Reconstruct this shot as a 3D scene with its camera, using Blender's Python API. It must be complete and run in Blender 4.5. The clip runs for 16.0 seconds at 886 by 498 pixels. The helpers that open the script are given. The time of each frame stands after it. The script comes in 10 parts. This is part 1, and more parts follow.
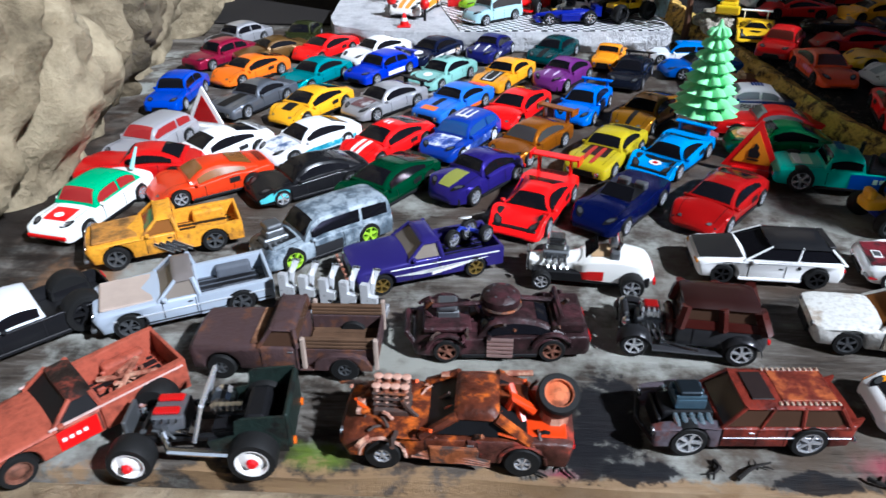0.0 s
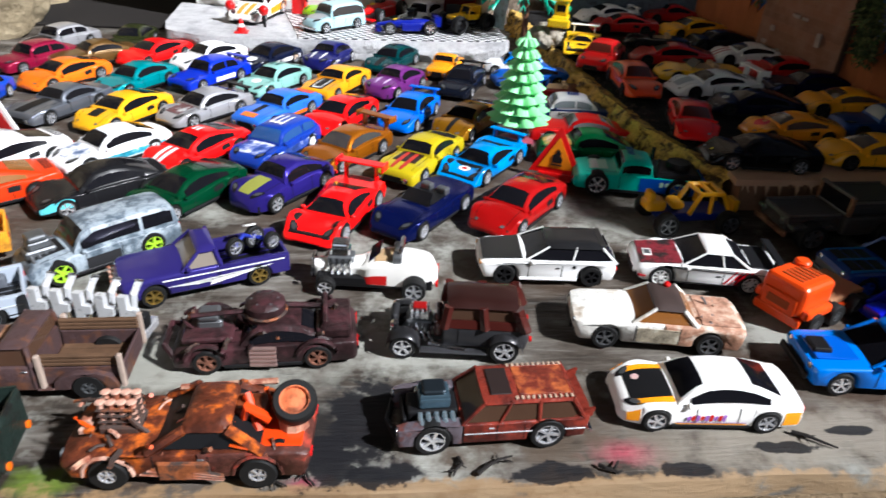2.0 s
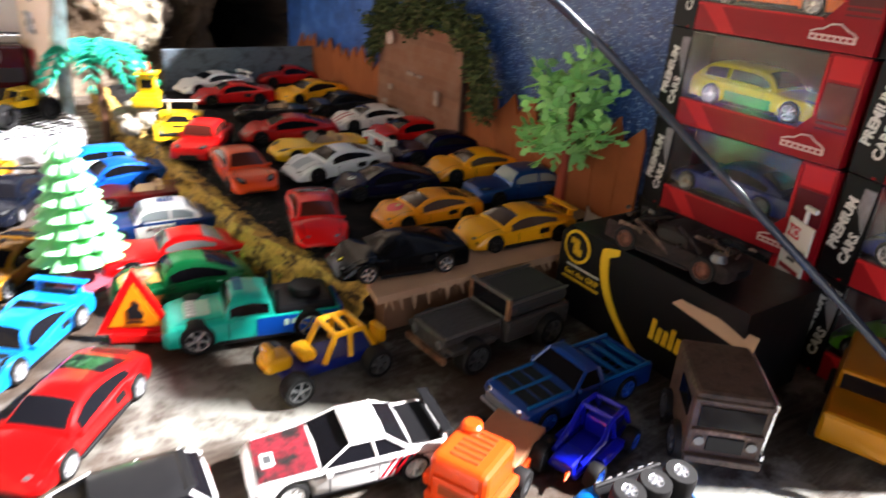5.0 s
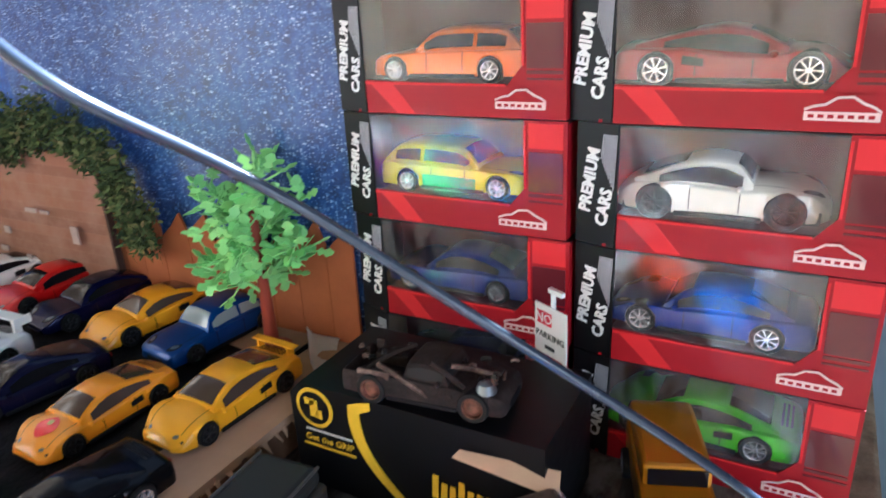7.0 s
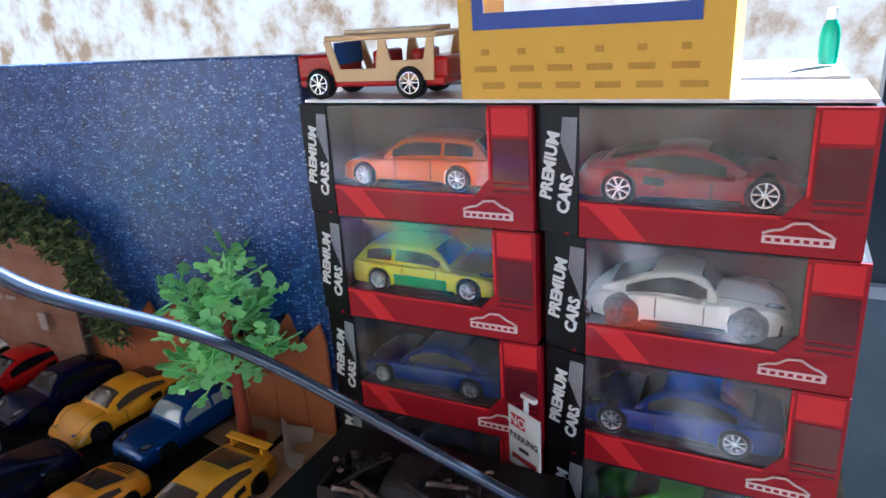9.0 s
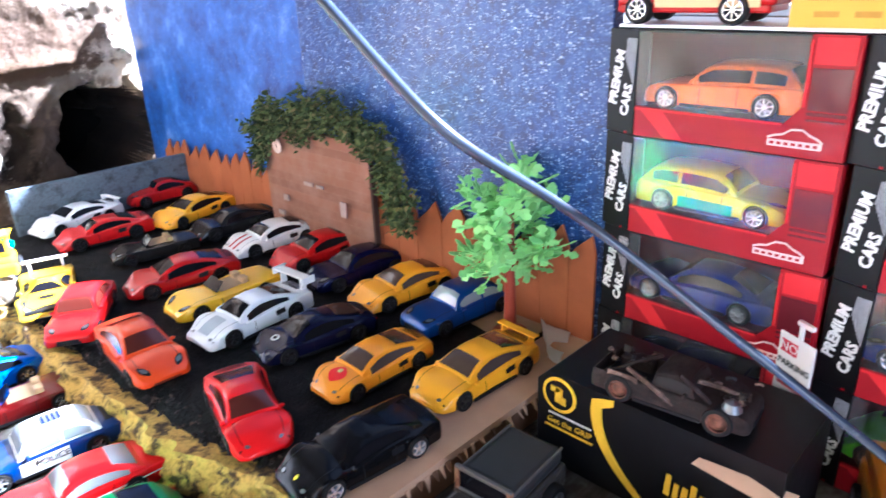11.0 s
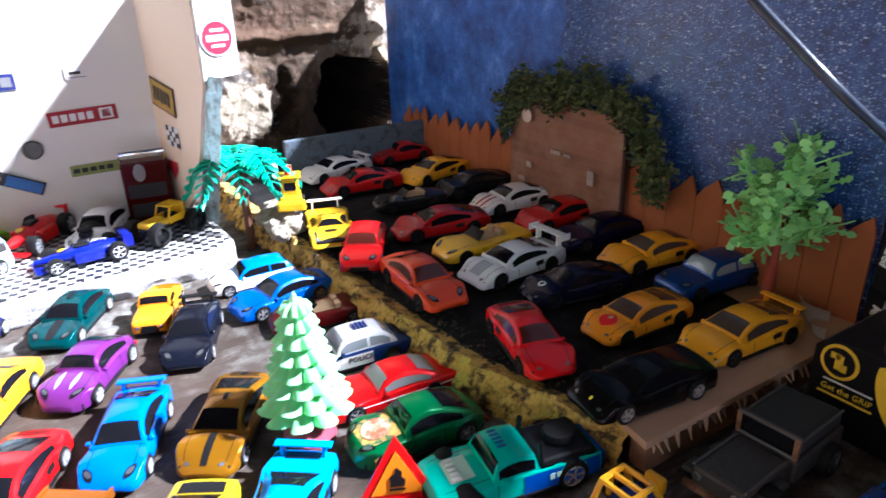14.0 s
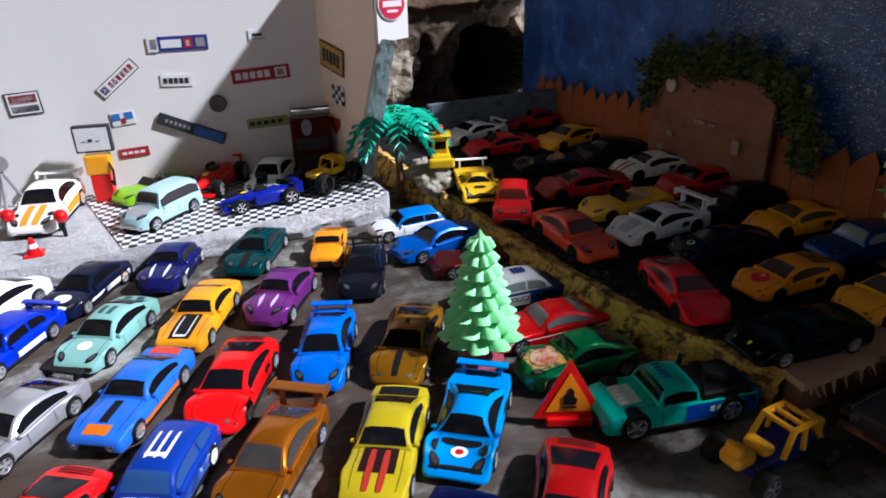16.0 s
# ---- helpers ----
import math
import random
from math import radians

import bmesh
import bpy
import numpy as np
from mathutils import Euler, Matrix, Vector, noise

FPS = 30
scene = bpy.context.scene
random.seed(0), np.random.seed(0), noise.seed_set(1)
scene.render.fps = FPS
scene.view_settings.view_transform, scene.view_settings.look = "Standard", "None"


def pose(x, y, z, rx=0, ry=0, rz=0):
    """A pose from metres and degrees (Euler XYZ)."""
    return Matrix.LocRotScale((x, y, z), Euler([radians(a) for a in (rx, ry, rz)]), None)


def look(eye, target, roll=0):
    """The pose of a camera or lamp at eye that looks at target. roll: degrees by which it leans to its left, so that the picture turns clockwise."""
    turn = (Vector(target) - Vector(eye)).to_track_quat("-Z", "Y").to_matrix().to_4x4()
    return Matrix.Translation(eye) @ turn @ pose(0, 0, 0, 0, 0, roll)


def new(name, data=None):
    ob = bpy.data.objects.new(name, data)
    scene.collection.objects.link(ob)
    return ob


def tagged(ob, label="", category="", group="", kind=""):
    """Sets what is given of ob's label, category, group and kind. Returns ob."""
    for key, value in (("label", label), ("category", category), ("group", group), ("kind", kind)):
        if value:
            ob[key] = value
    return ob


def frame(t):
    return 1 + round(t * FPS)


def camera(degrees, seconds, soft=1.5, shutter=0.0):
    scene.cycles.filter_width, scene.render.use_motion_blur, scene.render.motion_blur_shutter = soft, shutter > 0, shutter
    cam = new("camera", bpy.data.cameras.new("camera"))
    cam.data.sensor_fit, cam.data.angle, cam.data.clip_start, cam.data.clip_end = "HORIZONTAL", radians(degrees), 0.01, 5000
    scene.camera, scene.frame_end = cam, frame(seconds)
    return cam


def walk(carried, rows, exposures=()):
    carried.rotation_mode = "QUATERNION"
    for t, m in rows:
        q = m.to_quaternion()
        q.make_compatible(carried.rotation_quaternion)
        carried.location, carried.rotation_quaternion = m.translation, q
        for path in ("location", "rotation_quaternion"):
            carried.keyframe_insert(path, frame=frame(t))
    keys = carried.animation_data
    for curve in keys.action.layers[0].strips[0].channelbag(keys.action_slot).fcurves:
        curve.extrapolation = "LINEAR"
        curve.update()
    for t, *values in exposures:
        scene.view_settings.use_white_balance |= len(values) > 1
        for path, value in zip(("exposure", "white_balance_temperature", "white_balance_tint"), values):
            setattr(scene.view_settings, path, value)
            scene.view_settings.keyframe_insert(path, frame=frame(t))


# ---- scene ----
cam = camera(66.3, 16.0, shutter=0.5)
PATH = [
    (0, (0.041, 0.021, 0.19), (-0.047, 1.735, -0.837), -0.0),
    (0.5, (0.058, 0.025, 0.186), (0.007, 1.74, -0.842), 0.5),
    (1, (0.078, 0.027, 0.184), (0.077, 1.742, -0.843), 1.1),
    (1.5, (0.09, 0.023, 0.186), (0.143, 1.746, -0.828), 1.6),
    (2, (0.098, 0.021, 0.188), (0.305, 1.745, -0.804), 3.5),
    (2.5, (0.098, 0.025, 0.188), (0.468, 1.745, -0.764), 5.6),
    (3, (0.103, 0.023, 0.192), (0.618, 1.727, -0.721), 6.1),
    (3.5, (0.117, 0.035, 0.193), (0.658, 1.742, -0.696), 4.7),
    (4, (0.151, 0.072, 0.192), (0.712, 1.777, -0.691), 3.0),
    (4.5, (0.18, 0.1, 0.18), (0.915, 1.753, -0.672), 1.7),
    (5, (0.183, 0.136, 0.185), (1.227, 1.63, -0.637), 4.1),
    (5.2, (0.186, 0.151, 0.185), (1.35, 1.571, -0.607), 3.9),
    (7.3, (0.257, 0.199, 0.209), (1.904, 1.089, -0.494), -3.6),
    (7.5, (0.26, 0.199, 0.215), (1.92, 1.076, -0.475), -3.7),
    (8, (0.263, 0.195, 0.233), (1.964, 1.028, -0.409), -3.7),
    (8.2, (0.263, 0.194, 0.237), (1.963, 1.035, -0.398), -3.9),
    (10.3, (0.231, 0.212, 0.237), (1.748, 1.269, -0.526), -2.5),
    (10.5, (0.22, 0.212, 0.23), (1.673, 1.373, -0.504), -2.2),
    (11, (0.204, 0.213, 0.23), (1.512, 1.525, -0.525), -2.5),
    (11.5, (0.19, 0.217, 0.225), (1.429, 1.577, -0.559), -1.9),
    (12, (0.169, 0.221, 0.225), (1.359, 1.631, -0.546), -1.4),
    (12.5, (0.159, 0.227, 0.227), (1.33, 1.66, -0.529), -1.7),
    (13, (0.152, 0.232, 0.229), (1.303, 1.68, -0.532), -2.0),
    (13.5, (0.135, 0.231, 0.231), (1.213, 1.738, -0.522), -1.8),
    (14, (0.117, 0.228, 0.228), (1.088, 1.797, -0.543), -1.7),
    (14.5, (0.107, 0.227, 0.223), (1.023, 1.82, -0.565), -1.6),
    (15, (0.09, 0.222, 0.224), (0.937, 1.849, -0.572), -1.4),
    (15.5, (0.07, 0.212, 0.229), (0.854, 1.877, -0.555), -1.3),
    (16, (0.054, 0.214, 0.228), (0.789, 1.88, -0.598), -1.7),
]
walk(cam, [(t, look(eye, target, roll)) for t, eye, target, roll in PATH], [(0, 0.6, 5350, 10), (1, 0.7, 5400, 8), (2, 0.9, 5900, 11), (2.5, 1.0, 6050, 13.5), (3, 1.2, 6200, 14), (3.5, 1.3, 6300, 15), (4, 1.5, 6500, 15), (4.5, 1.9, 6700, 18), (5, 2.6, 6300, 16), (7.5, 3.7, 5000, 8), (8, 2.85, 4950, 10), (10.5, 3.5, 4650, 12), (11, 4.2, 4950, 16), (12.5, 4.3, 5500, 24), (13, 3.9, 5500, 24), (13.5, 2.9, 5400, 21), (14, 2.3, 5400, 18), (14.5, 2.0, 5500, 20), (15, 1.55, 5600, 21), (15.5, 0.95, 5600, 17), (16, 0.55, 5600, 16)])

# ---- world and light ----
SUN_EL, SUN_STRENGTH, SKY_STRENGTH = 40.6, 5.0, 0.008
world = bpy.data.worlds.new("world")
scene.world = world
world.use_nodes = True
wn = world.node_tree
sky = wn.nodes.new("ShaderNodeTexSky")
sky.sky_type, sky.sun_disc = "NISHITA", False
sky.sun_elevation, sky.sun_rotation = radians(SUN_EL), radians(121)
wn.links.new(sky.outputs[0], wn.nodes["Background"].inputs[0])
wn.nodes["Background"].inputs[1].default_value = SKY_STRENGTH
sun = new("sun", bpy.data.lights.new("sun", "SUN"))
sun.data.energy, sun.data.angle, sun.data.color = SUN_STRENGTH, radians(2.6), (1.0, 0.97, 0.93)
sun.matrix_world = look((2.0, -0.7, 2.0), (0.0, 0.5, 0.0))
# daylight of the sky in the window opening over the blue wall
opening = new("window_light", bpy.data.lights.new("window_light", "AREA"))
opening.data.shape, opening.data.size, opening.data.size_y = "RECTANGLE", 1.5, 0.9
opening.data.energy, opening.data.color = 0.12, (0.93, 0.97, 1.0)
opening.matrix_world = look((0.95, 0.45, 0.85), (-0.1, 0.5, 0.0))

# unseen area lamp added behind the viewer to brighten box and car fronts
back_fill = new("box_front_fill", bpy.data.lights.new("box_front_fill", "AREA"))
back_fill.data.shape, back_fill.data.size, back_fill.data.size_y = "RECTANGLE", 0.9, 1.5
back_fill.data.energy, back_fill.data.color = 2.2, (0.92, 0.96, 1.0)
back_fill.matrix_world = look((-0.75, -1.57, 0.35), (0.5, 0.35, 0.1))


# ---- materials ----
def material(name):
    m = bpy.data.materials.new(name)
    m.use_nodes = True
    return m, m.node_tree, m.node_tree.nodes["Principled BSDF"]


def ramp(nt, src, stops):
    r = nt.nodes.new("ShaderNodeValToRGB")
    while len(r.color_ramp.elements) < len(stops):
        r.color_ramp.elements.new(0.5)
    for e, (p, c) in zip(r.color_ramp.elements, stops):
        e.position, e.color = p, (*c, 1)
    nt.links.new(src, r.inputs[0])
    return r.outputs[0]


def noise_tex(nt, scale, detail=6, rough=0.6, coords="Object", stretch=None):
    tc = nt.nodes.new("ShaderNodeTexCoord")
    n = nt.nodes.new("ShaderNodeTexNoise")
    n.inputs["Scale"].default_value, n.inputs["Detail"].default_value, n.inputs["Roughness"].default_value = scale, detail, rough
    if stretch:
        mp = nt.nodes.new("ShaderNodeMapping")
        mp.inputs["Scale"].default_value = stretch
        nt.links.new(tc.outputs[coords], mp.inputs[0])
        nt.links.new(mp.outputs[0], n.inputs["Vector"])
    else:
        nt.links.new(tc.outputs[coords], n.inputs["Vector"])
    return n.outputs["Fac"]


def mixed(nt, fac, a, b):
    m = nt.nodes.new("ShaderNodeMix")
    m.data_type = "RGBA"
    for sock, v in ((m.inputs[0], fac), (m.inputs[6], a), (m.inputs[7], b)):
        if isinstance(v, bpy.types.NodeSocket):
            nt.links.new(v, sock)
        elif isinstance(v, (int, float)):
            sock.default_value = v
        else:
            sock.default_value = (*v, 1)
    return m.outputs[2]


def bumped(nt, bsdf, height, strength, distance):
    b = nt.nodes.new("ShaderNodeBump")
    b.inputs["Strength"].default_value, b.inputs["Distance"].default_value = strength, distance
    nt.links.new(height, b.inputs["Height"])
    nt.links.new(b.outputs[0], bsdf.inputs["Normal"])


MATS = {}


def plain(name, color, rough=0.5, metal=0.0, coat=0.0, vary=0.12, scale=180.0, bump=0.0):
    """A surface of one colour with slight wear: mottling at two scales."""
    if name in MATS:
        return MATS[name]
    m, nt, b = material(name)
    fine, broad = noise_tex(nt, scale), noise_tex(nt, scale / 7, 3)
    lo, hi = [c * (1 - vary) for c in color], [min(1, c * (1 + vary)) for c in color]
    c1 = ramp(nt, fine, ((0.3, lo), (0.7, hi)))
    c2 = ramp(nt, broad, ((0.3, lo), (0.7, hi)))
    nt.links.new(mixed(nt, 0.5, c1, c2), b.inputs["Base Color"])
    rr = nt.nodes.new("ShaderNodeMapRange")
    nt.links.new(fine, rr.inputs[0])
    rr.inputs[3].default_value, rr.inputs[4].default_value = max(0.02, rough - 0.07), min(1, rough + 0.09)
    nt.links.new(rr.outputs[0], b.inputs["Roughness"])
    b.inputs["Specular IOR Level"].default_value = 0.3 if coat > 0.2 else 0.25
    b.inputs["Metallic"].default_value, b.inputs["Coat Weight"].default_value, b.inputs["Coat Roughness"].default_value = metal, coat, 0.06
    if bump:
        bumped(nt, b, fine, bump, 0.001)
    MATS[name] = m
    return m


def paint(color, metal=0.0, rough=0.3):
    """Die-cast enamel: a coloured coat under clear lacquer."""
    grey = sum(color) / 3
    color = [min(1, max(0.004, grey + (c - grey) * 1.3)) for c in color]
    if min(color) < 0.5:
        color = [c * 0.92 for c in color]
    dark = max(color) < 0.12
    if dark:
        color = [c * 0.55 for c in color]
    key = "paint_%02d_%02d_%02d_%d" % (*[round(c * 99) for c in color], round(metal * 10))
    m = plain(key, color, 0.2 if dark else rough, metal, 0.1 if dark else 0.35, 0.05, 60.0)
    if dark:
        m.node_tree.nodes["Principled BSDF"].inputs["Specular IOR Level"].default_value = 0.15
    return m


def rusty(name, base, rust, amount=0.5, rough=0.75):
    if name in MATS:
        return MATS[name]
    m, nt, b = material(name)
    n = noise_tex(nt, 95.0, 9, 0.68)
    n2 = noise_tex(nt, 420.0, 4, 0.6)
    dark = [c * 0.35 for c in rust]
    col = ramp(nt, n, ((amount - 0.1, base), (amount, rust), (amount + 0.14, dark)))
    nt.links.new(mixed(nt, ramp(nt, n2, ((0.45, (0, 0, 0)), (0.75, (0.45, 0.45, 0.45)))), col, dark), b.inputs["Base Color"])
    b.inputs["Roughness"].default_value, b.inputs["Specular IOR Level"].default_value = rough, 0.3
    bumped(nt, b, n2, 0.6, 0.0008)
    MATS[name] = m
    return m


BLACK = plain("black_plastic", (0.007, 0.007, 0.008), 0.45)
RUBBER = plain("tyre_rubber", (0.008, 0.008, 0.008), 0.65)
GLASS = plain("tinted_window", (0.006, 0.006, 0.008), 0.09, 0.0, 0.0, 0.0)
GLASS.node_tree.nodes["Principled BSDF"].inputs["Specular IOR Level"].default_value = 0.25
SMOKE = plain("smoked_window", (0.045, 0.04, 0.04), 0.12, 0.0, 0.5, 0.0)
AMBER = plain("amber_window", (0.22, 0.085, 0.02), 0.15, 0.0, 0.5, 0.0)
REDGLASS = plain("red_window", (0.28, 0.02, 0.02), 0.15, 0.0, 0.5, 0.0)
BLUEGLASS = plain("blue_window", (0.02, 0.07, 0.22), 0.12, 0.0, 0.5, 0.0)
CLEARISH = plain("clear_window", (0.25, 0.29, 0.31), 0.12, 0.0, 0.6, 0.0)
CHROME = plain("chrome", (0.72, 0.73, 0.75), 0.16, 1.0, 0.0, 0.04)
RIMS = plain("silver_rim", (0.8, 0.81, 0.84), 0.24, 0.75, 0.3, 0.04)
STEEL = plain("grey_metal", (0.2, 0.21, 0.22), 0.42, 0.8)
WHITE = plain("white_tampo", (0.8, 0.8, 0.78), 0.4, vary=0.04)
REDLAMP = plain("red_lamp", (0.5, 0.01, 0.01), 0.2, 0, 0.4, 0.02)
AMBERLAMP = plain("amber_lamp", (0.6, 0.25, 0.03), 0.2, 0, 0.4, 0.02)
GOLD = plain("gold_rim", (0.55, 0.38, 0.1), 0.3, 0.9)
LIMERIM = plain("lime_rim", (0.35, 0.6, 0.03), 0.35)


# ---- mesh tools ----
def mesh_of(name, verts, faces, mats=(), smooth=True, sharp=38):
    me = bpy.data.meshes.new(name)
    me.from_pydata([tuple(v) for v in verts], [], faces)
    for m in mats:
        me.materials.append(m)
    if smooth:
        me.polygons.foreach_set("use_smooth", [True] * len(me.polygons))
        me.set_sharp_from_angle(angle=radians(sharp))
    me.update()
    return me


def link(name, me, parent=None, m=None, label=""):
    ob = new(name, me)
    if parent is not None:
        ob.parent = parent
    if m is not None:
        ob.matrix_basis = m
    if label:
        ob["label"] = label
    return ob


def part(name, bm, mat, parent=None, label="", smooth=False, m=None, sharp=38):
    me = bpy.data.meshes.new(name)
    bm.to_mesh(me)
    bm.free()
    me.materials.append(mat)
    if smooth:
        me.polygons.foreach_set("use_smooth", [True] * len(me.polygons))
        me.set_sharp_from_angle(angle=radians(sharp))
    return link(name, me, parent, m, label)


def thing(name, m, label, category, group="", kind=""):
    """An Empty at the base of a thing."""
    ob = new(name)
    ob.empty_display_size = 0.01
    ob.matrix_basis = m
    return tagged(ob, label, category, group, kind)


def block(x0, x1, y0, y1, z0, z1, bevel=0.0, segs=2, bm=None):
    bm = bm or bmesh.new()
    r = bmesh.ops.create_cube(bm, size=1.0)
    for v in r["verts"]:
        v.co = Vector(((x0 + x1) / 2 + v.co.x * (x1 - x0), (y0 + y1) / 2 + v.co.y * (y1 - y0), (z0 + z1) / 2 + v.co.z * (z1 - z0)))
    if bevel:
        es = list({e for v in r["verts"] for e in v.link_edges})
        bmesh.ops.bevel(bm, geom=es, offset=bevel, segments=segs, affect="EDGES", profile=0.5)
    return bm


def rod(points, radius, n=8, bm=None, taper=1.0):
    """A tube along points."""
    bm = bm or bmesh.new()
    pts = [Vector(p) for p in points]
    rings = []
    for i, p in enumerate(pts):
        d = (pts[min(i + 1, len(pts) - 1)] - pts[max(i - 1, 0)]).normalized()
        side = d.cross(Vector((0, 0, 1)) if abs(d.z) < 0.9 else Vector((1, 0, 0))).normalized()
        up = side.cross(d)
        r = radius * (1 + (taper - 1) * i / max(1, len(pts) - 1))
        rings.append([bm.verts.new(p + r * (math.cos(a) * side + math.sin(a) * up)) for a in (2 * math.pi * k / n for k in range(n))])
    for a, b in zip(rings, rings[1:]):
        for k in range(n):
            bm.faces.new((a[k], a[(k + 1) % n], b[(k + 1) % n], b[k]))
    bm.faces.new(rings[0][::-1])
    bm.faces.new(rings[-1])
    bmesh.ops.recalc_face_normals(bm, faces=bm.faces)
    return bm


def lathe(profile, n=20, axis="z", bm=None, off=(0, 0, 0), caps=True):
    """A turned shape: profile of (radius, height)."""
    bm = bm or bmesh.new()
    rings = []
    for r, h in profile:
        ring = []
        for k in range(n):
            a = 2 * math.pi * k / n
            c = (r * math.cos(a), r * math.sin(a), h) if axis == "z" else (r * math.cos(a), h, r * math.sin(a))
            ring.append(bm.verts.new(Vector(c) + Vector(off)))
        rings.append(ring)
    for a, b in zip(rings, rings[1:]):
        for k in range(n):
            bm.faces.new((a[k], a[(k + 1) % n], b[(k + 1) % n], b[k]))
    if caps:
        bm.faces.new(rings[0][::-1])
        bm.faces.new(rings[-1])
    bmesh.ops.recalc_face_normals(bm, faces=bm.faces)
    return bm


def plate(corners, thick, bm=None):
    """A flat plate from a polygon in one plane, with thickness along its normal."""
    bm = bm or bmesh.new()
    vs = [bm.verts.new(c) for c in corners]
    f = bm.faces.new(vs)
    f.normal_update()
    n = f.normal.copy()
    r = bmesh.ops.extrude_face_region(bm, geom=[f])
    for v in r["geom"]:
        if isinstance(v, bmesh.types.BMVert):
            v.co += n * thick
    bmesh.ops.recalc_face_normals(bm, faces=bm.faces)
    return bm


def words(name, text, size, mat, parent, m, label="", depth=0.00015, bold=0.0):
    """Lettering in the built-in font, as a mesh."""
    cu = bpy.data.curves.new(name, "FONT")
    cu.body, cu.size, cu.extrude, cu.align_x, cu.align_y = text, size, depth, "CENTER", "CENTER"
    cu.resolution_u, cu.offset = 2, bold
    tmp = bpy.data.objects.new(name, cu)
    me = bpy.data.meshes.new_from_object(tmp)
    bpy.data.objects.remove(tmp)
    me.materials.clear()
    me.materials.append(mat)
    return link(name, me, parent, m, label)


# ---- toy cars ----
def curve(points):
    """A smooth line through points that never swings past them."""
    xs, ys = zip(*points)
    n = len(xs)
    h = [xs[i + 1] - xs[i] for i in range(n - 1)]
    d = [(ys[i + 1] - ys[i]) / h[i] for i in range(n - 1)]
    m = [d[0]] + [0.0 if d[i - 1] * d[i] <= 0 else 2 * d[i - 1] * d[i] / (d[i - 1] + d[i]) for i in range(1, n - 1)] + [d[-1]]

    def at(u):
        if u <= xs[0]:
            return ys[0]
        for i in range(n - 1):
            if u <= xs[i + 1]:
                t = (u - xs[i]) / h[i]
                t2, t3 = t * t, t * t * t
                return (2 * t3 - 3 * t2 + 1) * ys[i] + (t3 - 2 * t2 + t) * h[i] * m[i] + (3 * t2 - 2 * t3) * ys[i + 1] + (t3 - t2) * h[i] * m[i + 1]
        return ys[-1]
    return at


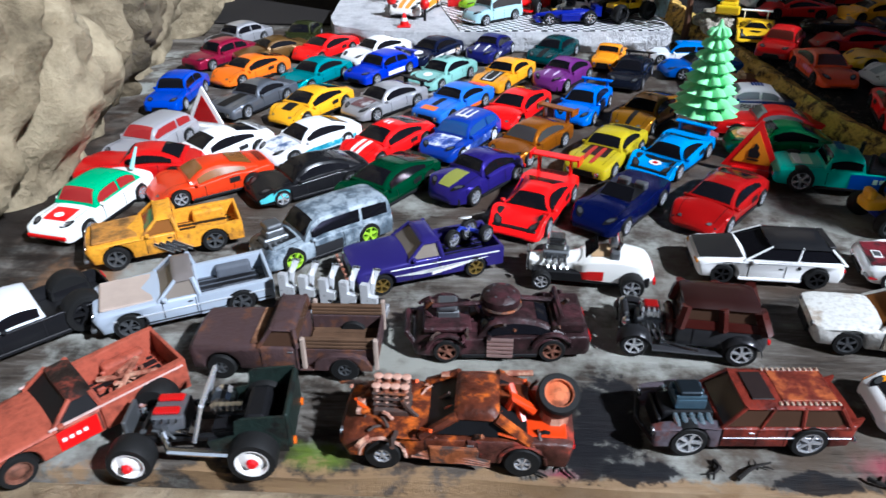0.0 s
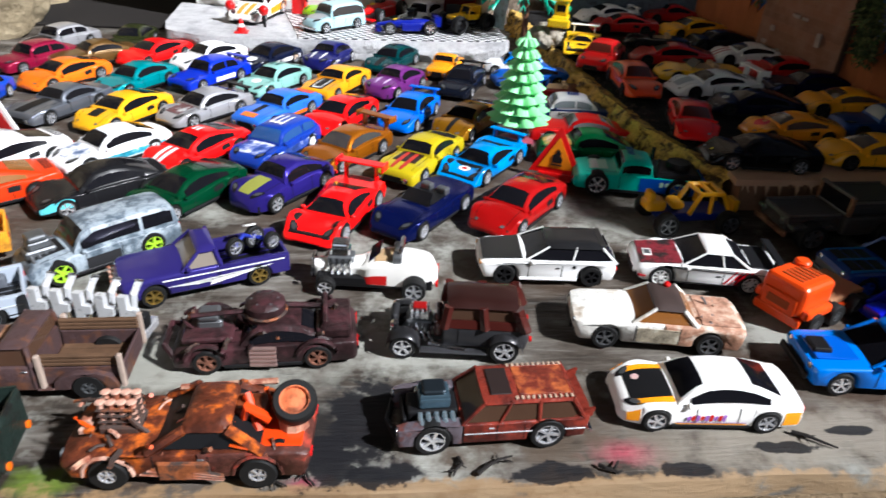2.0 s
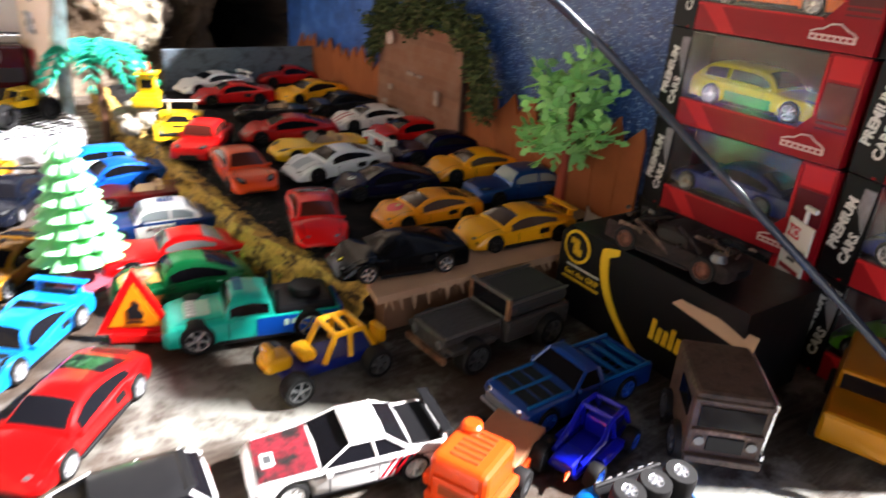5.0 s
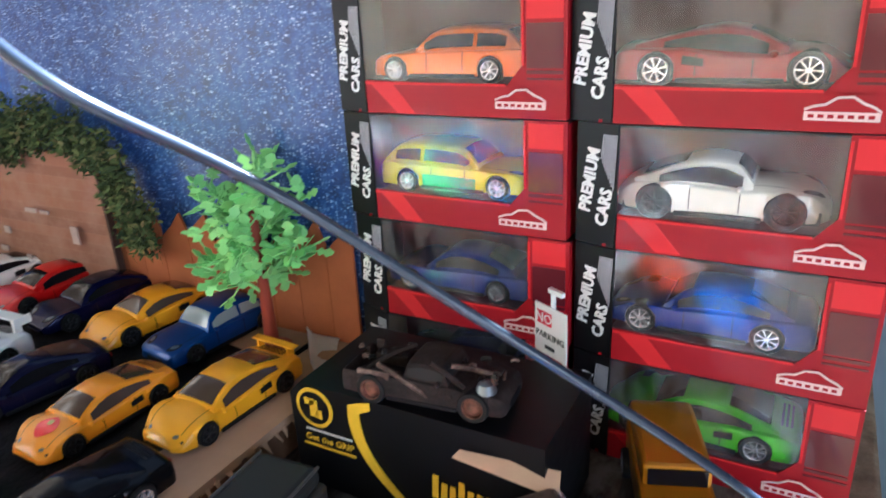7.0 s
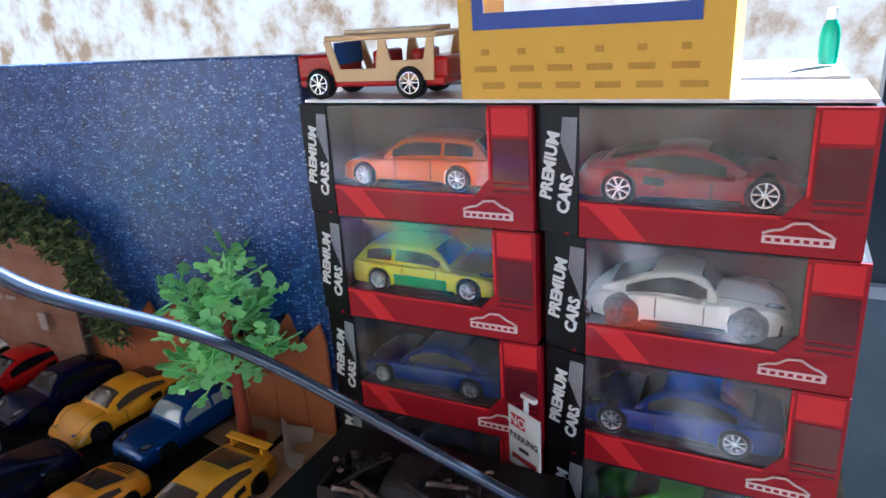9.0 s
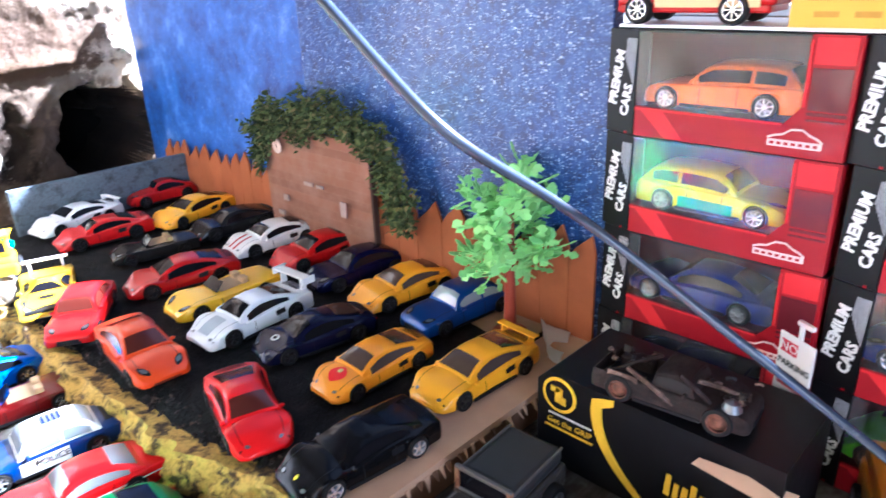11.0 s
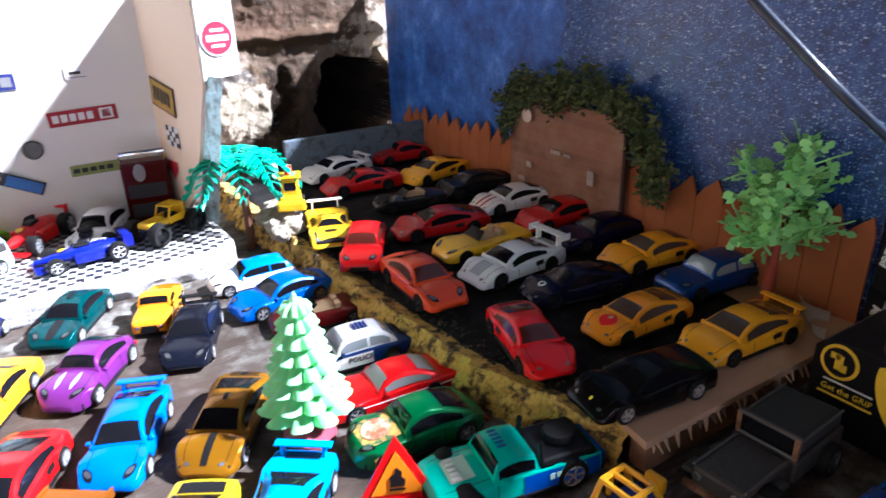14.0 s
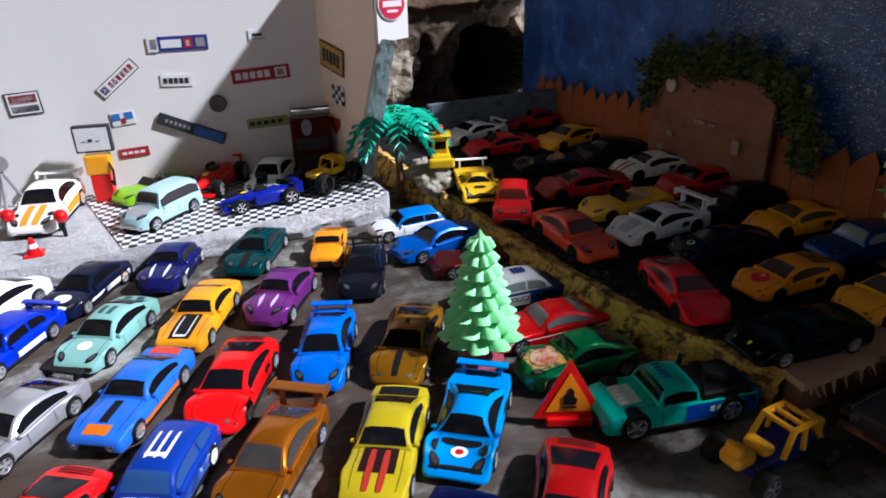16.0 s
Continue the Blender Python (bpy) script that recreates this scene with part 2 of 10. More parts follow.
# shoulder and deck heights in millimetres along the car from nose (0) to tail (1); cabin: screen foot, roof front, roof rear, rear foot
STYLES = {
    "supercar": dict(L=74, W=15.8, bottom=2.6, wide=((0, .62), (.04, .84), (.14, .97), (.5, .95), (.8, 1), (.96, .95), (1, .86)),
                     zs=((0, 4.6), (.1, 7.2), (.22, 9.4), (.5, 9.6), (.72, 12), (.9, 12.4), (1, 10.5)),
                     zd=((0, 5.8), (.05, 8.4), (.14, 11.2), (.26, 12.9), (.5, 14), (.8, 14.4), (.95, 14), (1, 12.6)), cabin=(.27, .46, .62, .9), roof=19.4, wr=.62, axles=(.19, .8), r=5.4),
    "wedge": dict(L=72, W=15.6, bottom=2.6, wide=((0, .8), (.03, .92), (.2, .98), (.8, 1), (1, .94)),
                  zs=((0, 4.5), (.05, 6), (.3, 9.4), (.7, 12.6), (.95, 13), (1, 12)),
                  zd=((0, 5.4), (.05, 7.8), (.18, 11.9), (.3, 13.2), (.7, 14.6), (.97, 14.4), (1, 13.2)), cabin=(.29, .46, .62, .86), roof=19.2, wr=.6, axles=(.2, .79), r=5.5),
    "muscle": dict(L=77, W=14.8, bottom=3.0, wide=((0, .86), (.02, .95), (.2, 1), (.8, 1), (.98, .95), (1, .88)),
                   zs=((0, 8.2), (.03, 9.6), (.35, 11.2), (.7, 12.2), (.97, 11.8), (1, 11)),
                   zd=((0, 8.8), (.03, 11), (.36, 13), (.8, 13.4), (.98, 13), (1, 12)), cabin=(.37, .49, .66, .86), roof=19.8, wr=.66, axles=(.19, .78), r=5.4),
    "coupe": dict(L=73, W=14.6, bottom=2.8, wide=((0, .74), (.04, .9), (.15, 1), (.8, 1), (.97, .94), (1, .86)),
                  zs=((0, 6), (.06, 8.2), (.3, 10.6), (.7, 12), (.95, 12.4), (1, 11)),
                  zd=((0, 6.5), (.05, 9), (.32, 12.4), (.75, 13.6), (.97, 13.6), (1, 12)), cabin=(.3, .46, .66, .9), roof=20.2, wr=.62, axles=(.19, .79), r=5.3),
    "hatch": dict(L=70, W=14.6, bottom=2.9, wide=((0, .76), (.04, .92), (.15, 1), (.85, 1), (.98, .94), (1, .9)),
                  zs=((0, 6.5), (.05, 9.5), (.3, 11.6), (.7, 12.4), (.96, 12.8), (1, 11)),
                  zd=((0, 7), (.05, 10.2), (.3, 13), (.9, 13.6), (1, 12.4)), cabin=(.31, .45, .84, .97), roof=21.2, wr=.7, axles=(.18, .79), r=5.3),
    "sedan": dict(L=74, W=14.4, bottom=3.0, wide=((0, .8), (.03, .94), (.2, 1), (.8, 1), (.98, .95), (1, .88)),
                  zs=((0, 7.5), (.04, 9.6), (.3, 11.6), (.8, 12.4), (.97, 12), (1, 11)),
                  zd=((0, 8), (.04, 10.8), (.32, 13), (.8, 13.8), (.98, 13.4), (1, 12)), cabin=(.32, .43, .7, .84), roof=21.6, wr=.7, axles=(.19, .79), r=5.2),
    "pickup": dict(L=77, W=15.0, bottom=4.2, wide=((0, .84), (.03, .95), (.2, 1), (.9, 1), (1, .97)),
                   zs=((0, 10), (.04, 12), (.34, 13.6), (.6, 14), (1, 14)),
                   zd=((0, 10.5), (.04, 13.2), (.34, 15), (.6, 14.8), (1, 14.4)), cabin=(.33, .405, .545, .6), roof=22.8, wr=.76, axles=(.18, .8), r=6.2, bed=(.61, .98)),
    "panelvan": dict(L=69, W=14.6, bottom=3.6, wide=((0, .58), (.05, .8), (.16, 1), (.32, .95), (.5, .94), (.8, 1), (.96, .93), (1, .86)),
                     zs=((0, 7), (.08, 12), (.2, 13.6), (.4, 13.2), (.9, 13.6), (1, 12)),
                     zd=((0, 9), (.06, 13.5), (.28, 16.8), (.9, 16), (1, 14)), cabin=(.3, .395, .9, .985), roof=27, wr=.74, axles=(.18, .79), r=5.8),
    "proto": dict(L=72, W=16.4, bottom=2.2, wide=((0, .9), (.04, .98), (.2, 1), (.8, 1), (1, .97)),
                  zs=((0, 3.6), (.08, 6), (.2, 9.8), (.4, 7.4), (.6, 8), (.78, 10.6), (1, 9.6)),
                  zd=((0, 4), (.1, 6.4), (.28, 7.6), (.42, 8.6), (.75, 10.6), (1, 10)), cabin=(.4, .48, .56, .74), roof=14.2, wr=.34, axles=(.19, .8), r=5.4),
    "oldtruck": dict(L=77, W=14.8, bottom=4.2, wide=((0, .86), (.02, .95), (.2, .98), (.57, 1), (.59, .86), (.64, .86), (.7, 1), (.9, 1), (.97, .86), (1, .86)),
                     zs=((0, 12), (.03, 13.6), (.36, 14.8), (.57, 15), (.6, 12.6), (1, 12.6)),
                     zd=((0, 12.6), (.03, 15), (.34, 16.6), (.57, 16.4), (.6, 13.4), (1, 13.4)), cabin=(.34, .405, .54, .57), roof=24.6, wr=.84, axles=(.17, .8), r=6.0, bed=(.61, .985)),
    "van": dict(L=75, W=14.8, bottom=3.6, wide=((0, .82), (.03, .94), (.15, 1), (.95, 1), (1, .95)),
                zs=((0, 9.5), (.05, 11.5), (.3, 13.4), (1, 13.8)),
                zd=((0, 10), (.05, 13), (.3, 15), (1, 15)), cabin=(.28, .4, .93, .99), roof=25.5, wr=.78, axles=(.18, .78), r=5.6),
    "retro": dict(L=70, W=15.2, bottom=3.0, wide=((0, .5), (.05, .78), (.16, 1), (.3, .96), (.5, .92), (.75, 1), (.92, .86), (1, .6)),
                  zs=((0, 6), (.08, 11), (.2, 12.6), (.4, 11.4), (.7, 12.8), (.88, 12), (1, 7)),
                  zd=((0, 8), (.06, 12), (.3, 15), (.7, 15.4), (.9, 14), (1, 9)), cabin=(.34, .45, .62, .9), roof=21.8, wr=.6, axles=(.19, .79), r=5.8),
    "rodster": dict(L=66, W=13.6, bottom=5.2, wide=((0, .3), (.05, .4), (.35, .5), (.45, .8), (.85, .84), (.96, .7), (1, .5)),
                    zs=((0, 11), (.4, 13), (.5, 16), (.7, 17), (.92, 15), (1, 9)),
                    zd=((0, 13), (.4, 15.5), (.5, 17.5), (.7, 18.5), (.92, 17), (1, 10)), cabin=None, cockpit=(.5, .7), axles=(.12, .82), r=6.4),
    "racer": dict(L=73, W=15.6, bottom=2.4, wide=((0, .86), (.04, .97), (.2, 1), (.8, 1), (1, .96)),
                  zs=((0, 4), (.1, 7.5), (.2, 9.6), (.42, 7.8), (.75, 11.6), (1, 11)),
                  zd=((0, 4.6), (.1, 7.4), (.28, 8.6), (.42, 9.4), (.75, 12), (1, 12)), cabin=(.3, .44, .58, .8), roof=16.5, wr=.5, axles=(.19, .8), r=5.6),
    "roadster": dict(L=73, W=15.0, bottom=2.7, wide=((0, .68), (.05, .88), (.16, 1), (.8, 1), (.96, .92), (1, .82)),
                     zs=((0, 6), (.06, 8.6), (.25, 11), (.5, 10.6), (.75, 12), (.95, 11.4), (1, 10)),
                     zd=((0, 6.5), (.06, 9.4), (.3, 12.4), (.42, 12.4), (.75, 12.8), (.95, 12.2), (1, 11)), cabin=None, axles=(.19, .79), r=5.4, cockpit=(.42, .68)),
}


STYLES["drag"] = dict(STYLES["coupe"], roof=23.5, zd=((0, 6.5), (.05, 9), (.32, 13.4), (.75, 16.8), (.97, 17.6), (1, 15)), zs=((0, 6), (.06, 8.2), (.3, 11.4), (.7, 14.6), (.95, 16), (1, 14)), cabin=(.33, .46, .66, .88))


class Shell:
    """The surface of a car body in its own axes: nose at +x, ground at z = 0."""

    def __init__(self, style, stretch=1.0):
        s = STYLES[style]
        self.s, k = s, 0.001
        self.k = k
        self.L, self.W, self.r = s["L"] * k * stretch, s["W"] * k, s["r"] * k
        self.wide, self.zd = curve(s["wide"]), curve(s["zd"])
        self.belt = curve(s["zs"])
        self.bottom = s["bottom"] * k
        self.cab = s["cabin"]
        if self.cab:
            a, b, c, d = self.cab
            e = 0.035
            self.zr = curve(((a, self.zd(a)), (b - e, self.zd(a) + 0.86 * (s["roof"] - self.zd(a))), (b + e, s["roof"]), ((b + c) / 2, s["roof"] + 0.35), (c - e, s["roof"]), (c + e, s["roof"] - 0.14 * (s["roof"] - self.zd(d))), (d, self.zd(d))))

    def zs(self, u):
        """Shoulder height, raised over the wheels."""
        z = self.belt(u)
        if self.s["bottom"] > 5:
            return z
        peak = self.s["r"] * 2.02 + 0.9
        for ax in self.s["axles"]:
            d = abs(u - ax) * self.L / (self.r * 1.85)
            if d < 1:
                z = max(z, z + (peak - z) * (1 - d * d) ** 1.2)
        return z

    def x(self, u):
        return self.L * (0.5 - u)

    def half(self, u):
        w = self.W * self.wide(u)
        if self.s["bottom"] < 5:
            for ax in self.s["axles"]:
                d = abs(u - ax) * self.L / (self.r * 1.7)
                if d < 1:
                    w *= 1 + 0.028 * (1 - d * d) ** 2
        return w

    def arch(self, u):
        z = self.bottom
        if self.s["bottom"] > 5:
            return z
        for ax in self.s["axles"]:
            d, R = self.x(u) - self.x(ax), self.r * 1.07
            if abs(d) < R:
                z = max(z, self.r * 0.95 + math.sqrt(R * R - d * d))
        return z

    def top(self, u, v):
        """The upper face: v from -1 to 1 across."""
        w, zs, zd = self.half(u) * 0.95, self.zs(u) * self.k, self.zd(u) * self.k
        a = abs(v)
        return Vector((self.x(u), v * w, zs + (zd - zs) * (1 - a ** 2.6)))

    def side(self, u, v, sgn=1):
        """The flank: v from 0 at the sill to 1 at the shoulder."""
        lo, hi, w = self.bottom, self.zs(u) * self.k, self.half(u)
        y = w * (0.97 + 0.03 * math.sin(math.pi * min(1, v * 1.1)) - 0.02 * max(0, v - 0.55) / 0.45)
        return Vector((self.x(u), sgn * y, lo + (hi - lo) * v))

    def cab_w(self, u, v):
        belt = self.half(u) * 0.9
        return belt + (self.s["wr"] * self.W - belt) * v

    def roof(self, u, v):
        z = self.zr(u) * self.k
        full = max(1e-6, (self.s["roof"] - self.zs(u)) * self.k)
        h = min(1, max(0, (z - self.zs(u) * self.k) / full))
        w = self.cab_w(u, h)
        return Vector((self.x(u), v * w, z - (0.0006 * v * v + 0.001 * abs(v) ** 7) * h))

    def pane(self, u, v, sgn=1):
        z0, z1 = self.zs(u) * self.k, self.zr(u) * self.k - 0.0016
        full = max(1e-6, (self.s["roof"] - self.zs(u)) * self.k)
        z = z0 + (z1 - z0) * v
        return Vector((self.x(u), sgn * self.cab_w(u, min(1, max(0, (z - z0) / full))), z))


def patch(name, f, us, vs, mat, parent, off=0.00022, label=""):
    """A thin skin laid over a surface f(u, v)."""
    P = [[f(u, v) for v in vs] for u in us]
    verts, faces, nv = [], [], len(vs)
    for i in range(len(us)):
        for j in range(nv):
            a, b = P[min(i + 1, len(us) - 1)][j] - P[max(i - 1, 0)][j], P[i][min(j + 1, nv - 1)] - P[i][max(j - 1, 0)]
            n = a.cross(b)
            n = n.normalized() if n.length > 1e-12 else Vector((0, 0, 1))
            c = P[i][j]
            if n.z < -0.02 or (abs(n.z) <= 0.02 and n.y * c.y < 0):
                n = -n
            if abs(n.z) < 0.75 and n.y * c.y < -1e-9 and abs(n.y) > 0.5:
                n = -n
            verts.append(c + n * off)
    for i in range(len(us) - 1):
        for j in range(nv - 1):
            faces.append((i * nv + j, i * nv + j + 1, (i + 1) * nv + j + 1, (i + 1) * nv + j))
    return link(name, mesh_of(name, verts, faces, (mat,), sharp=60), parent, None, label)


def span(a, b, n):
    return [a + (b - a) * i / (n - 1) for i in range(n)]


WHEELS = {}


def wheel_meshes(r, w, rim, mat):
    key = (round(r, 5), round(w, 5), rim, mat.name)
    if key in WHEELS:
        return WHEELS[key]
    ri = r * (0.68 if rim != "small" else 0.45)
    h = w / 2
    t = lathe([(ri, -h), (r * 0.93, -h), (r, -h * 0.7), (r, h * 0.7), (r * 0.93, h), (ri, h), (ri * 0.98, h * 0.55), (ri * 0.98, -h * 0.55)], 22, "y")
    lathe([(ri * 0.97, -h * 0.4), (ri * 0.97, h * 0.3)], 14, "y", t)
    tyre = bpy.data.meshes.new("wheel")
    t.to_mesh(tyre)
    t.free()
    tyre.materials.append(RUBBER)
    tyre.polygons.foreach_set("use_smooth", [True] * len(tyre.polygons))
    tyre.set_sharp_from_angle(angle=radians(40))
    b = bmesh.new()
    lathe([(ri * 0.9, h * 0.4), (ri, h * 0.96), (ri * 1.0, h * 1.02), (ri * 0.92, h * 1.0), (ri * 0.88, h * 0.55), (ri * 0.9, h * 0.4)], 22, "y", b, caps=False)
    if rim == "dish":
        lathe([(ri * 0.9, h * 0.5), (ri * 0.4, h * 0.85), (ri * 0.2, h * 0.9)], 14, "y", b)
    else:
        lathe([(ri * 0.26, h * 0.3), (ri * 0.24, h * 0.98)], 8, "y", b)
        n = 5 if rim != "ten" else 8
        for k in range(n):
            a = 2 * math.pi * k / n
            m = Matrix.Rotation(a, 4, "Y")
            q = bmesh.ops.create_cube(b, size=1)["verts"]
            for v in q:
                wd = ri * (0.24 if n == 5 else 0.11) * (1.25 if v.co.x > 0 else 0.8)
                v.co = m @ Vector((ri * (0.52 + v.co.x * 0.76), h * (0.72 + v.co.y * 0.5), v.co.z * wd))
    me = bpy.data.meshes.new("rim")
    b.to_mesh(me)
    b.free()
    me.materials.append(mat)
    WHEELS[key] = (tyre, me)
    return WHEELS[key]


def add_wheel(parent, x, y, z, r, w, rim="five", mat=None, label=""):
    tyre, me = wheel_meshes(r, w, rim, RIMS if mat in (None, CHROME) else mat)
    o = link("wheel", tyre, parent, pose(x, y, z, 0, 0, 0 if y > 0 else 180) @ pose(0, 0, 0, 0, random.uniform(0, 70), 0), label)
    link("rim", me, o)
    return o


def body_mesh(sh, mat, cap=None):
    """The painted shell: flanks, rolled shoulders, bonnet and boot, rounded at nose and tail."""
    s = sh.s
    us = {0, .004, .011, .021, .035, .055, .08, 1, .996, .989, .979, .965}
    us |= set(np.linspace(0.1, 0.95, 24).tolist())
    for ax in s["axles"]:
        R = sh.r * 1.07 / sh.L
        us |= {ax + R * f for f in (-1.001, -.999, -.93, -.8, -.6, -.3, 0, .3, .6, .8, .93, .999, 1.001)}
    bed = s.get("bed")
    if bed:
        us |= {bed[0] - .002, bed[0] + .002, bed[1] - .002, bed[1] + .002}
    us = sorted(u for u in us if 0 <= u <= 1)
    verts, faces = [], []
    for u in us:
        w, zs, lo = sh.half(u), sh.zs(u) * sh.k, sh.arch(u)
        near = min(1.0, min(u, 1 - u) / .035)
        c = math.sqrt(max(0.0, 1 - (1 - near) ** 2))
        half = [Vector((sh.x(u), w * .8, lo + .0002))]
        for v in (0, .1, .3, .5, .68, .84, .95):
            y = sh.side(u, v).y
            half.append(Vector((sh.x(u), y, lo + (zs - lo) * v)))
        for v in (.985, .94, .87, .8, .62, .4, .2, 0):
            p = sh.top(u, v)
            if bed and bed[0] < u < bed[1] and v < .9:
                p.z = 0.0075 if v < .83 else 0.0078
            half.append(p)
        if c < 1:
            mid = lo + (zs - lo) * .45
            half = [Vector((p.x, p.y * (.88 + .12 * c), mid + (p.z - mid) * (.66 + .34 * c))) for p in half]
        full = half + [Vector((p.x, -p.y, p.z)) for p in half[-2::-1]]
        verts += full
        n = len(full)
    for i in range(len(us) - 1):
        for j in range(n - 1):
            faces.append((i * n + j, (i + 1) * n + j, (i + 1) * n + j + 1, i * n + j + 1))
    faces.append(tuple(range(n)))
    faces.append(tuple(range(len(us) * n - 1, (len(us) - 1) * n - 1, -1)))
    return mesh_of("body", verts, faces, (mat,), sharp=58)


def cabin_mesh(sh, mat):
    a, b, c, d = sh.cab
    us = sorted({a, *span(a, b - .035, 6), b - .018, b, b + .018, b + .035, *span(b + .035, c - .035, 5), c - .018, c, c + .018, c + .035, *span(c + .035, d, 6), d})
    vs = (-1, -.985, -.95, -.88, -.7, -.4, 0, .4, .7, .88, .95, .985, 1)
    verts, faces = [], []
    for u in us:
        row = [sh.pane(u, 0, -1) - Vector((0, 0, .0012))] + [sh.roof(u, v) for v in vs] + [sh.pane(u, 0, 1) - Vector((0, 0, .0012))]
        verts += row
    n = len(vs) + 2
    for i in range(len(us) - 1):
        for j in range(n - 1):
            faces.append((i * n + j, i * n + j + 1, (i + 1) * n + j + 1, (i + 1) * n + j))
    faces.append(tuple(range(n))[::-1])
    faces.append(tuple(range((len(us) - 1) * n, len(us) * n)))
    return mesh_of("roof", verts, faces, (mat,), sharp=55)


def decal(name, T, f, u, v, ru, rv, mat, n=20, skew=0.0, off=.00034, power=2.0):
    """A rounded printed spot laid on a surface f(u, v)."""
    rings = [[(u, v)]]
    for k in (.5, 1.0):
        ring = []
        for i in range(n):
            a = 2 * math.pi * i / n
            ca, sa = math.cos(a), math.sin(a)
            q = (abs(ca) ** power + abs(sa) ** power) ** (-1 / power)
            ring.append((u + k * q * (ru * ca + skew * ru * sa), v + k * q * rv * sa))
        rings.append(ring)
    e = .002
    verts = []
    for ring in rings:
        for uu, vv in ring:
            nrm = (f(uu + e, vv) - f(uu - e, vv)).cross(f(uu, vv + e * 8) - f(uu, vv - e * 8))
            nrm = nrm.normalized() if nrm.length > 1e-14 else Vector((0, 0, 1))
            c = f(uu, vv)
            if nrm.z * .6 + nrm.y * (1 if c.y > 0 else -1) * (1 - abs(nrm.z)) < 0:
                nrm = -nrm
            verts.append(c + nrm * off)
    faces = [(0, 1 + i, 1 + (i + 1) % n) for i in range(n)]
    faces += [(1 + i, 1 + n + i, 1 + n + (i + 1) % n, 1 + (i + 1) % n) for i in range(n)]
    return link(name, mesh_of(name, verts, faces, (mat,), sharp=70), T)


def lamp(T, f, u, v, ru, rv, skew, mat):
    """A headlight under its clear cover: a dark bezel with a bright lens."""
    decal("headlight", T, f, u, v, ru, rv, BLACK, 16, skew, .0002, 2.6)
    decal("headlight_lens", T, f, u + .004, v, ru * .55, rv * .7, mat, 12, skew, .0004, 2.4)


NAMES = {"pickup": "toy_pickup", "oldtruck": "toy_pickup", "van": "toy_wagon", "rodster": "toy_hot_rod", "racer": "toy_race_car", "proto": "toy_race_car", "panelvan": "toy_wagon", "roadster": "toy_roadster", "supercar": "toy_sports_car", "wedge": "toy_sports_car", "muscle": "toy_muscle_car", "hatch": "toy_hatchback", "sedan": "toy_saloon"}


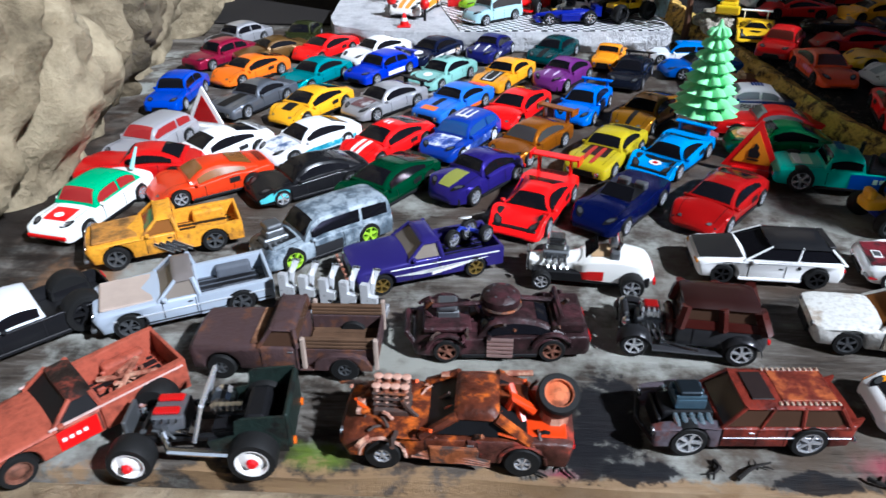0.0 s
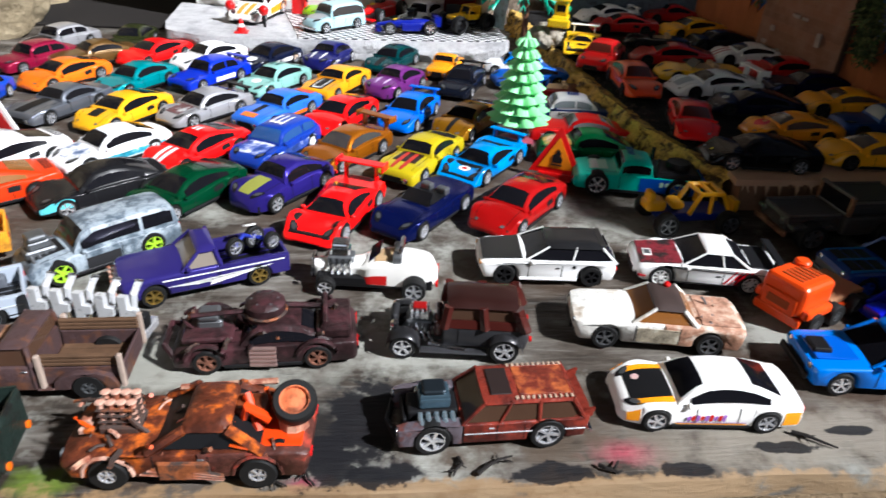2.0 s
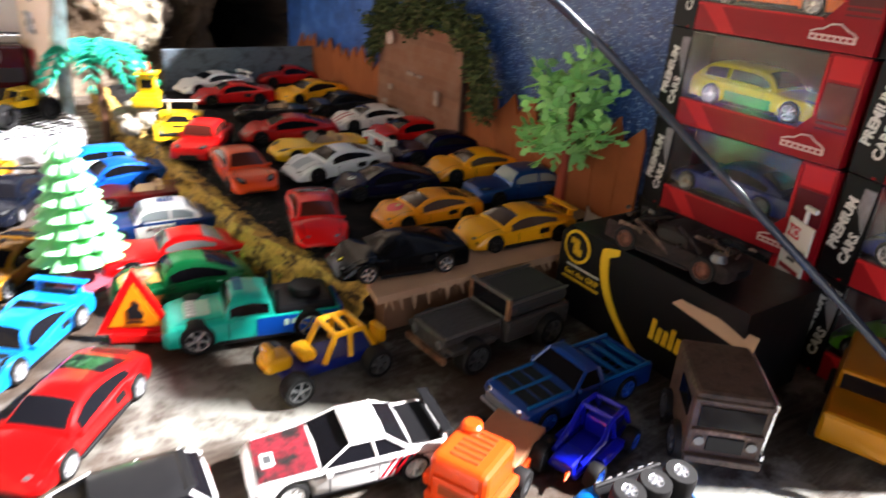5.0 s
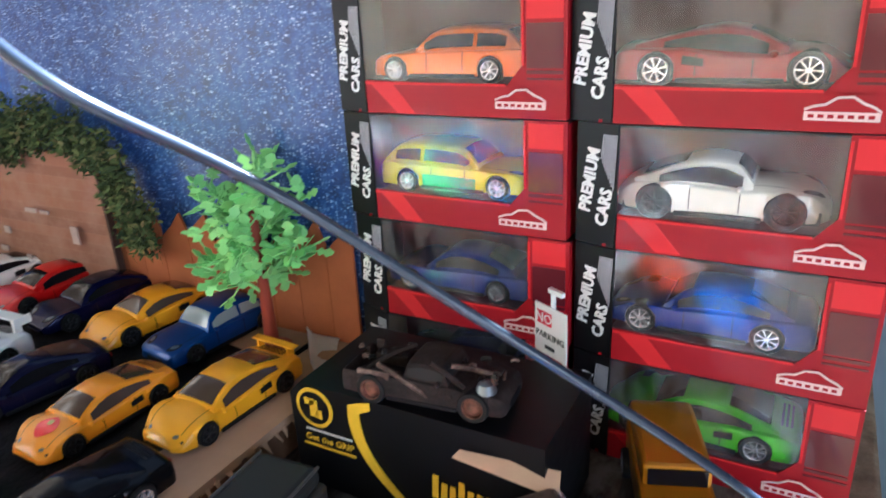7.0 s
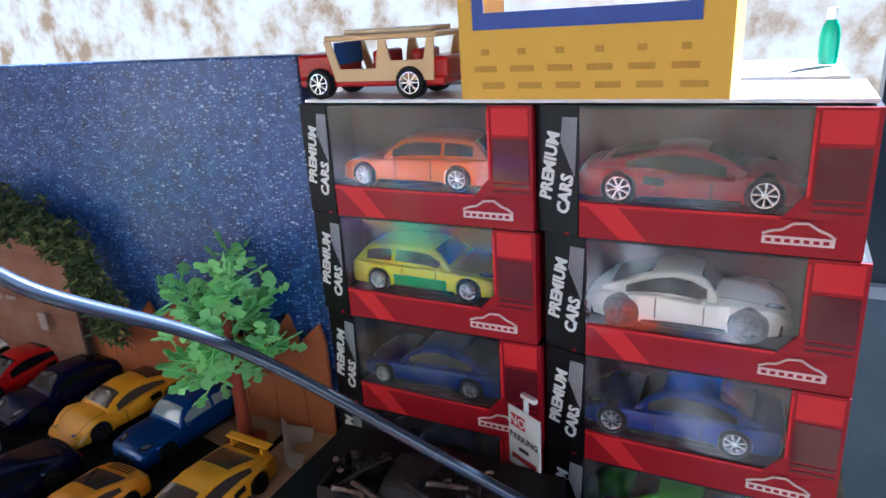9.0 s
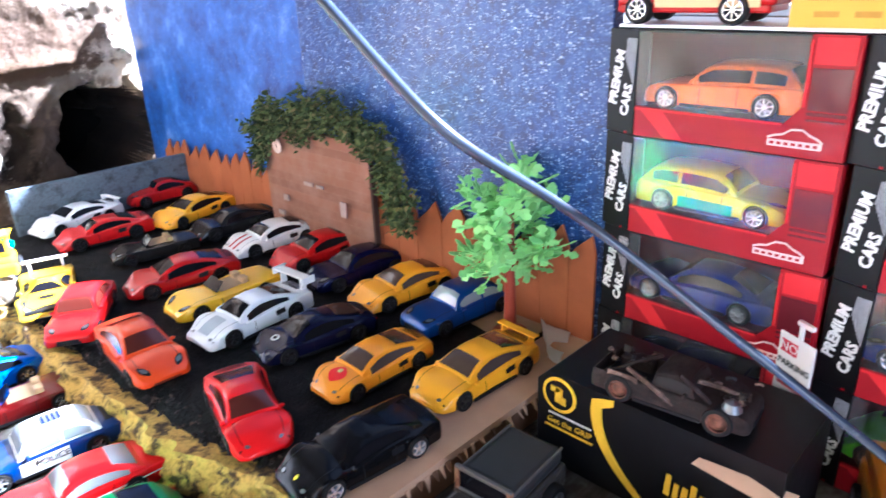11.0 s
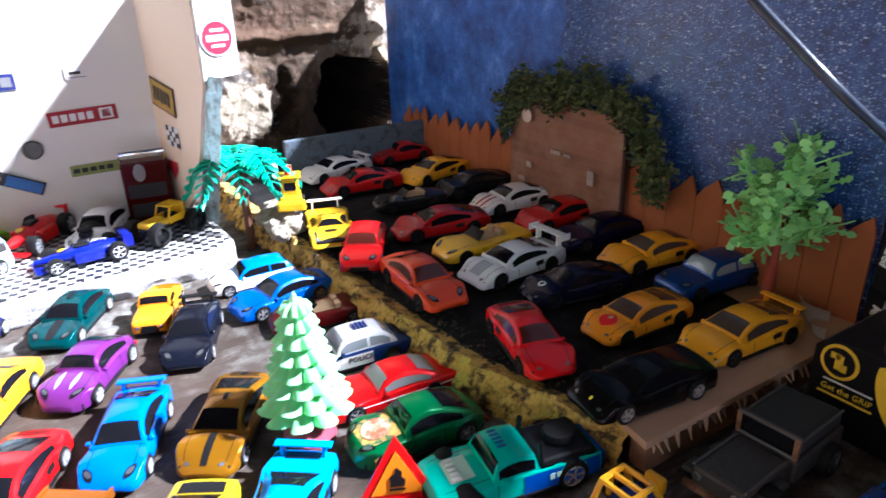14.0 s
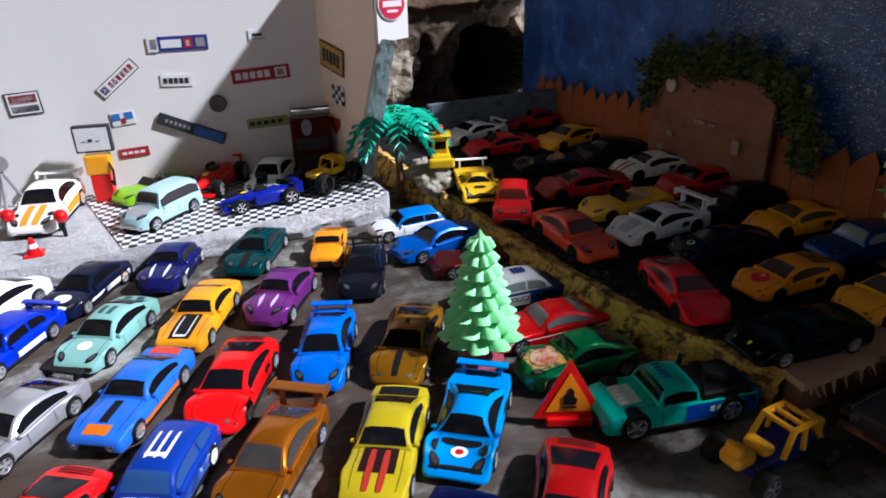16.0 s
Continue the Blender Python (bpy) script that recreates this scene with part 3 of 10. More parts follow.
def car(style, x, y, turn, color, label, z=0.0, size=1.0, name="", metal=0.0, glass=None, rim="five", rims=None, roof=None, stripes=(), flank=(), wing=None,
        engine=None, skirt=None, lamps=True, bumper=None, group="toy cars", category="toy car", fat=1.0, dirt=None, roll=0.0, bonnet=None, tail=True, extra=None, marks=()):
    """A die-cast toy car; turn: the way its nose points, in degrees from +x."""
    sh = Shell(style)
    k = size
    T = thing(name or NAMES.get(style, "toy_car"), pose(x, y, z, roll, 0, turn) @ Matrix.Diagonal((k, k, k, 1)), label, category, group)
    mat = dirt or paint(color, metal)
    glass = glass or GLASS
    link("body", body_mesh(sh, mat), T)
    s, kk = sh.s, sh.k
    b = block(-sh.L * .46, sh.L * .46, -sh.W * .78, sh.W * .78, sh.bottom * .62, max(sh.bottom + .004, .0068), .0006, 1)
    part("base", b, skirt or BLACK, T, "dark underside")
    if sh.cab:
        a, e, c, d = sh.cab
        link("roof", cabin_mesh(sh, paint(roof, metal) if roof else mat), T)
        patch("windscreen", sh.roof, span(a + .1 * (e - a), e - .03, 6), span(-.88, .88, 7), glass, T)
        if style != "pickup":
            patch("rear_window", sh.roof, span(c + .035, d - .16 * (d - c), 6), span(-.84, .84, 7), glass, T)
        back = c + .55 * (d - c) if style not in ("van", "hatch") else c + .3 * (d - c)
        front = a + .42 * (e - a)
        mid = e + .62 * (c - e) if style in ("sedan", "van", "hatch") else None
        for sg in (1, -1):
            f = lambda u, v, sg=sg: sh.pane(u, v, sg)
            if mid:
                low, gap = .2, .012
                patch("side_window", f, span(front, mid - gap, 5), span(low, .84, 3), glass, T)
                patch("side_window", f, span(mid + gap, back, 5), span(low, .84, 3), glass, T)
            else:
                patch("side_window", f, span(front, back, 6), span(.2, .84, 3), glass, T)
    if s.get("cockpit"):
        c0, c1 = s["cockpit"]
        patch("interior", sh.top, span(c0, c1, 6), span(-.62, .62, 5), plain("tan_interior", (.45, .3, .16), .6) if skirt is None else BLACK, T, .0004)
        for yy in (-.0052, .0052):
            part("seat", block(sh.x(c1) - .001, sh.x(c1) + .004, yy - .0035, yy + .0035, .010, sh.zd(c1) * kk + .0035, .001), plain("tan_interior", (.45, .3, .16), .6) if style == "roadster" and skirt is None else STEEL, T)
        b = bmesh.new()
        w = sh.W * .62
        h0 = sh.zd(c0) * kk
        plate([(sh.x(c0) + .003, -w, h0), (sh.x(c0) + .003, w, h0), (sh.x(c0) - .003, w * .82, h0 + .0055), (sh.x(c0) - .003, -w * .82, h0 + .0055)], .0004, b)
        part("windscreen", b, glass, T)
    # bonnet panel, stripes and flank marks
    if bonnet:
        patch("bonnet", sh.top, span(.07, (sh.cab or (.38,))[0] - .01, 7), span(-.68, .68, 7), bonnet, T, .0002)
    for v0, v1, u0, u1, m in stripes:
        hi = (sh.cab or (.4, .4, .4, .4))
        if u0 < hi[0]:
            patch("stripe", sh.top, span(max(u0, .036), min(u1, hi[0]), 8), span(v0, v1, 4), m, T, .0003)
        if sh.cab and u1 > hi[2] and u0 <= hi[1]:
            patch("stripe", sh.roof, span(hi[1] + .04, hi[2] - .04, 8), span(v0 * .94, v1 * .94, 8), m, T, .0004)
        if u1 > hi[3]:
            patch("stripe", sh.top, span(max(u0, hi[3]), min(u1, .964), 4), span(v0, v1, 4), m, T, .0003)
    for u0, u1, v0, v1, m in flank:
        for sg in (1, -1):
            patch("side_mark", lambda u, v, sg=sg: sh.side(u, v, sg), span(u0, u1, 7), span(v0, v1, 3), m, T, .0003)
    # printed spots: where, place along and across, half sizes, ink
    for where, mu, mv, mru, mrv, m, *more in marks:
        sides = ((1, -1) if where == "side" else (1,))
        for sg in sides:
            f = {"top": sh.top, "roof": sh.roof if sh.cab else sh.top, "side": lambda u, v, sg=sg: sh.side(u, v, sg)}[where]
            decal("printed_mark", T, f, mu, mv, mru, mrv, m, 18, *more)
    # panel gaps, intake, mirrors, sills
    if style not in ("rodster",):
        hood = (sh.cab or (.38,))[0]
        for sg in (1, -1):
            patch("bonnet_seam", sh.top, span(.07, hood, 6), span(sg * .715, sg * .735, 2), BLACK, T, .00014)
            part("sill", block(sh.x(s["axles"][1]) + sh.r * 1.2, sh.x(s["axles"][0]) - sh.r * 1.2, sg * sh.W * .95 - .0009, sg * sh.W * .95 + .0009, sh.bottom - .0009, sh.bottom + .0009, .0003, 1), BLACK, T)
            if sh.cab:
                part("mirror", block(sh.x(sh.cab[0] + .055) - .0011, sh.x(sh.cab[0] + .055) + .0011, sg * sh.half(.4) * .97 - .0014, sg * sh.half(.4) * .97 + .0014, sh.zs(.35) * kk + .0003, sh.zs(.35) * kk + .0022, .0006, 1), mat, T)
        zn = s["zs"][0][1] * kk
        part("intake", block(sh.L / 2 - .002, sh.L / 2 + .0002, -sh.W * .5, sh.W * .5, sh.bottom + .0006, sh.bottom + (zn - sh.bottom) * .55, .0004, 1), BLACK, T)
        for sg in (1, -1):
            part("exhaust_tip", rod([(-sh.L / 2 + .003, sg * sh.W * .45, sh.bottom + .0006), (-sh.L / 2 - .0008, sg * sh.W * .45, sh.bottom + .0006)], .0009, 6), CHROME, T)
    if style in ("supercar", "wedge", "racer"):
        for sg in (1, -1):
            patch("side_vent", lambda u, v, sg=sg: sh.side(u, v, sg), span(.6, .69, 4), span(.55, .85, 3), BLACK, T, .0002)
        for i in range(3):
            patch("engine_slat", sh.top, span(.9 + i * .022, .912 + i * .022, 2), span(-.55, .55, 5), BLACK, T, .0002)
    # door line
    if style not in ("racer", "rodster"):
        c0 = (sh.cab or (.4, .44))[1]
        for uu in (c0 - .06, c0 + .17):
            for sg in (1, -1):
                patch("door_seam", lambda u, v, sg=sg: sh.side(u, v, sg), span(uu, uu + .005, 2), span(.18, .97, 4), BLACK, T, .00016)
    if lamps:
        for sg in (1, -1):
            lo, hi = (.48, .86)
            f = sh.top if s["zs"][0][1] < 8 else None
            if f:
                if style in ("supercar", "wedge"):
                    decal("headlight", T, f, .052, sg * .62, .012, .09, STEEL, 12, sg * .3, .0003, 2.4)
                else:
                    lamp(T, f, .082, sg * .68, .04, .17, sg * .5, SMOKE if style == "racer" else STEEL)
            else:
                zz = (s["zs"][0][1] - 2.2) * kk
                part("headlight", lathe([(.0016, 0), (.0017, .0006), (.0009, .001)], 10, "z"), CHROME, T, m=pose(sh.L / 2 - .0003, sg * sh.W * .62, zz, 0, 90, 0), smooth=True)
        if tail:
            zz = (s["zs"][-1][1] - 2) * kk
            for sg in (1, -1):
                part("tail_light", block(-sh.L / 2 - .0004, -sh.L / 2 + .001, sg * sh.W * .55 - .003, sg * sh.W * .55 + .003, zz - .001, zz + .001), REDLAMP, T)
    if bumper:
        part("bumper", block(sh.L / 2 - .0015, sh.L / 2 + .0008, -sh.W * .8, sh.W * .8, .0045, .0068, .0008), bumper, T)
        part("bumper", block(-sh.L / 2 - .0008, -sh.L / 2 + .0015, -sh.W * .8, sh.W * .8, .0045, .0068, .0008), bumper, T)
    if s["zs"][0][1] >= 7:
        part("grille", block(sh.L / 2 - .0008, sh.L / 2 + .0003, -sh.W * .42, sh.W * .42, .0052, s["zs"][0][1] * kk - .0008), BLACK, T)
    if wing:
        kind, m = wing
        zz = .0212 if kind == "tall" else .0168
        xx = -sh.L * .45
        part("spoiler", block(xx - (.004 if kind == "tall" else .0028), xx + (.003 if kind == "tall" else .002), -sh.W * (.94 if kind == "tall" else .86), sh.W * (.94 if kind == "tall" else .86), zz, zz + .0011, .0004, 1), m, T)
        for sg in (1, -1):
            part("spoiler_post", block(xx - .002, xx + .002, sg * sh.W * .62 - .0006, sg * sh.W * .62 + .0006, .0105, zz), m, T)
            if kind == "tall":
                part("end_plate", block(xx - .005, xx + .004, sg * sh.W * .94 - .0005, sg * sh.W * .94 + .0005, zz - .0025, zz + .0018), m, T)
    if engine:
        ex, ez, m = engine
        px = sh.x(ex)
        part("engine", block(px - .007, px + .007, -.0042, .0042, ez - .006, ez, .0008, 1), STEEL, T)
        part("blower", block(px - .005, px + .005, -.0036, .0036, ez, ez + .0042, .0008, 1), m, T)
        part("air_scoop", block(px - .0042, px + .0046, -.0044, .0044, ez + .0044, ez + .0076, .0011, 2), m, T)
        for i in range(4):
            for sg in (1, -1):
                part("exhaust", rod([(px - .005 + i * .0033, sg * .004, ez - .002), (px - .005 + i * .0033, sg * .0078, ez - .004), (px - .0062 + i * .0033, sg * .0086, ez - .0078)], .0009, 6), m, T, smooth=True)
    if s.get("bed"):
        ax = s["axles"][1]
        for sg in (1, -1):
            part("wheel_tub", block(sh.x(ax) - .0088, sh.x(ax) + .0088, sg * sh.W * .66 - .0034, sg * sh.W * .66 + .0034, .007, .0139, .0014, 2), mat, T)
    # wheels
    open_wheels = style in ("rodster",)
    for i, ax in enumerate(s["axles"]):
        rr = sh.r * fat * (1.0 if i or not open_wheels else .8)
        ww = .0062 * fat if not open_wheels else (.0085 if i else .005)
        for sg in (1, -1):
            yy = sh.half(ax) - ww / 2 + .0004
            if open_wheels:
                yy = sh.W * .98
            add_wheel(T, sh.x(ax), sg * yy, rr, rr, ww, rim, rims)
    if open_wheels:
        part("axle", rod([(sh.x(s["axles"][0]), -sh.W, sh.r * .8), (sh.x(s["axles"][0]), sh.W, sh.r * .8)], .0011), STEEL, T)
        part("grille_shell", block(sh.x(.0) - .0012, sh.x(.0) + .0008, -.0045, .0045, .006, .0165, .0008), CHROME, T)
    if extra:
        extra(T, sh)
    return T


# ---- loads and fittings of single cars, in the car's own axes ----
RUST = rusty("rust_metal", (.5, .3, .2), (.3, .1, .06))


def spare_on_back(T, sh):
    add_wheel(T, -.0335, .0015, .0245, .0072, .0056, "dish", rusty("orange_rim", (.6, .16, .06), (.3, .08, .03), .55)).rotation_euler = (radians(62), 0, radians(8))
    hot = paint((.62, .1, .03))
    part("crane_arm", rod([(-.016, .002, .0155), (-.019, .004, .025), (-.026, .005, .0205)], .0018, 6), hot, T)
    part("crane_arm", rod([(-.0135, -.006, .0155), (-.018, -.002, .0245), (-.0225, .006, .0165)], .0014, 6), hot, T)
    part("wheel_stand", lathe([(.005, .0148), (.0045, .0195), (.003, .0228)], 10), RUST, T, m=pose(-.0328, .002, 0))
    part("deck_plate", block(-.0365, -.0165, -.0105, .0115, .0149, .0158, .0004, 1), hot, T)
    part("roof_load", block(-.024, -.014, -.006, .003, .0145, .0225, .0012), rusty("burnt_orange", (.62, .15, .02), (.2, .045, .015), .46, .36), T)
    part("gun_barrel", rod([(.006, -.011, .02), (-.026, -.0125, .0215)], .0011, 6), RUST, T)
    burnt = rusty("charred_metal", (.05, .035, .03), (.3, .09, .03), .6, .6)
    spikes(T, (RUST, burnt, paint((.6, .12, .04))), [(.034 - .0021 * i, -.0105 + .0075 * (i % 4), .0125 + .002 * (i % 3)) for i in range(30)])
    for sg in (1, -1):
        part("door_plate", block(-.008, .008, sg * .0149 - .0004, sg * .0149 + .0004, .0045, .0115, .0004), burnt, T)
    part("bonnet_plate", block(.012, .03, -.011, -.002, .0133, .0142, .0004), burnt, T)
    part("boot_plate", block(-.036, -.026, -.012, .012, .0136, .0146, .0004), burnt, T)
    for i in range(5):
        part("side_pipe", rod([(.018 - i * .002, -.0135, .0085 - i * .0008), (-.012, -.0158, .0062)], .0006, 5), RUST, T)


def spikes(T, mats, spots):
    """Welded scrap: short bent rods in odd directions."""
    rnd = random.Random(11)
    for i, (px, py, pz) in enumerate(spots):
        d = Vector((rnd.gauss(0, 1), rnd.gauss(0, .7), abs(rnd.gauss(.5, .5)))).normalized() * rnd.uniform(.004, .009)
        p = Vector((px, py, pz))
        part("scrap_rod", rod([p, p + d * .6 + Vector((.0006, 0, 0)), p + d], rnd.uniform(.0006, .0011), 5), mats[i % len(mats)], T)


def turret(T, sh):
    m = rusty("wasteland", (.062, .022, .026), (.028, .013, .014), .5, .38)
    part("turret", lathe([(.0082, .0175), (.0086, .0195), (.0086, .0252), (.007, .0268), (.0035, .0275)], 18), m, T, smooth=True)
    part("turret_ring", lathe([(.009, .0205), (.0094, .0212), (.009, .0219)], 18), rusty("charred_metal", (.05, .035, .03), (.3, .09, .03), .6, .6), T, smooth=True)
    for k in range(6):
        part("turret_bolt", lathe([(.0007, 0), (.0005, .0005)], 6), STEEL, T, m=pose(.0055 * math.cos(k * 1.047), .0055 * math.sin(k * 1.047), .0268))
    for sg in (1, -1):
        part("wheel_plate", rod([(-.0215 + .0085 * math.cos(q), sg * .0152, .0062 + .0085 * math.sin(q)) for q in span(.2, 2.9, 9)], .0011, 6), m, T, smooth=True)
        part("wheel_plate", rod([(.024 + .0085 * math.cos(q), sg * .0152, .0062 + .0085 * math.sin(q)) for q in span(.2, 2.9, 9)], .0011, 6), m, T, smooth=True)
    part("engine_deck", block(.013, .034, -.0115, .0115, .0128, .0155, .0008, 1), m, T)
    part("rear_box", block(-.036, -.021, -.0118, .0118, .0128, .0182, .0012), m, T)
    part("gun_barrel", rod([(.004, .002, .0225), (.03, .004, .0222)], .0011, 6), m, T)
    part("gun_barrel", rod([(-.006, -.003, .0215), (-.03, -.004, .019)], .0012, 6), m, T)
    part("rear_frame", rod([(-.022, -.011, .012), (-.025, -.011, .021), (-.025, .011, .021), (-.022, .011, .012)], .0011, 6), m, T)
    for i in range(5):
        part("side_pipe", rod([(.0065, .0148, .0036 + i * .0021), (-.0045, .0162, .004 + i * .0021)], .0009, 8), plain("pinkish_metal", (.5, .33, .3), .3, .7), T, smooth=True)
    spikes(T, (m, rusty("charred_metal", (.05, .035, .03), (.3, .09, .03), .6, .6)), [(.036 - .003 * i, -.011 + .0073 * (i % 4), .013 + .0015 * (i % 3)) for i in range(22)])
    part("ram_frame", rod([(.036, -.013, .006), (.041, -.008, .011), (.041, .008, .011), (.036, .013, .006)], .0013, 6), m, T)


def bed_engine(T, sh):
    part("bed_frame", rod([(-.012, -.008, .01), (-.03, .006, .0125), (-.016, .008, .011)], .0012, 6), RUST, T)
    part("bed_frame", rod([(-.012, .008, .01), (-.028, -.007, .0125), (-.018, -.002, .013)], .0012, 6), RUST, T)


def bike_load(T, sh):
    for xx, yy, r in ((-.015, .004, .0048), (-.026, -.003, .0058), (-.033, .004, .0045)):
        add_wheel(T, xx, yy, .0175, r, .003, "ten", CHROME).rotation_euler = (0, 0, radians(25))
    part("bike_frame", rod([(-.015, .004, .0175), (-.02, .002, .022), (-.026, -.003, .0175), (-.033, .004, .0175)], .0011, 6), plain("bike_blue", (.03, .05, .4), .3, .3), T)
    part("white_disc", lathe([(.0034, 0), (.0034, .0007)], 14), WHITE, T, m=pose(-.024, -.002, .0245, 25, 0, 0))


def side_pipes(T, sh):
    for i in range(4):
        for sg in (1, -1):
            part("side_pipe", rod([(.006 - i * .003, sg * .0145, .011), (-.003 - i * .003, sg * .0172, .006)], .001, 6), CHROME, T, smooth=True)


def chrome_motor(T, sh):
    part("roll_bar", rod([(-.012, -.006, .018), (-.014, -.005, .026), (-.014, .005, .026), (-.012, .006, .018)], .0012, 8), CHROME, T, smooth=True)


def roof_fin(T, sh):
    part("tail_boom", rod([(-.03, .004, .015), (-.036, .006, .027)], .0014, 6, taper=.5), plain("pale_cyan", (.35, .7, .7), .4), T)


def police_words(T, sh):
    for sg in (1, -1):
        words("lettering", "POLICE", .0048, BLACK, T, pose(-.001, sg * (sh.W + .0004), .0085, 90, 0, 180 if sg > 0 else 0))
    for i in range(4):
        part("lettering_bar", block(-.010 + i * .0024, -.0085 + i * .0024, -.004, .004, .02235, .0225), plain("navy_ink", (.02, .04, .2), .5), T)


def bed_load(T, sh):
    """Black load and roll bar in the off-road truck's bed, blue tailboard."""
    part("bed_cover", block(-.036, -.009, -.0125, .0125, .0075, .0165, .002), BLACK, T)
    part("spare_tyre", lathe([(.003, .0165), (.0068, .0165), (.0075, .0185), (.0068, .0205), (.003, .0205)], 16), RUBBER, T, m=pose(-.024, 0, 0), smooth=True)
    for i in range(5):
        part("lettering_bar", block(sh.x(.43) - .0015, sh.x(.43) + .0025, -.006 + i * .0026, -.0045 + i * .0026, .0246, .0249), plain("truck_ink", (.01, .12, .3), .4), T)
        part("lettering_bar", block(sh.x(.16) - .002, sh.x(.16) + .002, -.007 + i * .003, -.005 + i * .003, .0148, .0152), WHITE, T)
    part("tailboard", block(-.0388, -.0375, -.0145, .0145, .0055, .0145, .0005), paint((.01, .1, .4)), T)
    for sg in (1, -1):
        part("roll_bar", rod([(-.01, sg * .011, .014), (-.01, sg * .0095, .0245)], .0012, 6), BLACK, T)
        for i in range(5):
            part("lettering_bar", block(-.014 - i * .0032, -.0118 - i * .0032, sg * .0151, sg * .0154, .009, .0118), plain("pale_mint", (.5, .75, .62), .4), T)


def wreck_bits(T, sh):
    """Bent struts, torn sheet and a bright engine ball on the wreck."""
    m = rusty("burnt_wreck", (.05, .034, .029), (.03, .018, .014), .5, .8)
    pale = rusty("scraped_metal", (.3, .2, .15), (.1, .06, .045), .5, .5)
    for i, (a, b) in enumerate((((.02, -.012, .014), (.006, -.013, .024)), ((.004, -.014, .008), (-.02, -.013, .019)), ((-.03, -.01, .012), (-.01, .006, .021)), ((.03, .006, .012), (.012, -.006, .02)))):
        part("bent_strut", rod([a, ((a[0] + b[0]) / 2, (a[1] + b[1]) / 2 - .002, (a[2] + b[2]) / 2 + .002), b], .0012, 6), pale if i % 2 else m, T)
    part("engine_ball", lathe([(.0005, -.0048), (.0034, -.0034), (.0048, 0), (.0034, .0034), (.0005, .0048)], 12), STEEL, T, m=pose(.029, -.01, .0135), smooth=True)
    part("torn_sheet", block(-.03, -.014, -.0145, -.0135, .009, .016, .0004), pale, T)


# ---- the place ----
def rough_sheet(name, origin, across, up, nu, nv, size_u, size_v, depth, mat, scale, thick=0.03, kind="structure", seed=0.0, carve=None, sharp=50):
    """A rough upright sheet of rock or plaster with a flat back."""
    o, a, b = Vector(origin), Vector(across).normalized(), Vector(up).normalized()
    n = a.cross(b).normalized()
    verts, faces = [], []
    for j in range(nv + 1):
        for i in range(nu + 1):
            u, v = size_u * i / nu, size_v * j / nv
            p = o + a * u + b * v
            q = p * scale + Vector((seed, seed, seed))
            h = noise.fractal(q, 0.9, 2.1, 6) * depth + abs(noise.noise(q * 0.55)) * depth * 1.5 - (0.35 * depth if noise.noise(Vector((u * scale * 1.6, v * scale * 0.25, seed))) > 0.38 else 0)
            if carve:
                h -= carve(u, v)
            verts.append(p + n * h)
    w = nu + 1
    for j in range(nv):
        for i in range(nu):
            faces.append((j * w + i, j * w + i + 1, (j + 1) * w + i + 1, (j + 1) * w + i))
    k = len(verts)
    back = [o - n * thick, o + a * size_u - n * thick, o + a * size_u + b * size_v - n * thick, o + b * size_v - n * thick]
    verts += back
    faces.append((k + 3, k + 2, k + 1, k))
    faces.append(tuple(range(w)) [::-1] + (k, k + 1))
    faces.append(tuple(range(nv * w, nv * w + w)) + (k + 2, k + 3))
    faces.append(tuple(j * w for j in range(nv + 1)) + (k + 3, k))
    faces.append(tuple(j * w + nu for j in range(nv + 1))[::-1] + (k + 1, k + 2))
    ob = link(name, mesh_of(name, verts, faces, (mat,), sharp=sharp))
    return tagged(ob, kind=kind)


def limestone(name, light, mid, dark, scale, at=(0.34, 0.48, 0.62)):
    m, nt, b = material(name)
    n1, n2, n3 = noise_tex(nt, scale, 9, 0.62), noise_tex(nt, scale * 6, 8, 0.7), noise_tex(nt, scale * 0.45, 4, 0.5)
    c1 = ramp(nt, n1, ((at[0], dark), (at[1], mid), (at[2], light)))
    c2 = ramp(nt, n2, ((0.3, dark), (0.55, mid), (0.7, light)))
    c3 = mixed(nt, 0.42, c1, c2)
    nt.links.new(mixed(nt, ramp(nt, n3, ((0.52, (0, 0, 0)), (0.66, (0.6, 0.6, 0.6)))), c3, dark), b.inputs["Base Color"])
    b.inputs["Roughness"].default_value, b.inputs["Specular IOR Level"].default_value = 0.95, 0.15
    bumped(nt, b, n2, 0.9, 0.006)
    return m


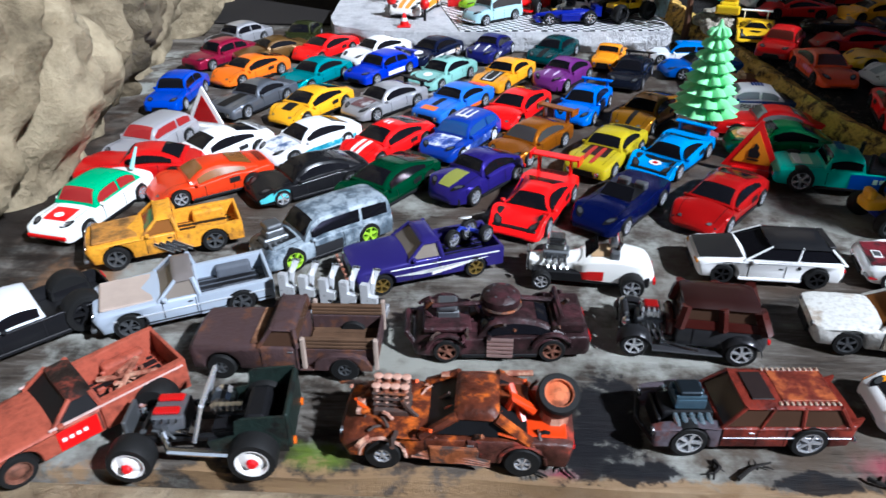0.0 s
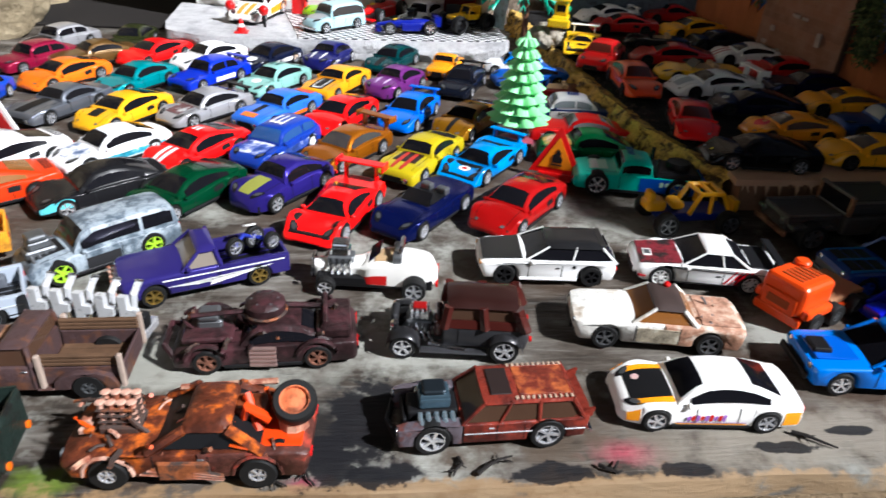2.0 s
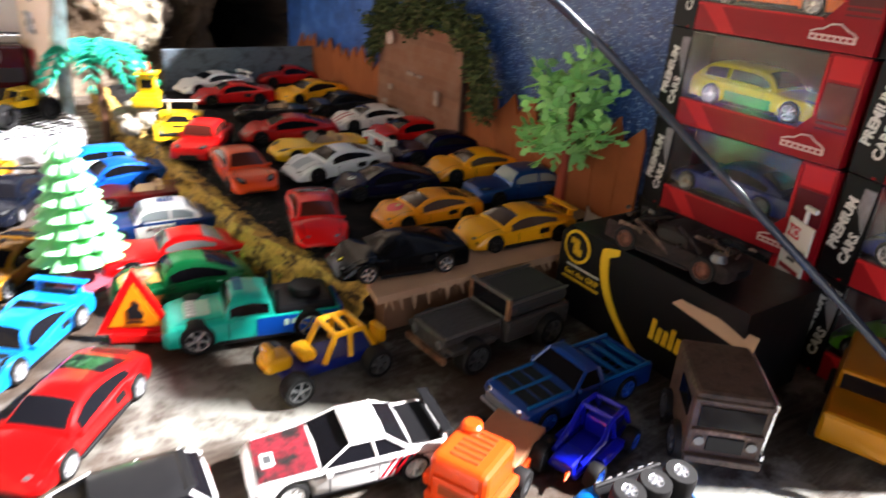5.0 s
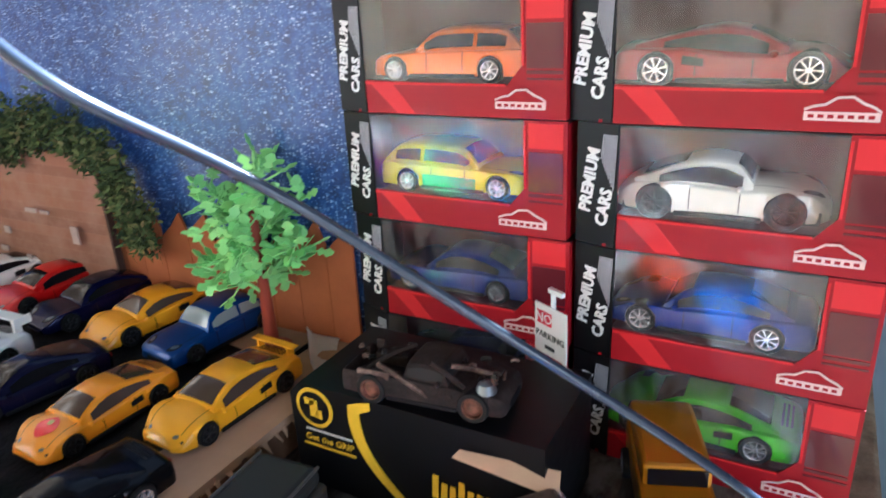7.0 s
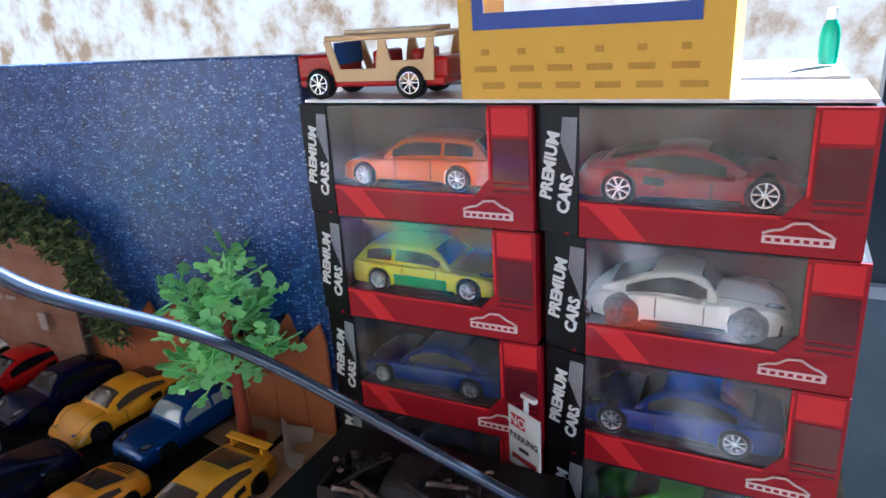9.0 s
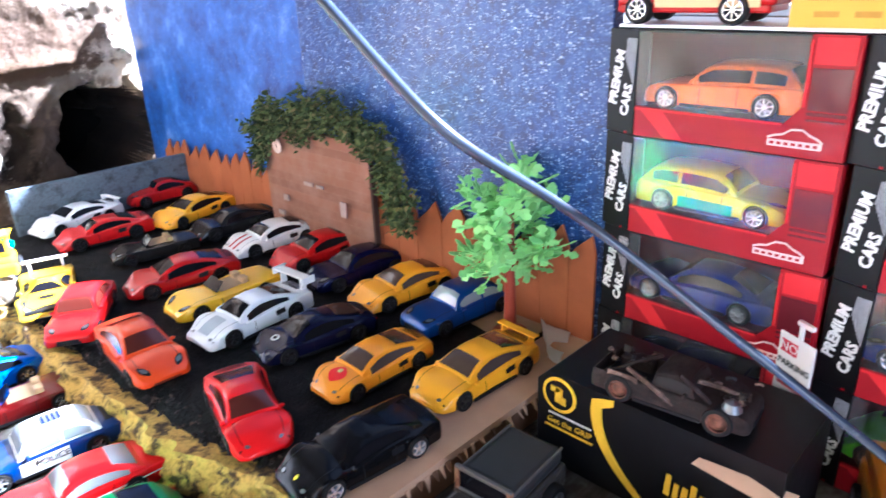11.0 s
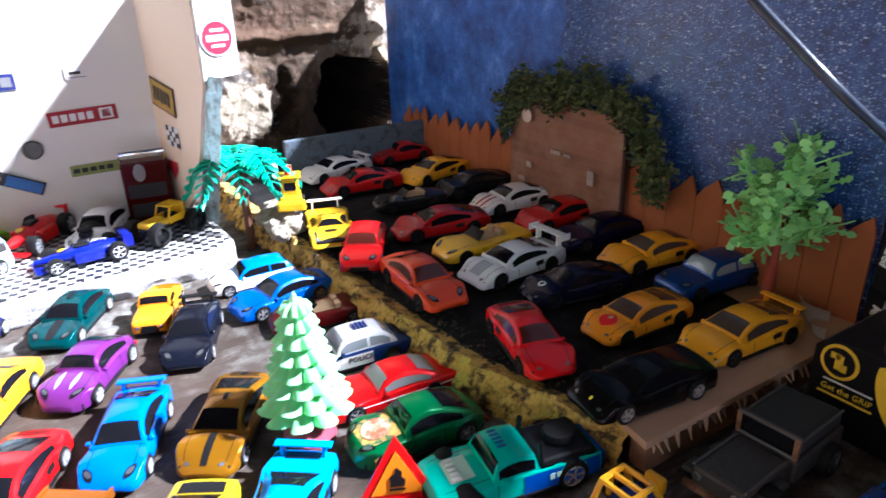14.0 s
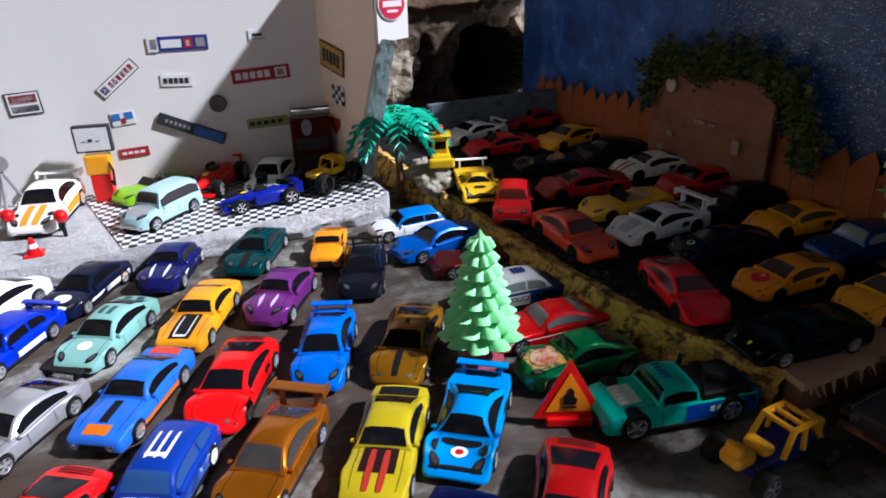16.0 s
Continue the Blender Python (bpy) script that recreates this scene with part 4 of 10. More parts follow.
def stain_or_shade(nt, base, centre, radius, color, strength=0.85, ragged=0.5, stretch=(1, 1), soft=1.0, upright=False):
    """A ragged patch of paint, dirt or painted shade on a table top, or on an upright wall, in its own axes."""
    tc = nt.nodes.new("ShaderNodeTexCoord")
    mp = nt.nodes.new("ShaderNodeMapping")
    across, along = -centre[0] * stretch[0], -centre[1] * stretch[1]
    mp.inputs["Location"].default_value = (across, 0, along) if upright else (across, along, 0)
    mp.inputs["Scale"].default_value = (stretch[0], 0, stretch[1]) if upright else (stretch[0], stretch[1], 0)
    nt.links.new(tc.outputs["Object"], mp.inputs[0])
    ln = nt.nodes.new("ShaderNodeVectorMath")
    ln.operation = "LENGTH"
    nt.links.new(mp.outputs[0], ln.inputs[0])
    nz = noise_tex(nt, 70.0, 7, 0.65)
    ad = nt.nodes.new("ShaderNodeMath")
    ad.operation = "MULTIPLY_ADD"
    nt.links.new(nz, ad.inputs[0])
    ad.inputs[1].default_value = -radius * ragged * 2.4
    nt.links.new(ln.outputs["Value"], ad.inputs[2])
    mr = nt.nodes.new("ShaderNodeMapRange")
    nt.links.new(ad.outputs[0], mr.inputs[0])
    outer, inner = radius * 0.06 - radius * ragged * 0.4, -radius * ragged * 0.9
    mr.inputs[1].default_value, mr.inputs[2].default_value = outer, outer + (inner - outer) * soft
    mr.inputs[3].default_value, mr.inputs[4].default_value = 0.0, strength
    return mixed(nt, mr.outputs[0], base, color)


def table_material():
    m, nt, b = material("worn_painted_board")
    g1, g2, g3 = noise_tex(nt, 26, 8, 0.66, stretch=(0.55, 1.7, 1)), noise_tex(nt, 170, 8, 0.72, stretch=(0.22, 2.0, 1)), noise_tex(nt, 7, 4, 0.6)
    c1 = ramp(nt, g1, ((0.36, (0.01, 0.007, 0.005)), (0.47, (0.06, 0.047, 0.036)), (0.58, (0.15, 0.135, 0.115)), (0.72, (0.36, 0.35, 0.32))))
    c2 = ramp(nt, g2, ((0.34, (0.012, 0.009, 0.007)), (0.52, (0.08, 0.07, 0.058)), (0.7, (0.32, 0.31, 0.285))))
    c = mixed(nt, 0.3, c1, c2)
    g4 = noise_tex(nt, 12, 8, 0.68)
    c = mixed(nt, ramp(nt, g4, ((0.5, (0, 0, 0)), (0.58, (0.75, 0.75, 0.75)))), c, (0.36, 0.365, 0.325))
    c = mixed(nt, ramp(nt, g3, ((0.5, (0, 0, 0)), (0.6, (0.75, 0.75, 0.75)))), c, (0.05, 0.028, 0.016))
    b.inputs["Specular IOR Level"].default_value = 0.2
    # near-black patches by the rock wall and in the back corner paint in shade
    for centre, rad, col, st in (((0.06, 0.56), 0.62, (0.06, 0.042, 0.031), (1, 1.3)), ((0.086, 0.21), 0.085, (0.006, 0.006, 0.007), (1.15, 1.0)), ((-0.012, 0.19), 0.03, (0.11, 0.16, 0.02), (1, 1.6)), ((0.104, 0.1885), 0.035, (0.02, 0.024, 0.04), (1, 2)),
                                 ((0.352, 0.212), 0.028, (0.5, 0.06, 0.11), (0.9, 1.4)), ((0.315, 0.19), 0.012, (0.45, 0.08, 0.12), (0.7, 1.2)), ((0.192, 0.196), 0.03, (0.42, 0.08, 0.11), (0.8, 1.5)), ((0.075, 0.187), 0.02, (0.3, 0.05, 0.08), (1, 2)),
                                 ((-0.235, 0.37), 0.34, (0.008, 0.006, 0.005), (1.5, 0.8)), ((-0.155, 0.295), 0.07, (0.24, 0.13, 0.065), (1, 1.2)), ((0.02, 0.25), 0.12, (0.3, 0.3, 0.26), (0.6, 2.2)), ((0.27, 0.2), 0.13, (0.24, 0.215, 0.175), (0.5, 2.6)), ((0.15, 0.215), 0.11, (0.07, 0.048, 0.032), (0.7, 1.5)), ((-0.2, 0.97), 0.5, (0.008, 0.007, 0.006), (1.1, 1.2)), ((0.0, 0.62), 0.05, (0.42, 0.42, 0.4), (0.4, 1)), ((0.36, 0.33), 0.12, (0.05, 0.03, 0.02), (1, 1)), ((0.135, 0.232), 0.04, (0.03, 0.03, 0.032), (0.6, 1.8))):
        c = stain_or_shade(nt, c, centre, rad, col, stretch=st)
    # bare brown wood along the front edge, and dense black spills with sharp rims
    c = stain_or_shade(nt, c, (0.1, 0.176), 0.026, (0.3, 0.19, 0.095), 0.8, 0.5, (0.05, 1), 0.4)
    c = stain_or_shade(nt, c, (0.24, 0.176), 0.02, (0.34, 0.24, 0.14), 0.7, 0.5, (0.06, 1), 0.4)
    for centre, rad, st in (((0.094, 0.217), 0.036, (1.3, 0.8)), ((0.082, 0.196), 0.026, (1.2, 1)), ((0.102, 0.189), 0.022, (0.8, 2.2)), ((0.16, 0.187), 0.02, (0.6, 2.2)), ((0.255, 0.196), 0.013, (0.5, 2.2)), ((0.287, 0.204), 0.01, (0.5, 2.4)), ((0.215, 0.187), 0.014, (0.7, 2.0))):
        c = stain_or_shade(nt, c, centre, rad, (0.008, 0.008, 0.01), 0.95, 0.6, st, 0.25)
    nt.links.new(c, b.inputs["Base Color"])
    rr = nt.nodes.new("ShaderNodeMapRange")
    nt.links.new(g1, rr.inputs[0])
    rr.inputs[3].default_value, rr.inputs[4].default_value = 0.45, 0.85
    nt.links.new(rr.outputs[0], b.inputs["Roughness"])
    bumped(nt, b, g2, 0.5, 0.0025)
    return m


def build_table():
    nx, ny = 110, 60
    x0, x1, y0, y1 = -0.55, 0.75, 0.1815, 1.2
    verts, faces = [], []
    for j in range(ny + 1):
        for i in range(nx + 1):
            x, y = x0 + (x1 - x0) * i / nx, y0 + (y1 - y0) * (j / ny) ** 1.4
            z = 0.0
            if j == 0:
                y += 0.0045 * noise.noise(Vector((x * 14, 0, 3)))
            h = 0.0009 * noise.fractal(Vector((x * 40, y * 90, 0)), 1, 2, 4) - 0.0006
            verts.append((x, y, min(0, z + h)))
    w = nx + 1
    for j in range(ny):
        for i in range(nx):
            faces.append((j * w + i, j * w + i + 1, (j + 1) * w + i + 1, (j + 1) * w + i))
    rows = 6
    base = len(verts)
    for r in range(1, rows + 1):
        for i in range(nx + 1):
            x, y, z = verts[i]
            verts.append((x, y - 0.002 * min(r, 2) / 2 + 0.005 * noise.noise(Vector((x * 22, r * 0.8, 7))), -0.055 * r / rows))
    for r in range(rows):
        for i in range(nx):
            a = i if r == 0 else base + (r - 1) * w + i
            c = base + r * w + i
            faces.append((a + 1, a, c, c + 1))
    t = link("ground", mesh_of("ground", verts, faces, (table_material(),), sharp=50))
    tagged(t, "worn grey-painted wooden table top with stains of red, black and green", "table", kind="structure")
    return t


build_table()


def splinter(x0, y0, x1, y1, seed):
    """A broken dark sliver with side barbs, lying on the table."""
    rnd = random.Random(seed)
    a, d = Vector((x0, y0, .0006)), Vector((x1 - x0, y1 - y0, 0))
    b = rod([a, a + d * .35 + Vector((rnd.gauss(0, .0008), rnd.gauss(0, .0008), .0005)), a + d * .7 + Vector((rnd.gauss(0, .0008), rnd.gauss(0, .0008), .0002)), a + d], .0009, 6, taper=.4)
    T = part("wood_splinter", b, plain("charred_wood", (.012, .01, .009), .8, vary=.3))
    tagged(T, "dark broken wood splinter lying on the table's front edge", "splinter", "splinters")
    for i in range(2):
        p = a + d * rnd.uniform(.2, .8)
        e = Vector((d.y, -d.x, 0)).normalized() * rnd.choice((-1, 1)) * rnd.uniform(.002, .005) + d * .15
        part("barb", rod([p, p + e * .6 + Vector((0, 0, .0004)), p + e], .0005, 5, taper=.3), plain("charred_wood", (.012, .01, .009), .8, vary=.3), T)


for i, ends in enumerate(((.054, .193, .069, .1845), (.07, .196, .0785, .1845), (.129, .195, .1265, .1865), (.135, .187, .149, .195), (.262, .203, .276, .194), (.18, .1895, .188, .1865))):
    splinter(*ends, i)
ROCK = limestone("limestone", (0.5, 0.42, 0.28), (0.28, 0.225, 0.14), (0.03, 0.022, 0.014), 9.0, (0.37, 0.47, 0.63))
PLASTER = limestone("flaking_plaster", (0.6, 0.53, 0.43), (0.2, 0.135, 0.085), (0.025, 0.017, 0.012), 9.0, (0.43, 0.5, 0.58))
# plaster with brown bands, a pale flaked block, and the hollows' shade painted near-black
nt = PLASTER.node_tree
b = nt.nodes["Principled BSDF"]
c = b.inputs["Base Color"].links[0].from_socket
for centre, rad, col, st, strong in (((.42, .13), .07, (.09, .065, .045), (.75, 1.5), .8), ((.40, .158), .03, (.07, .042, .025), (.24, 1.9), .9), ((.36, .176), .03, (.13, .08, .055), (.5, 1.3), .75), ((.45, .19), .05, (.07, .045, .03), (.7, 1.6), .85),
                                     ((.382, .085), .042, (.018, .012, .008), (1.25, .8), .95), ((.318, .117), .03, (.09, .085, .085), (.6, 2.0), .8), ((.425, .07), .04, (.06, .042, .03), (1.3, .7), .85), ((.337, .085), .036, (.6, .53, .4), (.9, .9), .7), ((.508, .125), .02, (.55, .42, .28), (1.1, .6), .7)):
    c = stain_or_shade(nt, c, centre, rad * 1.9, col, strong, .5, st, .45, True)
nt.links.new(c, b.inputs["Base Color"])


def rock_form(u, v):
    """Cracks between the boulders, and the hollow under them at the table."""
    wob = 0.02 * noise.noise(Vector((v * 7, u * 5, 1.0)))
    cut = 0.0
    for at, lean, depth, wide in ((0.56, -0.12, 0.055, 0.013), (0.585, -0.3, 0.03, 0.007), (0.31, 0.18, 0.04, 0.01), (0.80, -0.05, 0.06, 0.016), (0.43, 0.3, 0.02, 0.006), (0.68, 0.22, 0.025, 0.006), (0.5, -0.5, 0.015, 0.005)):
        cut += depth * math.exp(-((u - at - lean * (v - 0.15) + wob) / wide) ** 2)
    for at, lean, depth, wide in ((0.25, 0.5, 0.012, 0.005), (0.17, -0.6, 0.01, 0.004)):
        cut += depth * math.exp(-((v - at - lean * (u - 0.5) + wob) / wide) ** 2)
    low = max(0.0, min(1.0, (0.1 + 0.03 * noise.noise(Vector((u * 8, 3, 1))) - v) / 0.05))
    deep = 0.02
    bulge = 0.03 * noise.noise(Vector((u * 5.3, v * 2.0, 8.0))) + 0.018 * noise.noise(Vector((u * 10, v * 8, 4.0)))
    chips = 0.01 * abs(noise.noise(Vector((u * 45, v * 38, 2)))) + 0.004 * abs(noise.noise(Vector((u * 110, v * 90, 5))))
    dist = noise.voronoi(Vector((u * 6.5 + wob * 4, v * 4.2 + wob * 3, 0.7)))[0]
    crease = max(0.0, 1 - (dist[1] - dist[0]) / 0.16)
    dist2 = noise.voronoi(Vector((u * 17, v * 13, 2.7)))[0]
    crease2 = max(0.0, 1 - (dist2[1] - dist2[0]) / 0.22)
    cut += 0.02 * crease ** 1.5 + 0.007 * crease2 + 0.012 * dist[0] + 0.006 * dist2[0]
    return cut + chips - bulge + deep * low * low * (3 - 2 * low)


rough_sheet("wall_west", (-0.150, -0.03, -0.05), (-0.122, 1.0, 0), (-0.05, 0, 1), 300, 160, 1.15, 0.62, 0.016, ROCK, 9.0, 0.12, seed=2.0, carve=rock_form, sharp=70)


def build_stone_back():
    # faces -y, behind the raised deck
    nu, nv = 250, 280
    verts, faces = [], []
    for j in range(nv + 1):
        for i in range(nu + 1):
            x, z = 0.22 + 0.42 * i / nu, -0.05 + 0.5 * j / nv
            q = Vector((x * 10, z * 10, 4.0))
            h = noise.fractal(q, 0.9, 2.1, 6) * 0.014
            d = math.hypot((x - 0.484) * 0.9, (z - 0.07) * 0.8) + 0.027 * noise.noise(Vector((x * 19, z * 21, 5))) + 0.008 * noise.noise(Vector((x * 52, z * 52, 1))) + 0.004 * noise.noise(Vector((x * 90, z * 90, 3)))
            h += 0.2 * max(0.0, min(1.0, (0.0475 - d) / 0.009))
            # a hollow beside the hole, and a crumbled ledge over both
            d2 = math.hypot(x - 0.383, (z - 0.08) * 0.62) + 0.012 * noise.noise(Vector((x * 40, z * 40, 7)))
            h += 0.02 * max(0.0, min(1.0, (0.022 - d2) / 0.01))
            h -= 0.009 * math.exp(-((z - 0.16 - 0.05 * (x - 0.4) * (x - 0.4) + 0.004 * noise.noise(Vector((x * 30, 0, 2)))) / 0.006) ** 2) * (1 if x < 0.49 else 0.4)
            verts.append((x, 1.0 + h, z))
    w = nu + 1
    for j in range(nv):
        for i in range(nu):
            if min(verts[q][1] for q in (j * w + i, j * w + i + 1, (j + 1) * w + i + 1, (j + 1) * w + i)) < 1.19:
                faces.append((j * w + i, j * w + i + 1, (j + 1) * w + i + 1, (j + 1) * w + i))
    k = len(verts)
    verts += [(0.22, 1.3, -0.05), (0.64, 1.3, -0.05), (0.64, 1.3, 0.45), (0.22, 1.3, 0.45)]
    faces += [(k + 1, k, k + 3, k + 2), (k, k + 1) + tuple(range(w))[::-1], (k + 2, k + 3) + tuple(range(nv * w, nv * w + w)), (k + 3, k) + tuple(j * w for j in range(nv + 1)), (k + 1, k + 2) + tuple(j * w + nu for j in range(nv + 1))[::-1]]
    me = mesh_of("wall_north", verts, faces, (PLASTER, plain("hole_shade", (0.02, 0.014, 0.01), 0.95, vary=0.5, scale=60)), sharp=70)
    # faces deep in the hole take a near-black that paints in its shade
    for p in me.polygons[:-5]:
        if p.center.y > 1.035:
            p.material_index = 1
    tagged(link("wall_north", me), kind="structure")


build_stone_back()

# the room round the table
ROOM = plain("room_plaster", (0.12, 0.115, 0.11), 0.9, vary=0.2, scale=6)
# near-black base colour that carries the shade of the recess
SHADE_BLACK = plain("shade_black", (0.012, 0.01, 0.009), 0.9, vary=0.3, scale=20)


def slab(name, x0, x1, y0, y1, z0, z1, mat, bevel=0.0, kind="structure", label="", category=""):
    return tagged(part(name, block(x0, x1, y0, y1, z0, z1, bevel), mat), label, category, kind=kind)


slab("floor", -1.6, 2.2, -1.6, 1.6, -0.86, -0.8, ROOM)
# unseen south wall, with a gap left for the added fill lamp
slab("wall_south", -0.3, 2.2, -1.66, -1.6, -0.8, 1.5, ROOM)
slab("wall_south_side", -1.6, -1.2, -1.66, -1.6, -0.8, 1.5, ROOM)
slab("wall_south_lintel", -1.2, -0.3, -1.66, -1.6, 1.12, 1.5, ROOM)
TIMBER = limestone("weathered_plank", (0.5, 0.4, 0.27), (0.3, 0.22, 0.13), (0.06, 0.04, 0.025), 22.0)
slab("trim_front", -0.55, 0.75, 0.155, 0.1772, -0.05, -0.003, TIMBER, 0.002)
slab("wall_outer_west", -1.66, -1.6, -1.6, 1.6, -0.8, 1.5, ROOM)
slab("wall_outer_north", -1.6, 0.78, 1.6, 1.66, -0.8, 1.5, SHADE_BLACK)
slab("ceiling", -1.6, 0.7, -1.6, 1.6, 1.5, 1.56, ROOM)
# black board behind the hole, its shade put into the colour
slab("hole_shade_board", 0.38, 0.6, 1.21, 1.22, 0.0, 0.2, plain("hole_black", (0.004, 0.0035, 0.003), 0.95))
# black sheet laid over the table in place of the back corner's shade
slab("recess_shade_sheet", -0.5, -0.125, 0.86, 1.12, 0.0, 0.002, SHADE_BLACK, 0.001)
slab("recess_back", -0.5, 0.2, 1.12, 1.14, 0.0, 0.6, SHADE_BLACK)
slab("table_block", -0.55, 0.75, 0.2, 1.2, -0.8, -0.06, SHADE_BLACK)

# bright stone outside the window, as a backdrop that emits its own light
m, nt, b = material("glowing_yard")
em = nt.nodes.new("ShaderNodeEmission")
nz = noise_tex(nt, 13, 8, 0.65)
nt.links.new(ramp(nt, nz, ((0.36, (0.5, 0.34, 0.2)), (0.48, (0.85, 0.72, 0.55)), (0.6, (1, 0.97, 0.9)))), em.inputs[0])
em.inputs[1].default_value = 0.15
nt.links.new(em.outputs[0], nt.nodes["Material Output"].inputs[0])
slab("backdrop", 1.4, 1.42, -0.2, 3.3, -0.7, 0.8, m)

# blue back panel: two sheets, the nearer one glittering
def blue_sheet(name, glitter):
    m, nt, b = material(name)
    base = noise_tex(nt, 120 if glitter else 30, 5, 0.7)
    k = 0.6 if glitter else 1.25
    c = ramp(nt, base, ((0.36, (0.01 * k, 0.035 * k, 0.16 * k)), (0.56, (0.025 * k, 0.1 * k, 0.38 * k)), (0.7, (0.1 * k, 0.21 * k, 0.52 * k))))
    # specks of glitter, each its own size and brightness
    tc, vo = nt.nodes.new("ShaderNodeTexCoord"), nt.nodes.new("ShaderNodeTexVoronoi")
    mp = nt.nodes.new("ShaderNodeMapping")
    mp.inputs["Scale"].default_value = (1, 0.62, 1.45)
    nt.links.new(tc.outputs["Object"], mp.inputs[0])
    nt.links.new(mp.outputs[0], vo.inputs["Vector"])
    vo.inputs["Scale"].default_value = 620
    sp = nt.nodes.new("ShaderNodeSeparateColor")
    nt.links.new(vo.outputs["Color"], sp.inputs[0])
    size = nt.nodes.new("ShaderNodeMath")
    size.operation, size.inputs[1].default_value = "MULTIPLY", 0.7 if glitter else 0.35
    nt.links.new(sp.outputs[0], size.inputs[0])
    less = nt.nodes.new("ShaderNodeMath")
    less.operation = "LESS_THAN"
    nt.links.new(vo.outputs["Distance"], less.inputs[0])
    nt.links.new(size.outputs[0], less.inputs[1])
    speck = ramp(nt, sp.outputs[1], ((0.15, (0.02, 0.055, 0.19)), (0.45, (0.06, 0.13, 0.35)), (0.75, (0.14, 0.24, 0.5)), (0.98, (0.36, 0.48, 0.76))))
    nt.links.new(mixed(nt, less.outputs[0], c, speck), b.inputs["Base Color"])
    bumped(nt, b, sp.outputs[2], 0.7 if glitter else 0.15, 0.002)
    b.inputs["Roughness"].default_value = 0.32 if glitter else 0.45
    return m


slab("wall_east", 0.517, 0.526, 0.672, 0.99, 0.0, 0.2225, blue_sheet("blue_card", False), 0.001, label="blue painted card back panel", category="panel")
slab("wall_east_near", 0.515, 0.525, 0.3985, 0.671, 0.0, 0.2225, blue_sheet("blue_glitter", True), 0.001, label="blue glitter-textured back panel", category="panel")


# ---- the toy cars, front row to back ----
HUB = plain("black_hub", (.02, .02, .022), .35)
car("muscle", 0.0535, 0.2605, 183.5, (.1,.04,.045), "purple-brown toy wasteland car with a gun turret and side pipes", z=0.0, size=.98, dirt=rusty("wasteland",(.062,.022,.026),(.028,.013,.014),.5,.38),engine=(.2,.0145,STEEL),rims=rusty("rust_rim",(.2,.08,.05),(.12,.05,.03)),fat=1.1,extra=turret)
car("rodster", 0.0999, 0.3133, 173.8, (.85,.84,.8), "white toy hot rod with exposed chrome engine and red flame", z=0.0, size=0.94, engine=(.22,.0175,CHROME),flank=[(.42,.6,.05,.55,paint((.5,.03,.02)))],rims=CHROME,extra=chrome_motor)
car("sedan", -0.1831, 0.3681, -101.4, (.8,.82,.78), "white toy rally car with green roof and red bonnet mark", z=0.0, size=1.06, roof=(.02,.35,.17),stripes=[(-.5,.5,.1,.26,paint((.65,.03,.03)))],bumper=paint((.55,.03,.03)),glass=REDGLASS,extra=roof_fin, marks=[("top",.16,0,.03,.2,WHITE,0,.0006),("top",.07,.5,.02,.2,WHITE,0,.0004,5)])
car("van", -0.0410, 0.3385, -139.9, (.35,.4,.45), "grey toy hot-rod van with bared engine and green wheels", z=0.0, size=1.00, dirt=rusty("grey_steel",(.3,.35,.39),(.1,.13,.16),.56,.32),engine=(.13,.0165,STEEL),flank=[(.34,.56,.12,.7,plain("dark_primer",(.02,.02,.022)))],stripes=[(-.5,.5,.03,.26,BLACK)],rims=LIMERIM,fat=1.2)
car("pickup", -0.1576, 0.2525, -134.8, (.02,.02,.022), "black toy monster truck with a white roof", z=0.0, size=1.00, roof=(.75,.77,.8),fat=1.5,rims=BLACK)
car("racer", 0.0772, 0.3838, -113.5, (.75,.02,.015), "bright red toy race car with a tall rear wing", z=0.0, size=1.06, wing=("tall",paint((.78,.02,.015))))
car("roadster", 0.1285, 0.3868, -127.3, (.015,.02,.1), "dark blue toy long-nose roadster with chrome headlights", z=0.0, size=1.06, metal=.4,skirt=BLACK)
car("supercar", 0.1872, 0.3912, -129.0, (.34,.008,.012), "dark red glossy toy sports car", z=0.0, size=1.06, metal=.2)
car("pickup", 0.2753, 0.4309, 169.2, (.02,.5,.4), "teal-green and blue toy off-road truck", z=0.0, size=1.1, fat=1.2,stripes=[(-.5,.5,.12,.26,plain("pale_mint",(.5,.75,.62),.4))],flank=[(.5,.97,.05,.95,paint((.01,.1,.4)))],extra=bed_load)
car("wedge", -0.1270, 0.4057, -143.1, (.62,.09,.03), "orange-red toy wedge supercar", z=0.0, size=1.06, metal=.1,glass=AMBER)
car("coupe", -0.0648, 0.4101, -142.4, (.015,.02,.025), "black toy coupe with white flecks and teal nose", z=0.0, size=1.06, stripes=[(-.6,.6,.3,.4,WHITE)],flank=[(.02,.25,.3,.9,paint((.2,.55,.6)))])
car("supercar", -0.0144, 0.4058, -123.2, (.01,.09,.04), "dark green toy classic sports car", z=0.0, size=1.06, metal=.4)
car("retro", 0.0426, 0.4187, -127.3, (.05,.04,.22), "purple-blue toy coupe with an olive bonnet stripe", z=0.0, size=1.06, metal=.5,stripes=[(-.35,.35,.05,.3,plain("olive",(.25,.26,.05),.4))])
car("hatch", -0.1901, 0.4647, -106.1, (.52,.52,.54), "silver toy hatchback with a red windscreen", z=0.0, size=1.06, metal=.5,glass=REDGLASS)
car("muscle", -0.1785, 0.4241, 191.0, (.45,.03,.03), "plain red toy muscle car near the wall", z=0.0, size=1.06, fat=1)
